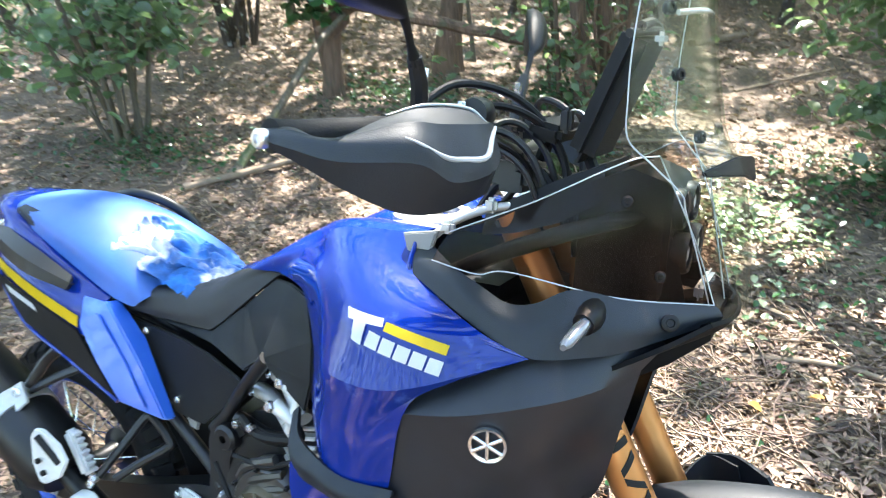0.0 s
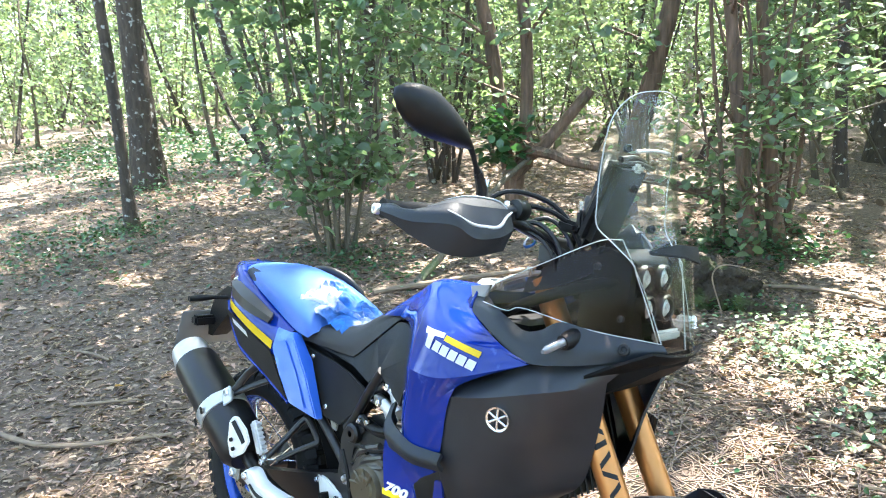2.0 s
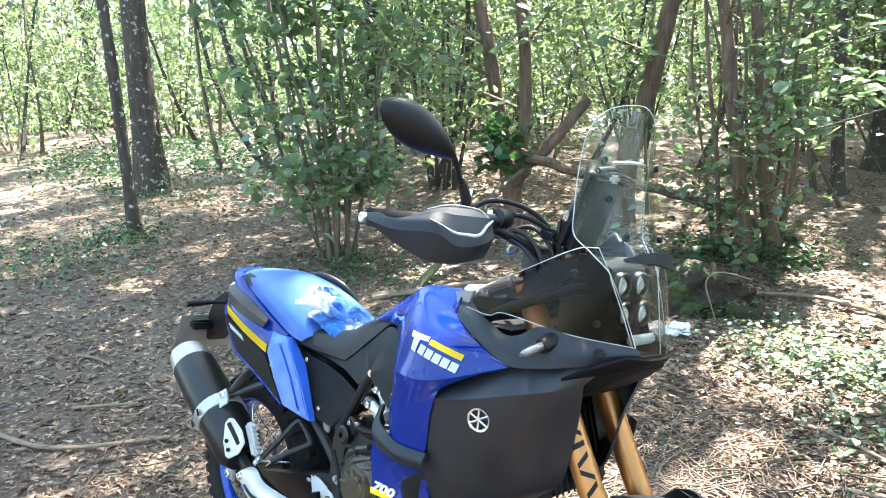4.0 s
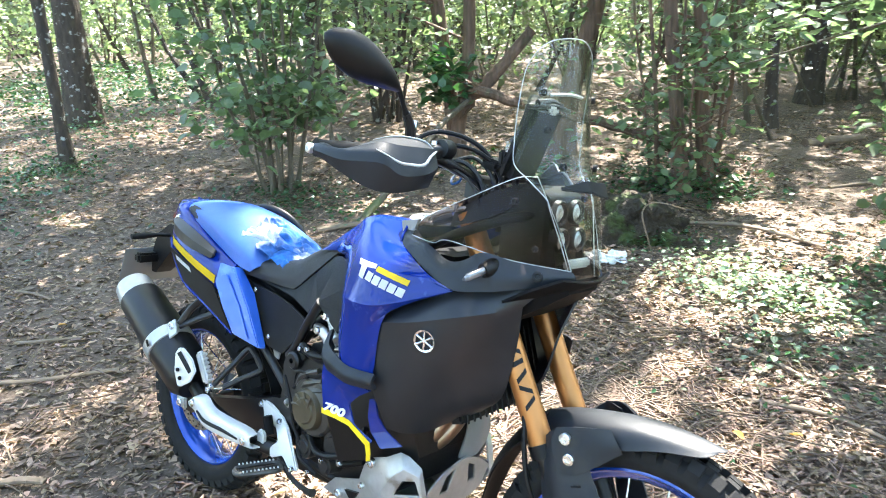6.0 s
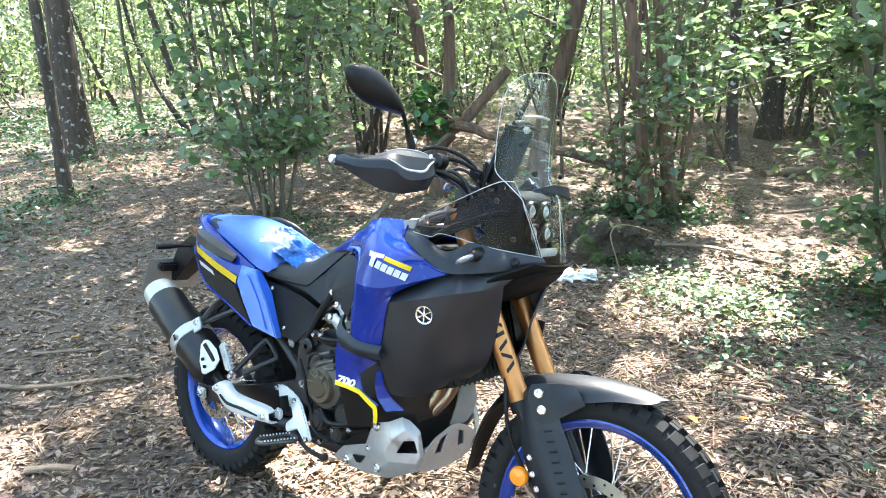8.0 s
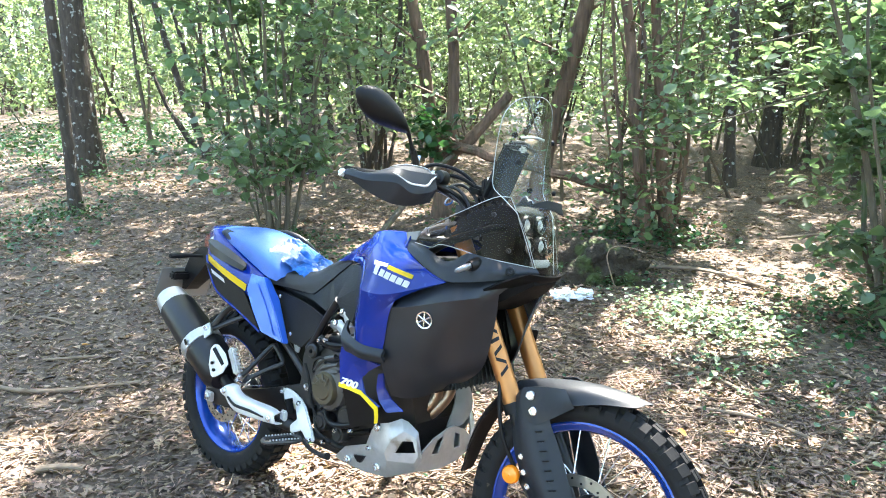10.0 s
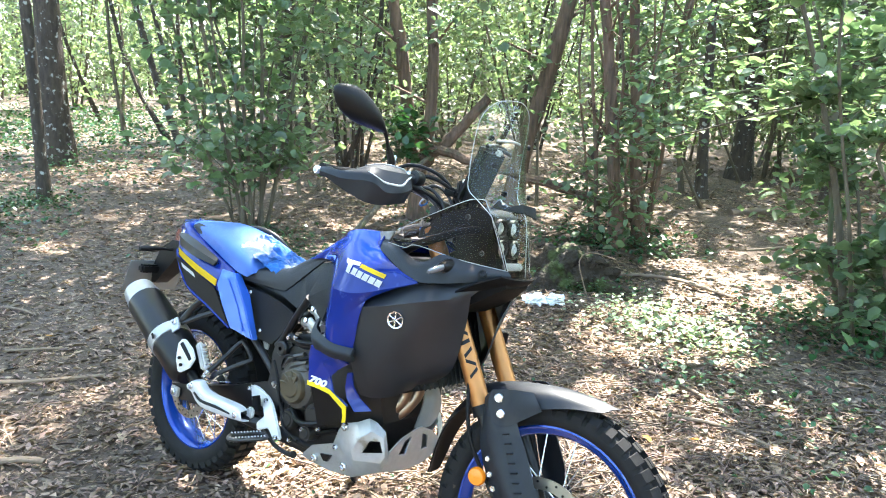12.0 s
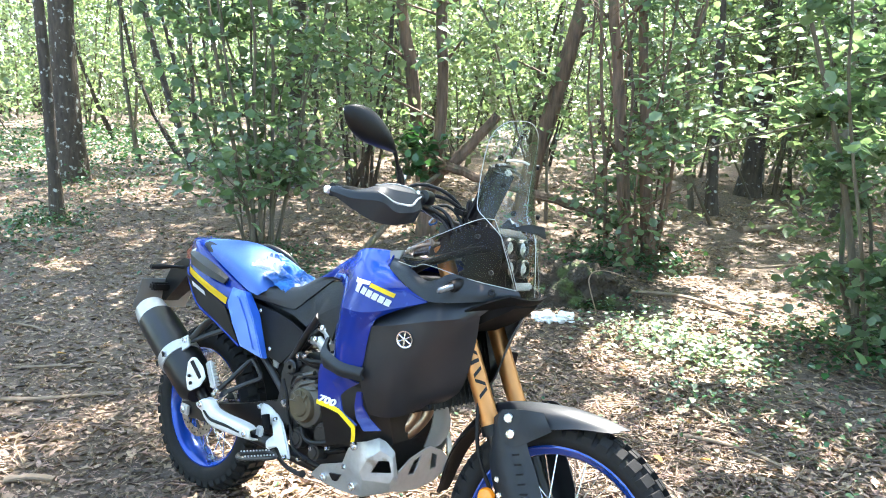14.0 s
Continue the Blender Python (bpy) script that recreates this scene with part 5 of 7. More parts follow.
    part("band_bolt", bolt((0.074, -0.224, 0.628), 0.013, 0.012), STEEL, muf)
    part("band_ear", shell([(0.050, -0.225, 0.630), (0.080, -0.216, 0.650), (0.106, -0.222, 0.612), (0.088, -0.240, 0.590)], [(0, 1, 2, 3)], 0.008, 0.002), ALU, muf)
    hs = part("heat_shield", shell(
        [(0.171, -0.272, 0.572), (0.184, -0.268, 0.591), (0.206, -0.264, 0.594), (0.245, -0.258, 0.567), (0.265, -0.258, 0.536), (0.249, -0.266, 0.499), (0.202, -0.272, 0.471), (0.188, -0.274, 0.474), (0.172, -0.275, 0.514)],
        [(0, 1, 2, 3, 4, 5, 6, 7, 8)], 0.008, 0.003), SILVER, muf, "silver pressed heat shield")
    part("slot", tube([(0.196, -0.2725, 0.580), (0.246, -0.2635, 0.528)], 0.007, 8, 0, None, 0.35), BLACK, hs)
    for p in ((0.196, -0.2775, 0.526), (0.208, -0.2770, 0.502)):
        part("rivet", bolt(p, 0.006, 0.003, (0, -1, 0), False), BLACK, hs)
    part("exhaust_pipe", tube([b - d * 0.03, (0.22, -0.20, 0.425), (0.30, -0.205, 0.40), (0.42, -0.205, 0.385), (0.53, -0.19, 0.375), (0.62, -0.13, 0.34), (0.75, -0.08, 0.31)], 0.024, 14, 30), SATIN, bike, "dark exhaust pipe")
    top = [(0.238, -0.258, 0.438), (0.264, -0.257, 0.457), (0.299, -0.256, 0.459), (0.333, -0.256, 0.437), (0.385, -0.254, 0.429), (0.501, -0.251, 0.427), (0.540, -0.250, 0.419)]
    low = [(0.248, -0.258, 0.420), (0.273, -0.257, 0.408), (0.290, -0.257, 0.388), (0.332, -0.256, 0.372), (0.420, -0.254, 0.372), (0.495, -0.252, 0.377), (0.552, -0.250, 0.383)]
    across = lambda u, dy: [tuple(Vector(a).lerp(Vector(b), u) + Vector((0, dy, 0))) for a, b in zip(top, low)]
    sh = part("pipe_shield", sheet([across(-0.03, 0.026), across(0.04, 0.002), across(0.22, -0.006), across(0.78, -0.006), across(0.96, 0.002), across(1.03, 0.026)], 30, 18, 0.004), SILVER, bike, "silver slotted pipe shield", None, 50)
    part("slot", tube([(0.290, -0.2645, 0.420), (0.333, -0.2635, 0.401), (0.415, -0.2615, 0.401), (0.491, -0.2590, 0.397)], [0.004, 0.0055, 0.0055, 0.003], 8, 18), BLACK, sh)
    for p in ((0.268, -0.266, 0.438), (0.520, -0.259, 0.400)):
        part("screw", bolt(p, 0.011, 0.005, (0, -1, 0), False), STEEL, sh)
    # footpeg and heel plate
    hp = part("heel_plate", shell(
        [(0.436, -0.138, 0.476), (0.500, -0.152, 0.478), (0.562, -0.162, 0.467), (0.602, -0.170, 0.446), (0.640, -0.186, 0.420), (0.676, -0.202, 0.393), (0.694, -0.204, 0.356), (0.660, -0.204, 0.344), (0.624, -0.202, 0.376), (0.569, -0.202, 0.352), (0.556, -0.196, 0.377), (0.589, -0.194, 0.405), (0.549, -0.170, 0.425), (0.465, -0.148, 0.421)],
        [(0, 1, 12, 13), (1, 2, 3, 12), (3, 4, 11, 12), (4, 5, 8, 11), (5, 6, 7, 8), (8, 9, 10, 11)], 0.012, 0.004), SILVER, bike, "silver cast heel plate", None, 24)
    for p in ((0.566, -0.168, 0.450), (0.676, -0.208, 0.358), (0.448, -0.146, 0.462)):
        part("bolt", bolt(p, 0.009, 0.007), STEEL, hp)
    across = Matrix.Translation((0.607, -0.268, 0.352)) @ Matrix.Rotation(radians(-22), 4, "Z")
    rim = [(-0.020, -0.052), (0.0, -0.062), (0.020, -0.052), (0.026, 0.0), (0.024, 0.055), (-0.024, 0.055), (-0.026, 0.0)]
    peg = part("foot_peg", tube([across @ Vector((x, y, 0.0)) for x, y in rim + rim[:1]], 0.0075, 8, 44), CASTING, bike, "serrated steel foot peg")
    part("peg_spine", tube([across @ Vector((0, -0.058, -0.004)), across @ Vector((0, 0.075, -0.004))], 0.009, 8), SATIN, peg)
    for k in range(10):
        for sx in (-0.025, 0.025):
            part("tooth", block(*(across @ Vector((sx, -0.045 + 0.0105 * k, 0.0085))), 0.006, 0.0045, 0.006, 0.0015), SILVER, peg)
    part("brake_pedal", tube([(0.60, -0.19, 0.36), (0.68, -0.21, 0.335), (0.76, -0.225, 0.335), (0.80, -0.235, 0.345)], [0.008, 0.007, 0.008, 0.012], 8, 16), SATIN, bike, "black rear brake pedal")
    part("master_cylinder", tube([(0.545, -0.185, 0.41), (0.53, -0.185, 0.46)], 0.014, 10), FLATBLK, bike)
    part("clevis", block(0.535, -0.205, 0.405, 0.028, 0.018, 0.036, 0.005), SILVER, bike)
    # side stand
    part("side_stand", tube([(0.66, 0.14, 0.33), (0.62, 0.24, 0.16), (0.60, 0.30, 0.062)], [0.014, 0.012, 0.016], 10), SATIN, bike, "black side stand")
    # headers
    for pts in ([(1.03, -0.02, 0.69), (1.080, -0.010, 0.650), (1.088, -0.002, 0.595), (1.062, -0.028, 0.535), (1.020, -0.050, 0.490), (0.95, -0.06, 0.43)], [(1.02, -0.06, 0.68), (1.062, -0.045, 0.640), (1.066, -0.038, 0.585), (1.036, -0.064, 0.525), (0.99, -0.080, 0.480), (0.93, -0.09, 0.43)]):
        part("header_pipe", tube(pts, 0.020, 14, 28), PIPE, bike, "heat-tinted header pipe")
    part("header_shield", sheet([
        [(1.090, 0.028, 0.606), (1.100, 0.070, 0.606), (1.085, 0.112, 0.590)],
        [(1.100, 0.014, 0.545), (1.114, 0.060, 0.548), (1.095, 0.122, 0.538)],
        [(1.094, -0.004, 0.478), (1.108, 0.048, 0.478), (1.092, 0.112, 0.492)]], 14, 14, 0.006), PLATE, bike, "dull silver heat shield over the header pipes")
    # skid plate: two pressed wings with a window each, a floor and a slotted front
    wing = [(0.734, -0.140, 0.304), (0.794, -0.155, 0.360), (0.898, -0.165, 0.398), (0.929, -0.180, 0.455), (0.962, -0.188, 0.487), (1.003, -0.178, 0.500), (1.034, -0.160, 0.518), (1.056, -0.150, 0.512), (1.082, -0.130, 0.483), (1.103, -0.125, 0.401), (1.075, -0.125, 0.356), (0.968, -0.130, 0.303), (0.877, -0.140, 0.297), (0.814, -0.145, 0.300)]
    ring = [(0.997, -0.186, 0.406), (1.025, -0.188, 0.455), (1.060, -0.174, 0.488), (1.090, -0.148, 0.468), (1.100, -0.146, 0.415), (1.090, -0.148, 0.390), (1.004, -0.178, 0.378)]
    window = [(1.030, -0.172, 0.409), (1.054, -0.170, 0.453), (1.083, -0.156, 0.458), (1.094, -0.150, 0.423)]
    keel = [(0.740, 0, 0.292), (0.815, 0, 0.285), (0.880, 0, 0.282), (0.970, 0, 0.290), (1.072, 0, 0.338)]
    k, r, h, q = 0, 14, 21, 25
    faces = [(3, 4, r), (4, 5, r + 1, r), (5, 6, r + 2, r + 1), (6, 7, r + 2), (7, 8, r + 3, r + 2), (8, 9, r + 4, r + 3), (9, r + 5, r + 4), (9, 10, r + 5), (10, 11, r + 6, r + 5), (2, 3, r, r + 6), (2, r + 6, 11, 12), (1, 2, 12, 13), (0, 1, 13),
             (r, r + 1, h + 1, h), (r + 1, r + 2, h + 2, h + 1), (r + 2, r + 3, h + 2), (r + 3, r + 4, h + 3, h + 2), (r + 4, r + 5, h + 3), (r + 5, r + 6, h, h + 3), (r + 6, r, h),
             (0, 13, q + 1, q), (13, 12, q + 2, q + 1), (12, 11, q + 3, q + 2), (11, 10, q + 4, q + 3)]
    skid = part("skid_plate", shell(wing + ring + window + keel, faces, 0.005, 0.004, True), ALU, bike, "scuffed aluminium skid plate", None, 24)
    front = [(1.101, -0.124, 0.425), (1.104, -0.080, 0.458), (1.110, -0.012, 0.484), (1.110, 0, 0.484), (1.076, -0.125, 0.357), (1.078, -0.080, 0.343), (1.082, -0.012, 0.339), (1.082, 0, 0.339), (1.094, -0.070, 0.402), (1.101, -0.056, 0.446), (1.104, -0.028, 0.458), (1.095, -0.042, 0.400)]
    part("front_plate", shell(front, [(0, 1, 5, 4), (1, 2, 10, 9), (5, 1, 9, 8), (6, 5, 8, 11), (2, 6, 11, 10), (2, 3, 7, 6)], 0.005, 0.002, True), ALU, skid, "slotted aluminium front of the skid plate")
    part("opening", prism([(0.842, 0.347), (0.893, 0.357), (0.872, 0.329), (0.858, 0.328)], lambda x, z: -0.163 + 0.15 * (0.36 - z), lambda x, z: -0.150, 0), BLACK, skid)
    for p in ((0.968, -0.193, 0.478), (0.812, -0.153, 0.322), (0.946, -0.156, 0.336)):
        part("bolt", bolt(p, 0.013, 0.008, (0, -1, 0), False), STEEL, skid, "countersunk bolt")


def build_cloth():
    """A crumpled cyan and white cloth laid over the front of the pillion seat."""
    rows = []
    n = 60
    for i in range(n + 1):
        u = i / n
        row = []
        for j in range(n + 1):
            v = j / n
            fold = abs(noise.noise((u * 4.6, v * 5.5, 1.3))) + 0.5 * abs(noise.noise((u * 11, v * 10, 7.1)))
            x = 0.262 + 0.270 * u + 0.024 * noise.noise((u * 3.5, v * 5, 1)) - 0.035 * (1 - v) * u
            y = -0.128 + 0.150 * v + 0.020 * u + 0.018 * noise.noise((u * 5, v * 4, 9))
            z = 0.972 - 0.082 * u + 0.036 * fold * (1 - 0.35 * u) - (0.085 * (1 - v) ** 4 if u < 0.35 else 0.03 * (1 - v) ** 3) - 0.02 * (u > 0.9)
            row.append((x, y, z))
        rows.append(row)
    bm = sheet(rows, n, n, 0)
    cl = part("cloth", bm, CLOTH, None, "", bike.matrix_world, 180)
    tagged(cl, "crumpled cyan and white cloth lying on the motorcycle seat", "cloth")


build_wheels()
build_front()
build_body()
build_engine()
build_cloth()


# ---- the wood ----
BARK = mat("grey_brown_bark", (0.055, 0.042, 0.032), 0.9, 0, 0.7, 26, 1.0, 38, grain=0.3, spots=((0.36, 0.37, 0.35), 17, 0.60))
BARK_RED = mat("red_brown_bark", (0.125, 0.080, 0.055), 0.9, 0, 0.75, 34, 1.0, 42, grain=0.16, spots=((0.09, 0.08, 0.05), 6, 0.58))
BARK_HAZEL = mat("hazel_bark", (0.092, 0.074, 0.050), 0.7, 0, 0.5, 30, 0.6, 50, grain=0.3, spots=((0.07, 0.09, 0.035), 6, 0.58))
BARK_PALE = mat("pale_smooth_bark", (0.24, 0.215, 0.18), 0.75, 0, 0.3, 16, 0.4, 50, spots=((0.12, 0.12, 0.09), 8, 0.6))
MOSS = mat("mossy_wood", (0.030, 0.021, 0.012), 0.95, 0, 0.5, 18, 1.0, 50, spots=((0.045, 0.062, 0.016), 6, 0.52))
DEADWOOD = mat("dead_wood", (0.20, 0.145, 0.10), 0.85, 0, 0.4, 20, 0.7, 60)
LEAF = mat("hazel_leaf", (0.114, 0.168, 0.099), 0.28, 0, 0.2, 30, translucent=0.50, rand=0.6, spec=0.8)
# lighter copy of the leaf colour, with strong sun put into it
LEAF_SUNLIT = mat("sunlit_seedling_leaf", (0.20, 0.26, 0.17), 0.24, 0, 0.2, 30, translucent=0.3, rand=0.5, spec=0.9)
LEAF_FAR = mat("woodland_leaf", (0.138, 0.182, 0.104), 0.32, 0, 0.2, 20, translucent=0.48, rand=0.75, spec=0.7)
LEAF_DARK = mat("dark_ivy_leaf", (0.030, 0.085, 0.028), 0.32, 0, 0.2, 30, translucent=0.2, rand=0.5)
LITTER = mat("dry_leaf", (0.248, 0.172, 0.122), 0.7, 0, 0.35, 40, translucent=0.10, rand=1.5, hue=0.3)
YELLOW_LEAF = mat("yellow_leaf", (0.50, 0.24, 0.045), 0.6, 0, 0.25, 40, translucent=0.2)
TWIG = mat("dry_twig", (0.16, 0.115, 0.08), 0.85, 0, 0.3, 40, rand=0.6)
# sunlit spots on the ground: centre and half-widths
LIT_CLEARING = ((0.90, 2.55, 0.54, 0.60), (1.15, 3.50, 0.58, 0.58), (0.62, 0.60, 0.32, 0.30), (0.20, 0.24, 0.36, 0.29), (0.50, 4.00, 0.30, 0.22))
LIT_FAR = ((-11, 4.2, 3.6, 1.7), (-4.8, 2.4, 0.42, 0.30), (-5.0, 6.0, 1.5, 1.2), (-0.15, 5.2, 0.28, 0.5), (-2.2, 6.2, 0.9, 0.6), (-3.9, 3.4, 0.6, 0.3), (-9, 6, 2.0, 1.1))
LIT_SMALL = ((1.72, 1.92, 0.17, 0.24), (1.75, 1.37, 0.17, 0.20), (1.60, 1.62, 0.10, 0.06), (1.95, 1.75, 0.09, 0.07), (-0.75, -0.28, 0.16, 0.05), (0.98, 1.60, 0.12, 0.20), (1.05, 1.20, 0.10, 0.10), (1.45, 2.30, 0.12, 0.10), (-1.3, 2.75, 0.4, 0.12), (2.3, 1.65, 0.2, 0.12),
             (0.03, -0.45, 0.09, 0.07), (0.36, -0.40, 0.11, 0.10), (0.95, -0.47, 0.24, 0.15), (1.81, -0.31, 0.10, 0.11), (1.25, 1.00, 0.17, 0.12), (1.52, 0.84, 0.17, 0.12), (0.62, 0.98, 0.20, 0.18), (1.06, -0.58, 0.18, 0.15), (-2.6, 0.9, 0.55, 0.95), (-0.35, 2.6, 0.5, 0.9))
LIT = LIT_CLEARING + LIT_FAR + LIT_SMALL
rng = np.random.default_rng(7)
LEAF_SHAPE = np.array([(0, 0, 0), (0.36, 0.25, 0.09), (0.34, 0.62, 0.10), (0, 1.0, -0.06), (-0.34, 0.62, 0.10), (-0.36, 0.25, 0.09)])
LEAF_FACES = np.array([(0, 1, 2, 3), (0, 3, 4, 5)])
CARD_SHAPE = np.array([(0, 0, 0), (0.36, 0.45, 0.08), (0, 1.0, -0.05), (-0.36, 0.45, 0.08)])
CARD_FACES = np.array([(0, 1, 2), (0, 2, 3)])


def leaf_mesh(name, places, sizes, tilt, material, fine=True, curl=0.0, slim=1.0, ragged=0.0):
    """One mesh of many leaves: each lies about level, turned at random and tipped by up to tilt radians; ragged tears the outlines."""
    shape, faces = (LEAF_SHAPE, LEAF_FACES) if fine else (CARD_SHAPE, CARD_FACES)
    n, k = len(places), len(shape)
    a, b, c = rng.uniform(0, 2 * np.pi, n), rng.normal(0, tilt, n), rng.normal(0, tilt, n)
    ca, sa, cb, sb, cc, sc = np.cos(a), np.sin(a), np.cos(b), np.sin(b), np.cos(c), np.sin(c)
    s = np.asarray(sizes)[:, None]
    bend = 1 + (rng.uniform(-1, 1, n) * curl)[:, None] * 6
    x, y, z = shape[None, :, 0] * s * slim, (shape[None, :, 1] - 0.5) * s, shape[None, :, 2] * s * bend
    if ragged:
        tear = np.random.default_rng(n)
        x, y = x * np.exp(tear.normal(0, 0.45, (n, 1))) + tear.normal(0, ragged, x.shape) * s * slim, y + tear.normal(0, ragged, x.shape) * s
    x, z = x * cc[:, None] + z * sc[:, None], z * cc[:, None] - x * sc[:, None]
    y, z = y * cb[:, None] - z * sb[:, None], y * sb[:, None] + z * cb[:, None]
    x, y = x * ca[:, None] - y * sa[:, None], x * sa[:, None] + y * ca[:, None]
    v = np.stack([x, y, z], -1) + np.asarray(places)[:, None, :]
    f = (faces[None] + (np.arange(n) * k)[:, None, None]).reshape(-1, faces.shape[1])
    me = bpy.data.meshes.new(name)
    me.vertices.add(n * k)
    me.vertices.foreach_set("co", v.ravel())
    fc = faces.shape[1]
    me.loops.add(len(f) * fc)
    me.loops.foreach_set("vertex_index", f.ravel().astype(np.int32))
    me.polygons.add(len(f))
    me.polygons.foreach_set("loop_start", (np.arange(len(f)) * fc).astype(np.int32))
    me.update(calc_edges=True)
    me.materials.append(material)
    return me


def stem_line(base, top, wob, n=7):
    base, top = Vector(base), Vector(top)
    out = []
    for i in range(n):
        u = i / (n - 1)
        p = base.lerp(top, u)
        if 0 < i:
            p += Vector((rng.normal(0, wob), rng.normal(0, wob), 0)) * (u * 0.6 + 0.4)
        out.append(p)
    return out


def bark_tube(pts, r0, r1, seg=12, n=22, rough=0.12):
    """A tapered, uneven stem with a flared foot."""
    rad = [0.8 * (r0 + (r1 - r0) * (i / 6)) for i in range(7)]
    foot = Vector(pts[0]).z
    bm = tube(pts, rad, seg, n)
    for v in bm.verts:
        k = 1 + rough * noise.noise(v.co * (2.2 / max(r0, 0.02)) * 0.35) + 0.5 * rough * noise.noise(v.co * (6 / max(r0, 0.02)) * 0.3)
        c = min(pts, key=lambda p: (Vector(p) - v.co).length)
        k += 0.45 * math.exp(-max(0, v.co.z - foot - 0.04) / (1.2 * r0 + 0.03))
        v.co += (v.co - Vector((c[0], c[1], v.co.z))).normalized() * r0 * (k - 1)
    return bm


def make_tree(stems, label, leaves=2000, leaf=0.07, low=0.25, spread=1.0, bark=BARK, leafmat=LEAF, fine=True, limbs=7, name="tree", tilt=0.5, group="", limb_len=1.2, wob=0.05, category="tree", joined=False, clear=True):
    """stems: (base, top, foot radius, top radius). Limbs leave the upper part of each stem, and the leaves hang along limbs and twigs."""
    first = Vector(stems[0][0])
    root = new(name)
    root.location = first
    places = []
    for base, top, r0, r1 in stems:
        pts = [p - first for p in (catmull([base, *top], 9) if isinstance(top, list) else stem_line(base, top, wob))]
        wood = bark_tube(pts, r0, r1, 12 if r0 > 0.05 else (5 if joined else 8), 10 if joined else 22)
        for k in range(limbs):
            u = low + (1 - low) * (k + rng.uniform(0, 1)) / limbs
            i = min(int(u * (len(pts) - 1)), len(pts) - 2)
            p0 = pts[i].lerp(pts[i + 1], u * (len(pts) - 1) - i)
            a = rng.uniform(0, 2 * math.pi)
            ln = limb_len * rng.uniform(0.5, 1.1) * spread * (1.15 - 0.6 * u)
            d = Vector((math.cos(a), math.sin(a), rng.uniform(0.15, 0.75)))
            line = [p0, p0 + d * ln * 0.4 + Vector((0, 0, 0.03)), p0 + d * ln * 0.75 + Vector((0, 0, 0.02)), p0 + d * ln + Vector((0, 0, -0.10 * ln))]
            rad = [max(0.004, r0 * 0.22), max(0.003, r0 * 0.12), 0.003, 0.002]
            if joined:
                tube(line, rad, 3, 0, wood)
            else:
                part("limb", tube(line, rad, 5, 7), bark, root)
            m = max(1, leaves // (len(stems) * limbs))
            t = rng.beta(1.6, 1.1, m)
            lp = np.array([line[0].lerp(line[-1], float(q)) for q in t]) + rng.normal(0, 1, (m, 3)) * np.array([0.22, 0.22, 0.13]) * ln * (0.35 + t[:, None])
            places.append(lp)
        part("trunk" if len(stems) < 3 else "stem", wood, bark, root)
    if leaves:
        pl = np.concatenate(places)
        pl = pl[pl[:, 2] > 0.12]
        if fine and clear:
            pl = pl[np.array([in_gap(*(p + np.array(first))) < 0.05 or rng.uniform() < 0.06 for p in pl])]
        crown = new("crown", leaf_mesh("crown", pl, leaf * rng.uniform(0.55, 1.25, len(pl)), tilt, leafmat, fine))
        crown.parent = root
    return tagged(root, label, category, group)


def at(x, y, dz=0.0):
    return (x, y, height(x, y) + dz)


def in_gap(x, y, z):
    """How far a leaf lies inside the sunlit gaps of the leaf cover, seen from the sun."""
    gx, gy = x - SUN_DIR.x / SUN_DIR.z * z, y - SUN_DIR.y / SUN_DIR.z * z
    return max(1 - ((gx - cx) / rx) ** 2 - ((gy - cy) / ry) ** 2 for cx, cy, rx, ry in LIT)


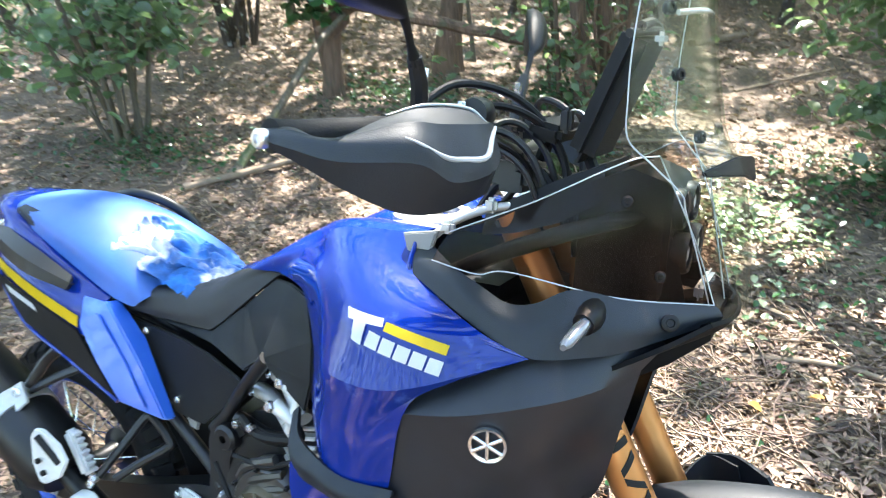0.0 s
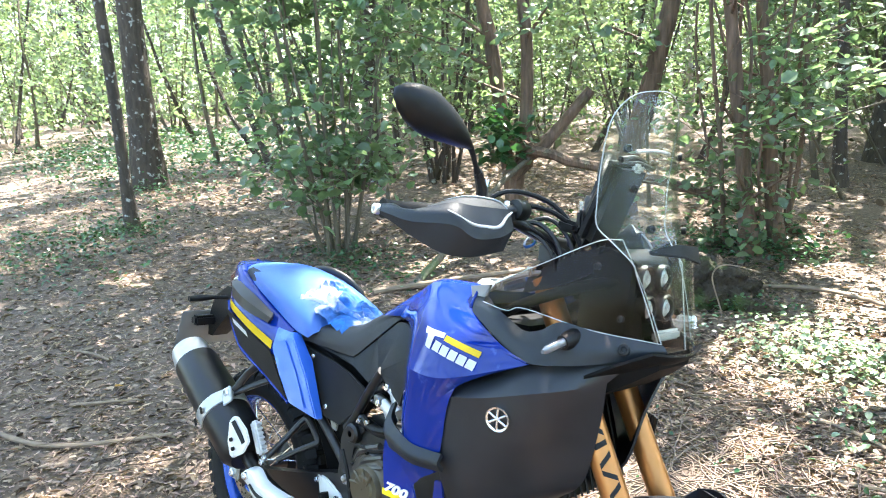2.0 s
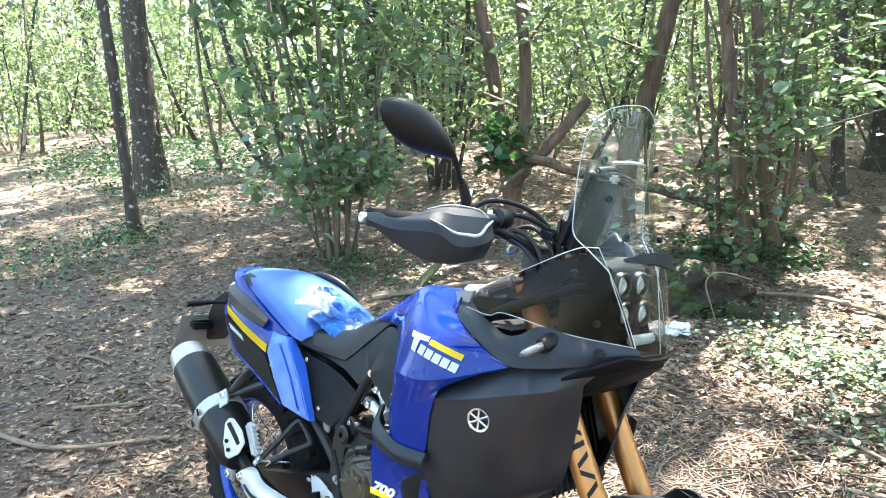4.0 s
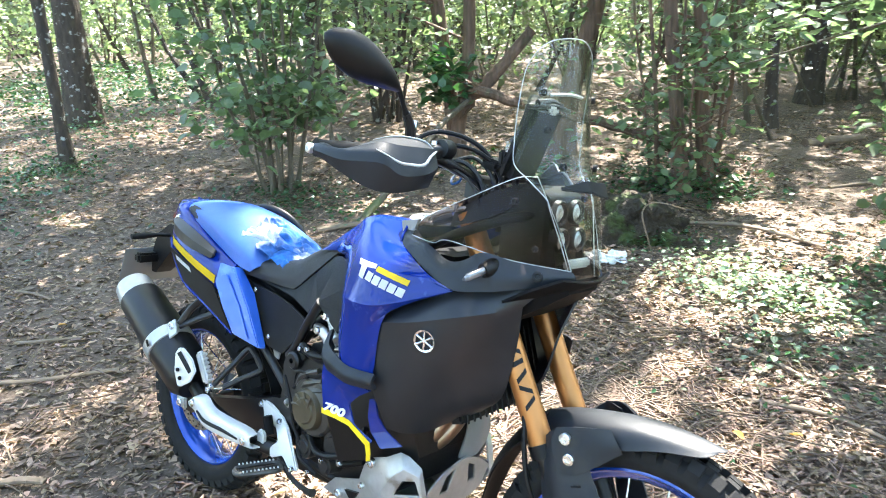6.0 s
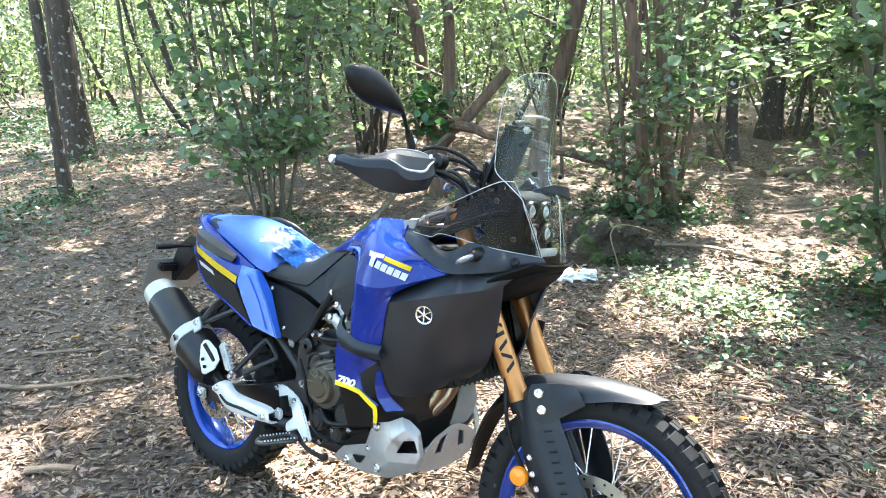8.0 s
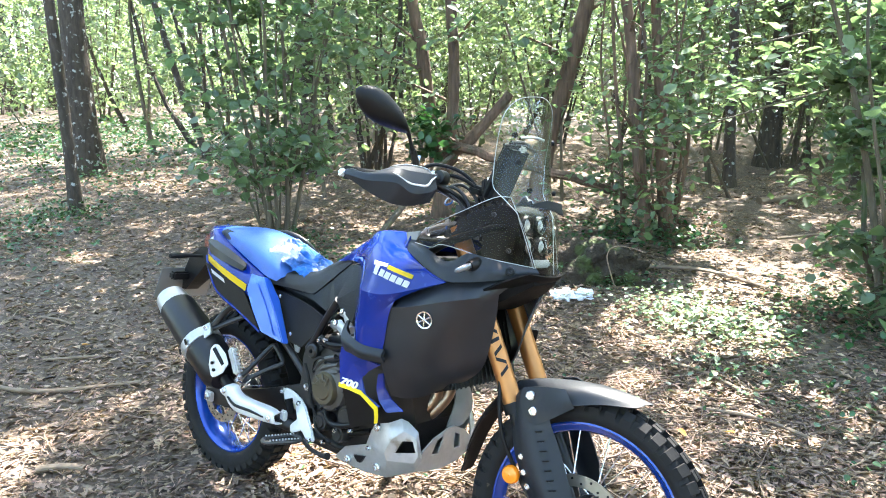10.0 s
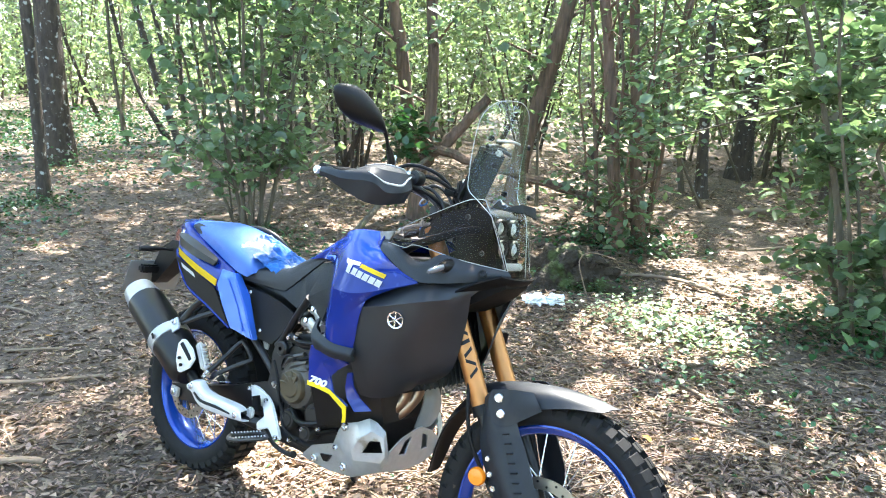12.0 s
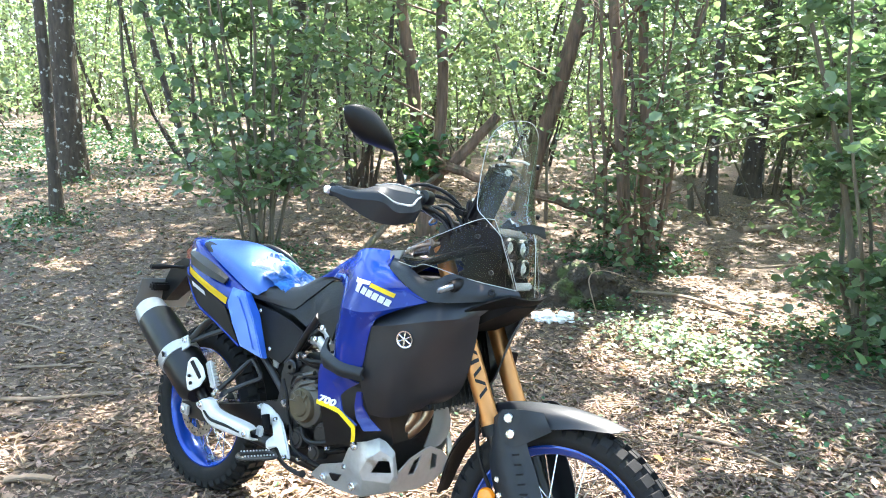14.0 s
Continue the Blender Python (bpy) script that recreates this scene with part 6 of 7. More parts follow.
def near_trees():
    make_tree([(at(-4.83, 1.61, -0.05), (-5.0, 1.5, 11), 0.066, 0.04)], "slim dark upright tree trunk with lichen beside a thicker one", 0, limbs=3, low=0.6)
    make_tree([(at(-6.73, 2.63, -0.05), (-6.7, 2.9, 14), 0.195, 0.13)], "thick grey tree trunk spotted with pale lichen", 400, limbs=5, low=0.5, fine=False)
    # hazel clump behind the bike's tail
    hs = []
    for k in range(13):
        a = 2.4 * k
        r = 0.03 + 0.010 * k
        b = Vector(at(-2.77 + r * math.cos(a), 2.42 + r * math.sin(a), -0.03))
        out = 0.35 + 0.75 * (k % 4) / 3
        hs.append((b, b + Vector((out * math.cos(a) - 0.15, out * math.sin(a), 4.3 + 0.7 * math.sin(3 * a))), 0.011 + 0.006 * (k % 3), 0.006))
    make_tree(hs, "green hazel clump of many thin stems", 3900, 0.104, 0.07, 0.9, BARK_HAZEL, limbs=7, name="hazel", limb_len=0.9, category="shrub", clear=False, wob=0.06)
    make_tree([(at(-6.47, 4.19, -0.05), (-8.6, 3.6, 7), 0.065, 0.03)], "thin pale tree stem leaning over", 500, 0.10, limbs=6, fine=False, low=0.4)
    make_tree([(at(-4.65, 4.52, -0.05), (-4.9, 4.6, 9), 0.15, 0.09)], "thick grey tree trunk among hazel leaves", 900, 0.10, limbs=8, fine=False, low=0.3, limb_len=1.4)
    # twin trunks with leaning ones
    make_tree([(at(-2.14, 4.00, -0.05), [(-2.22, 3.96, 0.99), (-2.27, 3.92, 1.59), (-2.31, 3.88, 2.07), (-2.38, 3.82, 2.59), (-2.6, 3.9, 4.4), (-2.9, 4.2, 7.5)], 0.092, 0.05), (at(-2.08, 3.84, -0.05), [(-2.03, 3.85, 0.79), (-1.98, 3.89, 1.05), (-1.95, 3.93, 1.54), (-1.94, 3.93, 2.06), (-1.97, 3.92, 2.6), (-2.0, 4.1, 4.6), (-2.0, 4.4, 7.5)], 0.082, 0.05)], "red-brown twin-trunked tree with ivy at its foot", 900, 0.09, 0.35, 1.0, BARK_RED, limbs=6, limb_len=1.3, wob=0.07)
    make_tree([(at(-1.60, 4.85, -0.05), [(-1.56, 4.87, 0.78), (-1.48, 4.92, 1.20), (-1.38, 4.98, 1.56), (-1.26, 5.05, 2.12), (-1.14, 5.12, 2.65), (-0.95, 5.35, 4.2), (-0.85, 6.0, 6.5)], 0.128, 0.075)], "red-brown tree trunk leaning steeply", 700, 0.09, 0.4, 1.0, BARK_RED, limbs=6, limb_len=1.3)
    rs = [(at(-0.17, 4.32, -0.03), [(-0.20, 4.30, 0.61), (-0.27, 4.27, 1.33), (-0.33, 4.24, 2.03), (-0.40, 4.22, 2.7), (-0.55, 4.3, 5.2)], 0.080, 0.045), (at(-0.03, 4.49, -0.03), [(-0.10, 4.45, 0.95), (-0.14, 4.44, 1.57), (-0.20, 4.41, 2.4), (-0.3, 4.4, 5.2)], 0.076, 0.042)]
    for k in range(9):
        a = 2 * math.pi * k / 9
        b = Vector(at(-0.27 + 0.24 * math.cos(a), 4.54 + 0.22 * math.sin(a), -0.03))
        rs.append((b, b + Vector((0.45 * math.cos(a), 0.45 * math.sin(a), 4.6)), (0.024, 0.018, 0.015)[k % 3], 0.009))
    make_tree(rs, "clump of brown coppiced stems with leaves", 4300, 0.080, 0.05, 0.95, BARK_RED, limbs=12, limb_len=0.85, wob=0.08, name="coppice")
    make_tree([(at(-0.52, 7.42, -0.05), (-0.75, 7.6, 6.5), 0.085, 0.035)], "slim dark tree beyond the coppice", 900, 0.09, limbs=9, low=0.25, bark=BARK, limb_len=1.3)
    make_tree([(at(-0.75, 9.6, -0.05), (-0.4, 9.9, 9), 0.17, 0.10)], "thick dark tree trunk deep in the wood", 1200, 0.09, limbs=9, low=0.2, limb_len=1.8, fine=True)
    make_tree([(at(0.75, 7.9, -0.05), (1.3, 8.2, 7), 0.07, 0.04)], "slim leaning tree deep in the wood", 1200, 0.09, limbs=9, low=0.15, limb_len=1.5, fine=True)
    make_tree([(at(1.6, 7.0, -0.05), (1.2, 7.2, 7), 0.05, 0.03)], "slim pale tree deep in the wood", 1200, 0.09, limbs=9, low=0.12, limb_len=1.4, fine=True, bark=BARK_PALE)
    # leafy bush beside the path
    bs = []
    for k in range(9):
        a = 2 * math.pi * k / 9
        b = Vector(at(1.98 + 0.16 * math.cos(a), 3.15 + 0.16 * math.sin(a), -0.03))
        bs.append((b, b + Vector((0.55 * math.cos(a) - 0.05, 0.6 * math.sin(a), 2.4 + 0.7 * math.sin(2 * a + 1))), 0.016 + 0.007 * (k % 3), 0.007))
    make_tree(bs, "leafy green hazel bush beside the clearing", 3600, 0.085, 0.08, 0.7, BARK_HAZEL, limbs=8, name="bush", limb_len=0.65, category="shrub", clear=False)
    # low hanging branch between the coppice and the bush
    for base, top, n in (((2.6, 4.6, 1.9), (0.15, 3.65, 1.18), 330), ((2.9, 4.2, 2.3), (0.6, 3.6, 1.75), 360), ((2.7, 5.2, 2.6), (0.3, 4.2, 2.1), 480), ((2.8, 4.9, 2.0), (0.3, 4.5, 1.45), 420), ((2.2, 3.6, 1.9), (0.9, 2.9, 1.5), 260)):
        root = new("branch")
        root.location = base
        pts = [p - Vector(base) for p in stem_line(base, top, 0.04)]
        part("stem", tube(pts, [0.016, 0.010, 0.004], 7, 20), BARK_HAZEL, root)
        t = rng.uniform(0.1, 1.05, n)
        lp = np.array([pts[0].lerp(pts[-1], float(q)) for q in t]) + rng.normal(0, 1, (n, 3)) * np.array([0.16, 0.16, 0.07])
        lp = lp[np.array([in_gap(*(p + np.array(base))) < 0.1 or rng.uniform() < 0.2 for p in lp])]
        n = len(lp)
        cr = new("crown", leaf_mesh("crown", lp, 0.085 * rng.uniform(0.6, 1.3, n), 0.35, LEAF))
        cr.parent = root
        tagged(root, "hanging hazel branch with broad sunlit leaves", "branch")
        part("stem", tube([Vector((0, 0, 0)), Vector((0.5, 0.5, -0.8)), Vector((0.62, 0.62, height(base[0] + 0.62, base[1] + 0.62) - base[2] - 0.03))], [0.016, 0.022, 0.03], 8, 14), BARK_HAZEL, root)


def logs():
    def log(name, pts, r, material, label, n=18, cat="log"):
        p0 = Vector(pts[0])
        bm = bark_tube([Vector(p) - p0 for p in catmull(pts, 8)], r, r * 0.75, 9, n, 0.14)
        ob = part(name, bm, material, None, label)
        ob.location = p0
        tagged(ob, "", cat)
    log("fallen_log", [(-2.02, 3.74, 0.84), (-1.72, 3.98, 1.18), (-1.46, 4.16, 1.53)], 0.075, BARK_RED, "broken brown log leaning against twin trunks")
    log("fallen_log", [(-2.0, 3.70, 1.14), (-1.53, 3.99, 0.95), (-0.86, 4.42, 0.74), (-0.60, 4.54, 0.64), at(0.05, 4.75, 0.10)], 0.060, BARK_RED, "fallen brown trunk lying across the coppice")
    log("dead_branch", [at(-1.66, 2.21, -0.01), (-1.72, 2.75, 0.48), (-1.78, 3.3, 0.80), (-1.82, 3.75, 0.98)], 0.036, BARK_HAZEL, "dead branch propped against the twin trunks", cat="branch")
    log("dead_branch", [at(-1.75, 1.95, 0.02), at(-1.45, 2.45, 0.04), at(-1.15, 3.06, 0.03)], 0.028, DEADWOOD, "dead branch lying on the leaves", cat="branch")
    log("dead_branch", [at(-1.75, -0.45, 0.015), at(-1.30, -0.27, 0.02), at(-1.02, 0.15, 0.015)], 0.014, DEADWOOD, "thin curved stick lying on the leaves", cat="stick")
    log("dead_branch", [at(-0.55, -0.55, 0.02), at(-0.48, -0.47, 0.025), at(-0.42, -0.42, 0.02)], 0.016, DEADWOOD, "short pale stick on the ground", cat="stick")
    log("dead_branch", [at(0.15, 3.55, 0.02), at(0.6, 3.6, 0.05), at(1.09, 3.5, 0.02)], 0.018, DEADWOOD, "long thin stick beyond the stump", cat="stick")
    log("dead_branch", [at(0.11, 6.52, 0.03), at(0.49, 6.95, 0.05)], 0.05, DEADWOOD, "short dead log on the forest floor")
    log("dead_branch", [at(0.75, 4.9, 0.02), at(1.35, 5.6, 0.04)], 0.016, DEADWOOD, "pale stick on the forest floor", cat="stick")
    log("dead_branch", [at(1.30, 1.55, 0.015), at(1.62, 1.60, 0.02), at(1.95, 1.50, 0.015)], 0.012, DEADWOOD, "thin stick among dry leaves", cat="stick")
    log("dead_branch", [at(1.05, 2.00, 0.015), at(1.33, 1.91, 0.02), at(1.60, 1.74, 0.015)], 0.012, DEADWOOD, "thin crooked stick among dry leaves", cat="stick")
    log("dead_branch", [at(-2.31, 0.20, 0.012), at(-2.18, 0.25, 0.018), at(-2.05, 0.28, 0.012)], 0.010, DEADWOOD, "short thin stick on brown leaves", cat="stick")
    log("dead_branch", [at(-1.65, -0.06, 0.012), at(-1.55, 0.05, 0.02), at(-1.47, 0.19, 0.012)], 0.010, DEADWOOD, "short thin stick on brown leaves", cat="stick")
    # mossy stump with spreading roots
    b = Vector(at(-0.02, 3.22, -0.12))
    bm = bmesh.new()
    bmesh.ops.create_icosphere(bm, subdivisions=5, radius=1)
    for v in bm.verts:
        a = math.atan2(v.co.y, v.co.x)
        roots = 0.28 * max(0, math.cos(a * 4 + 0.7)) * max(0, 0.55 - v.co.z)
        q = v.co * 1.0
        v.co = Vector((q.x * (0.30 + roots), q.y * (0.24 + roots), 0.10 + 0.28 * q.z))
        d = 1 + 0.42 * noise.noise(q * 2.3 + Vector((3, 1, 0))) + 0.30 * abs(noise.noise(q * 5)) + 0.14 * noise.noise(q * 15)
        v.co = Vector((v.co.x * d, v.co.y * d, v.co.z * (0.75 + 0.25 * d) + 0.05 * noise.noise(q * 5)))
    st = part("stump", bm, MOSS, None, "low mossy old tree stump", None, 180)
    st.location = b
    tagged(st, "", "stump")
    log("root", [(0.28, 2.94, 0.10), (0.22, 2.91, 0.32), (0.20, 2.90, 0.42), (0.23, 2.92, 0.48), (0.31, 2.95, 0.49), (0.43, 3.01, 0.45)], 0.006, DEADWOOD, "bent bare root arching from the stump", cat="root")
    # crumpled tissues
    for x, y, s in ((0.03, 2.62, 0.066), (0.14, 2.70, 0.056)):
        bm = bmesh.new()
        bmesh.ops.create_icosphere(bm, subdivisions=4, radius=1)
        for v in bm.verts:
            v.co = Vector((v.co.x * 1.15, v.co.y, v.co.z * 0.62)) * s * (1 + 0.65 * noise.noise(v.co * 2.2 + Vector((x * 40, 0, 0))) + 0.2 * noise.noise(v.co * 6))
        t = part("tissue", bm, PAPER, None, "crumpled white paper tissue on the ground", None, 25)
        t.location = at(x, y, 0.03)
        tagged(t, "", "tissue", "tissues on the ground")


def far_wood():
    """Trees and hazels farther off, from eight grown forms."""
    kinds = []
    for k in range(8):
        ns = (1, 6, 5, 7, 1, 6, 7, 5)[k]
        h, r = (9 + rng.uniform(0, 3), 0.05 + 0.015 * k) if ns < 3 else (3.4 + rng.uniform(0, 1.6), 0.020)
        base = Vector((0, -60 - 6 * k, 0))
        base.z = height(base.x, base.y)
        stems = []
        for j in range(ns):
            a = 2 * math.pi * j / ns
            o = Vector((math.cos(a), math.sin(a), 0)) * (0.12 if ns > 1 else 0)
            stems.append((base + o - Vector((0, 0, 0.08)), base + o * (9 if ns > 2 else 2) + Vector((rng.normal(0, 0.4), rng.normal(0, 0.4), h)), r, 0.012))
        kinds.append(make_tree(stems, "woodland tree with thin stem and light green leaves" if ns < 3 else "many-stemmed woodland hazel with light green leaves", 4300 if ns > 2 else 900, 0.082, 0.04 if ns > 2 else 0.14, 1.3, (BARK, BARK_PALE, BARK_HAZEL)[k % 3], LEAF_FAR, False, max(6, 26 // ns), "tree", 0.6, "trees of the wood", 1.5, joined=True))
    spots = []
    tries = 0
    while len(spots) < 190 and tries < 8000:
        tries += 1
        a = radians(rng.uniform(62, 190)) if len(spots) < 155 else radians(rng.uniform(-165, 60))
        d = 8.5 + 34 * rng.uniform(0, 1) ** 1.2
        x, y = 2.0 + d * math.cos(a), -1.5 + d * math.sin(a)
        if any((x - p) ** 2 + (y - q) ** 2 < (1.0 if d < 18 else 1.5) ** 2 for p, q in spots):
            continue
        if -12 < x < -1 and y < 4.3 + 0.12 * (-x) and d < 17:
            continue
        if -3.5 < x < 0.8 and 2 < y < 6.5:
            continue
        if d < 20 and any(((x - SUN_DIR.x / SUN_DIR.z * z - cx) / (rx + 1.0)) ** 2 + ((y - SUN_DIR.y / SUN_DIR.z * z - cy) / (ry + 1.1)) ** 2 < 1 for z in (1.2, 2.4, 3.6, 4.8, 6.0, 7.5) for cx, cy, rx, ry in LIT[:5]):
            continue
        if radians(135) < a < radians(175) and d > 14 and rng.uniform() < 0.55:
            continue
        spots.append((x, y))
    for i, (x, y) in enumerate(spots):
        src = kinds[i % 8]
        s = rng.uniform(0.85, 1.25)
        m = Matrix.Translation(at(x, y)) @ Matrix.Rotation(rng.uniform(0, 6.28), 4, "Z") @ Matrix.Diagonal((s, s, s, 1))
        if i < 8:
            kinds[i].matrix_basis = m
        else:
            copy_thing(src, m).matrix_basis = m


def saplings():
    """Thin poles standing all through the wood."""
    kinds = []
    for k in range(4):
        base = Vector((8, -60 - 6 * k, height(8, -60 - 6 * k)))
        kinds.append(make_tree([(base - Vector((0, 0, 0.06)), base + Vector((rng.normal(0, 1.5), rng.normal(0, 1.5), 6.0)), 0.020 + 0.008 * k, 0.010)], "thin dark sapling with few leaves", 260, 0.11, 0.18, 0.8, (BARK_HAZEL, BARK)[k % 2], LEAF_FAR, False, 9, "sapling", 0.6, "saplings of the wood", 1.0, joined=True, wob=0.20))
    done = 0
    while done < 150:
        a, d = radians(rng.uniform(66, 186)), 7.5 + 20 * rng.uniform(0, 1) ** 1.1
        x, y = 2.0 + d * math.cos(a), -1.5 + d * math.sin(a)
        if (-12 < x < -1 and y < 3.0 + 0.1 * (-x) and d < 15) or (0.3 < x < 2.6 and y < 6.5) or (0.0 < x < 2.0 and y < 9.0):
            continue
        m = Matrix.Translation(at(x, y)) @ Matrix.Rotation(rng.uniform(0, 6.28), 4, "Z")
        if done < 4:
            kinds[done].matrix_basis = m
        else:
            copy_thing(kinds[done % 4], m)
        done += 1


def canopy():
    """Unseen tall-tree leaves added overhead to shade the ground, with gaps for sun spots."""
    slope = np.array([SUN_DIR.x / SUN_DIR.z, SUN_DIR.y / SUN_DIR.z])
    n = 88000
    g = np.stack([rng.uniform(-11, 9, n), rng.uniform(-10, 14, n)], -1)
    z = rng.uniform(11.0, 15.0, n)
    p = np.column_stack([g + z[:, None] * slope, z])
    # more unseen leaves, added to darken the ground behind and right of the bike
    m = 8500
    z = rng.uniform(11.0, 15.0, m)
    g2 = rng.normal((-2.5, -1.1), (1.5, 1.1), (m, 2))
    p = np.concatenate([p, np.column_stack([g2 + z[:, None] * slope, z])])
    g = np.concatenate([g, g2])
    lit = np.max([1 - ((g[:, 0] - cx) / rx) ** 2 - ((g[:, 1] - cy) / ry) ** 2 for cx, cy, rx, ry in LIT], axis=0)
    v = np.array([noise.noise((a * 0.55, b * 0.55, 2.0)) + 0.7 * noise.noise((a * 1.9, b * 1.9, 7.0)) for a, b in g])
    near = (g[:, 0] > -7.5) & (g[:, 0] < 3.4) & (g[:, 1] > -4) & (g[:, 1] < 4.0)
    keep = (v < np.where(near, np.where((g[:, 0] < -2.2) & (g[:, 1] > 0.2), 0.32, 0.60), np.where(g[:, 1] > 2.2, np.where(g[:, 0] > -1.8, 0.42, 0.0), 0.35))) & ((lit <= 0) | (rng.uniform(0, 1, n + m) > 0.95))
    p = p[keep]
    tagged(new("unseen_shade_leaves", leaf_mesh("unseen_shade_leaves", p, 0.15 * rng.uniform(0.6, 1.3, len(p)), 0.5, LEAF_FAR, False)), "unseen leaf cover added overhead to break up the sun", "leaves", "", "stuff")




def floor_cover():
    n = 120000
    d = rng.uniform(0, 1, n) ** 1.3 * 11
    a = rng.uniform(0, 2 * math.pi, n)
    p = np.stack([0.9 + d * np.cos(a), 1.0 + d * np.sin(a)], -1)
    z = np.array([height(x, y) for x, y in p]) + rng.uniform(0.0, 0.014, n)
    tagged(new("leaf_litter", leaf_mesh("leaf_litter", np.column_stack([p, z]), 0.028 * rng.uniform(0.35, 1.6, n), 0.18, LITTER, True, 0.35, 0.62, 0.17)), "dry brown fallen leaves covering the ground", "fallen leaves", "", "stuff")
    n = 150000
    d = rng.uniform(0, 1, n) ** 1.5 * 8
    a = rng.uniform(0, 2 * math.pi, n)
    p = np.stack([0.9 + d * np.cos(a), 1.0 + d * np.sin(a)], -1)
    z = np.array([height(x, y) for x, y in p]) + rng.uniform(0.002, 0.018, n)
    tagged(new("leaf_crumbs", leaf_mesh("leaf_crumbs", np.column_stack([p, z]), 0.044 * rng.uniform(0.3, 1.6, n), 0.16, LITTER, False, 0.2, 0.26, 0.12)), "broken dry leaf bits and straw on the ground", "fallen leaves", "", "stuff")
    bm = bmesh.new()
    for k in range(4600):
        dd = rng.uniform(0, 1) ** 1.3 * 8
        aa = rng.uniform(0, 6.283)
        x, y, b, ln = 0.9 + dd * math.cos(aa), 1.2 + dd * math.sin(aa), rng.uniform(0, 6.283), rng.uniform(0.04, 0.30)
        q = [Vector(at(x + u * ln * math.cos(b), y + u * ln * math.sin(b), 0.018 + rng.uniform(0, 0.015))) for u in (-0.5, 0, 0.5)]
        q[1] += Vector((rng.normal(0, 0.04), rng.normal(0, 0.04), 0.01)) * ln * 2
        tube(q, [0.0035, 0.0028, 0.0015], 4, 0, bm)
    tagged(part("twigs", bm, TWIG, None, "thin dry twigs strewn over fallen leaves"), "", "twigs", "", "stuff")
    pl, sz = [], []
    for cx, cy, rx, ry, m, s in ((1.5, 1.9, 0.5, 0.4, 45, 0.05), (-4.6, 0.7, 1.2, 0.7, 380, 0.07), (-4.8, 1.5, 0.5, 0.4, 320, 0.06), (-2.4, 2.3, 0.7, 0.4, 260, 0.06), (-1.6, 4.0, 0.7, 0.4, 300, 0.07), (0.1, 3.15, 0.4, 0.2, 260, 0.05), (-0.2, 4.4, 0.6, 0.4, 500, 0.075), (1.95, 3.0, 0.6, 0.5, 300, 0.075), (-6.6, 2.4, 2.0, 0.9, 330, 0.08), (-7.5, 4.5, 2.5, 1.2, 600, 0.09), (-9.5, 3.2, 3.0, 1.2, 900, 0.10), (-11, 5.5, 3.0, 1.5, 900, 0.11), (-6.2, 4.6, 0.8, 0.5, 300, 0.08), (0.4, 1.0, 1.5, 0.6, 60, 0.04), (2.2, 2.0, 0.6, 0.6, 80, 0.05)):
        m, s = int(m * 2.2), s * 0.62
        q = rng.normal(0, 0.55, (m, 2)) * (rx, ry) + (cx, cy)
        zz = np.array([height(x, y) for x, y in q]) + rng.beta(1.2, 2.5, m) * (0.14 if s < 0.045 else 0.30)
        pl.append(np.column_stack([q, zz])), sz.append(s * rng.uniform(0.6, 1.2, m))
    tagged(new("ground_ivy", leaf_mesh("ground_ivy", np.concatenate(pl), np.concatenate(sz), 0.4, LEAF_DARK)), "low green ivy and seedlings on the forest floor", "ivy", "", "stuff")
    pl, sz = [], []
    for cx, cy, rx, ry, m in ((0.85, 2.68, 0.42, 0.34, 620), (1.20, 2.52, 0.35, 0.28, 340), (1.5, 3.4, 0.4, 0.25, 150), (1.3, 2.0, 0.5, 0.4, 110)):
        q = rng.normal(0, 0.55, (m, 2)) * (rx, ry) + (cx, cy)
        zz = np.array([height(x, y) for x, y in q]) + 0.02 + rng.beta(1.2, 2.5, m) * 0.15
        pl.append(np.column_stack([q, zz])), sz.append(0.038 * rng.uniform(0.6, 1.2, m))
    tagged(new("seedlings", leaf_mesh("seedlings", np.concatenate(pl), np.concatenate(sz), 0.30, LEAF_SUNLIT)), "low green seedlings on the forest floor, sunlight lightening their colour", "seedlings", "", "stuff")
    for x, y in ((1.40, 1.27), (1.56, 1.38), (0.2, 1.9), (-1.64, 0.17)):
        yl = new("fallen_leaf", leaf_mesh("fallen_leaf", np.array([(0.0, 0.0, 0.0)]), [0.052], 0.25, YELLOW_LEAF))
        yl.location = at(x, y, 0.035)
        tagged(yl, "yellow fallen leaf lying on brown litter", "leaf")
    # leaves on the twin trunk's foot
    m = 160
    q = np.array([-2.02, 3.66, 1.16]) + rng.normal(0, 1, (m, 3)) * (0.13, 0.10, 0.11)
    iv = tagged(new("ivy", leaf_mesh("ivy", q - np.array([-2.02, 3.66, 1.16]), 0.11 * rng.uniform(0.6, 1.2, m), 0.5, LEAF_DARK)), "dark green ivy tuft clinging to the twin trunks", "ivy")
    iv.location = (-2.02, 3.66, 1.16)
    # undergrowth far off
    n = 54000
    a, d = np.radians(rng.uniform(60, 200, n)), 13 + 30 * rng.uniform(0, 1, n) ** 0.8
    x, y = 2 + d * np.cos(a), -1.5 + d * np.sin(a)
    z = np.array([height(u, v) for u, v in zip(x, y)]) + rng.beta(1.0, 1.8, n) * (1.6 + 0.17 * d)
    # the far edge of the wood
    k2 = 30000
    a2, d2 = np.radians(rng.uniform(70, 190, k2)), rng.uniform(42, 60, k2)
    x2, y2 = 2 + d2 * np.cos(a2), -1.5 + d2 * np.sin(a2)
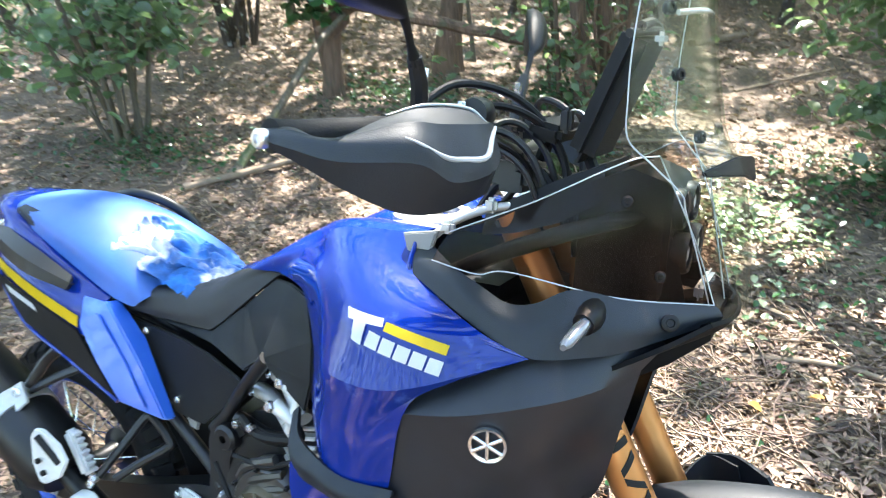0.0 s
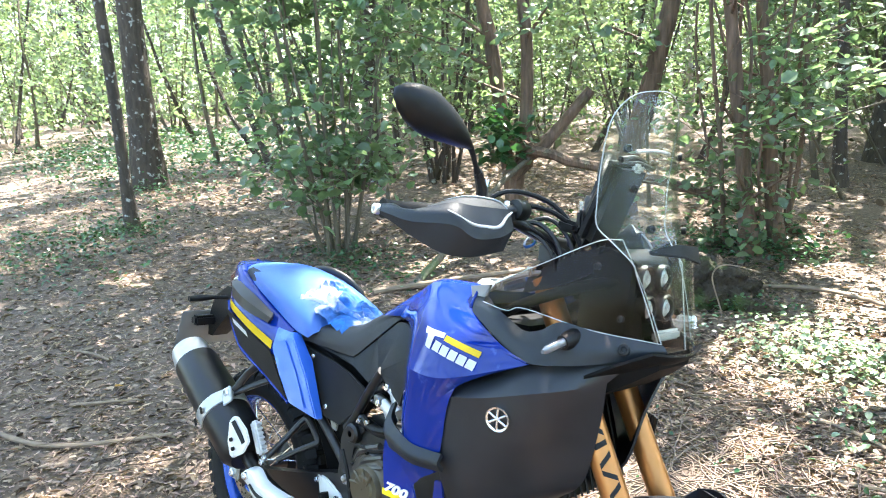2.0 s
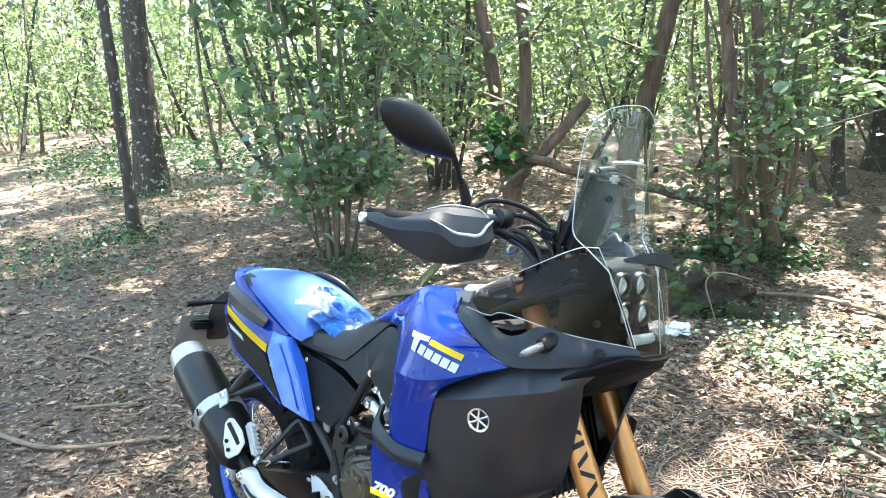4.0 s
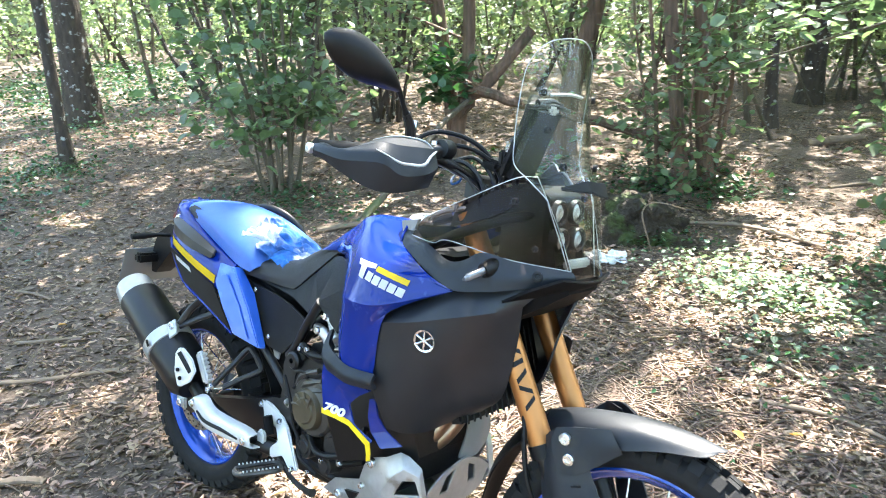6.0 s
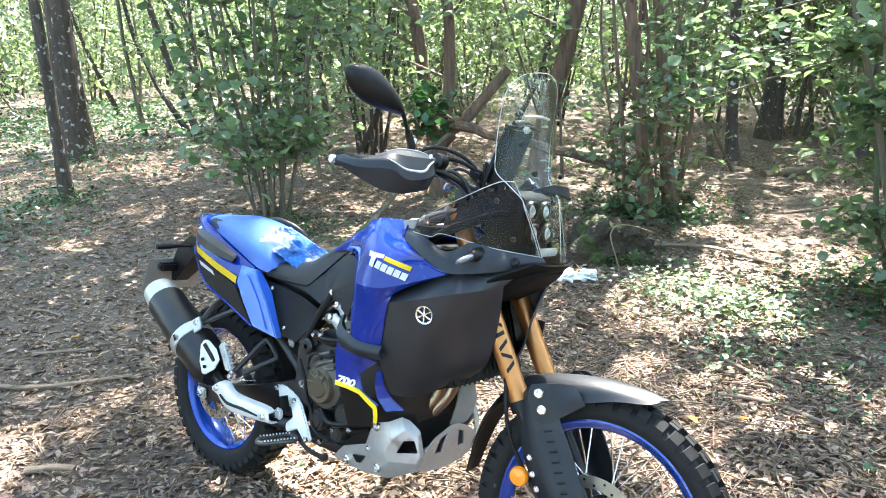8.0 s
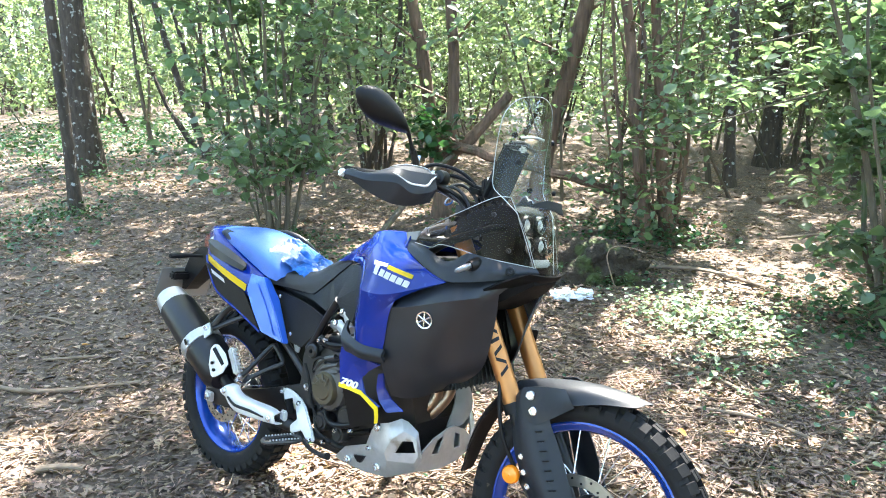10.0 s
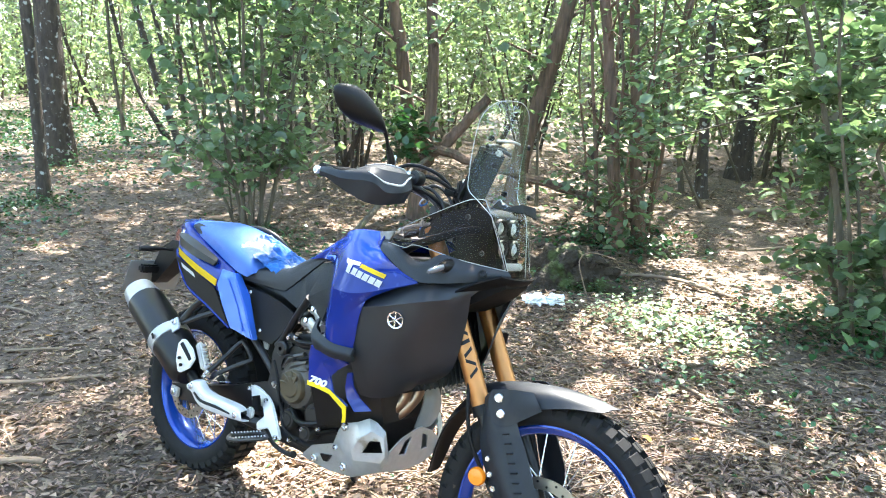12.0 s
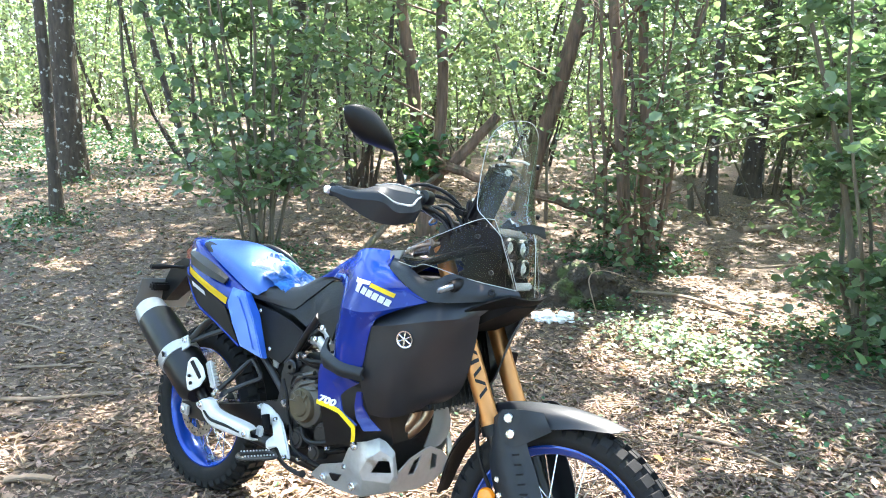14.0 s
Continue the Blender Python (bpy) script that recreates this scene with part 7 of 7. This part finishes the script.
    z2 = np.array([height(u, v) for u, v in zip(x2, y2)]) + rng.beta(1.0, 1.2, k2) * 15
    tagged(new("distant_foliage", leaf_mesh("distant_foliage", np.column_stack([x2, y2, z2]), 0.62 * rng.uniform(0.6, 1.3, k2), 0.8, LEAF_FAR, False)), "pale green foliage of the distant wood", "foliage", "", "stuff")
    bm = bmesh.new()
    for k in range(130):
        a1, d1 = radians(rng.uniform(70, 190)), rng.uniform(24, 46)
        x1, y1, r1 = 2 + d1 * math.cos(a1), -1.5 + d1 * math.sin(a1), rng.uniform(0.06, 0.17)
        b1 = Vector(at(x1, y1, -0.1))
        tube([b1, b1 + Vector((rng.normal(0, 0.15), rng.normal(0, 0.15), 4)), b1 + Vector((rng.normal(0, 0.5), rng.normal(0, 0.5), 12))], [r1, r1 * 0.85, r1 * 0.6], 7, 6, bm)
    tagged(part("distant_trunks", bm, BARK, None, "grey trunks of the distant wood"), "", "trunks", "", "stuff")
    # unseen leaves behind the camera and over the farther trees, added to dim skylight
    k2 = 26000
    a2, d2 = np.radians(rng.uniform(200, 420, k2)), 8 + 18 * rng.uniform(0, 1, k2) ** 0.8
    x2, y2 = 2 + d2 * np.cos(a2), -1.5 + d2 * np.sin(a2)
    z2 = np.array([height(u, v) for u, v in zip(x2, y2)]) + 0.3 + rng.beta(1.0, 1.3, k2) * 8
    tagged(new("unseen_back_leaves", leaf_mesh("unseen_back_leaves", np.column_stack([x2, y2, z2]), 0.30 * rng.uniform(0.6, 1.3, k2), 0.7, LEAF_FAR, False)), "unseen green leaves added behind the camera to darken reflections", "undergrowth", "", "stuff")
    k2 = 17000
    a2, d2 = rng.uniform(0, 2 * np.pi, k2), np.sqrt(rng.uniform(12**2, 42**2, k2))
    tagged(new("unseen_top_leaves", leaf_mesh("unseen_top_leaves", np.column_stack([d2 * np.cos(a2), 5 + d2 * np.sin(a2), rng.uniform(13, 18, k2)]), 0.55 * rng.uniform(0.6, 1.3, k2), 0.5, LEAF_FAR, False)), "unseen leaf cover added to shade the farther trees", "leaves", "", "stuff")
    tagged(new("undergrowth", leaf_mesh("undergrowth", np.column_stack([x, y, z]), (0.07 + 0.004 * d) * rng.uniform(0.6, 1.3, n), 0.7, LEAF_FAR, False)), "light green undergrowth between the trees", "undergrowth", "", "stuff")


near_trees()
logs()
far_wood()
saplings()
canopy()
floor_cover()
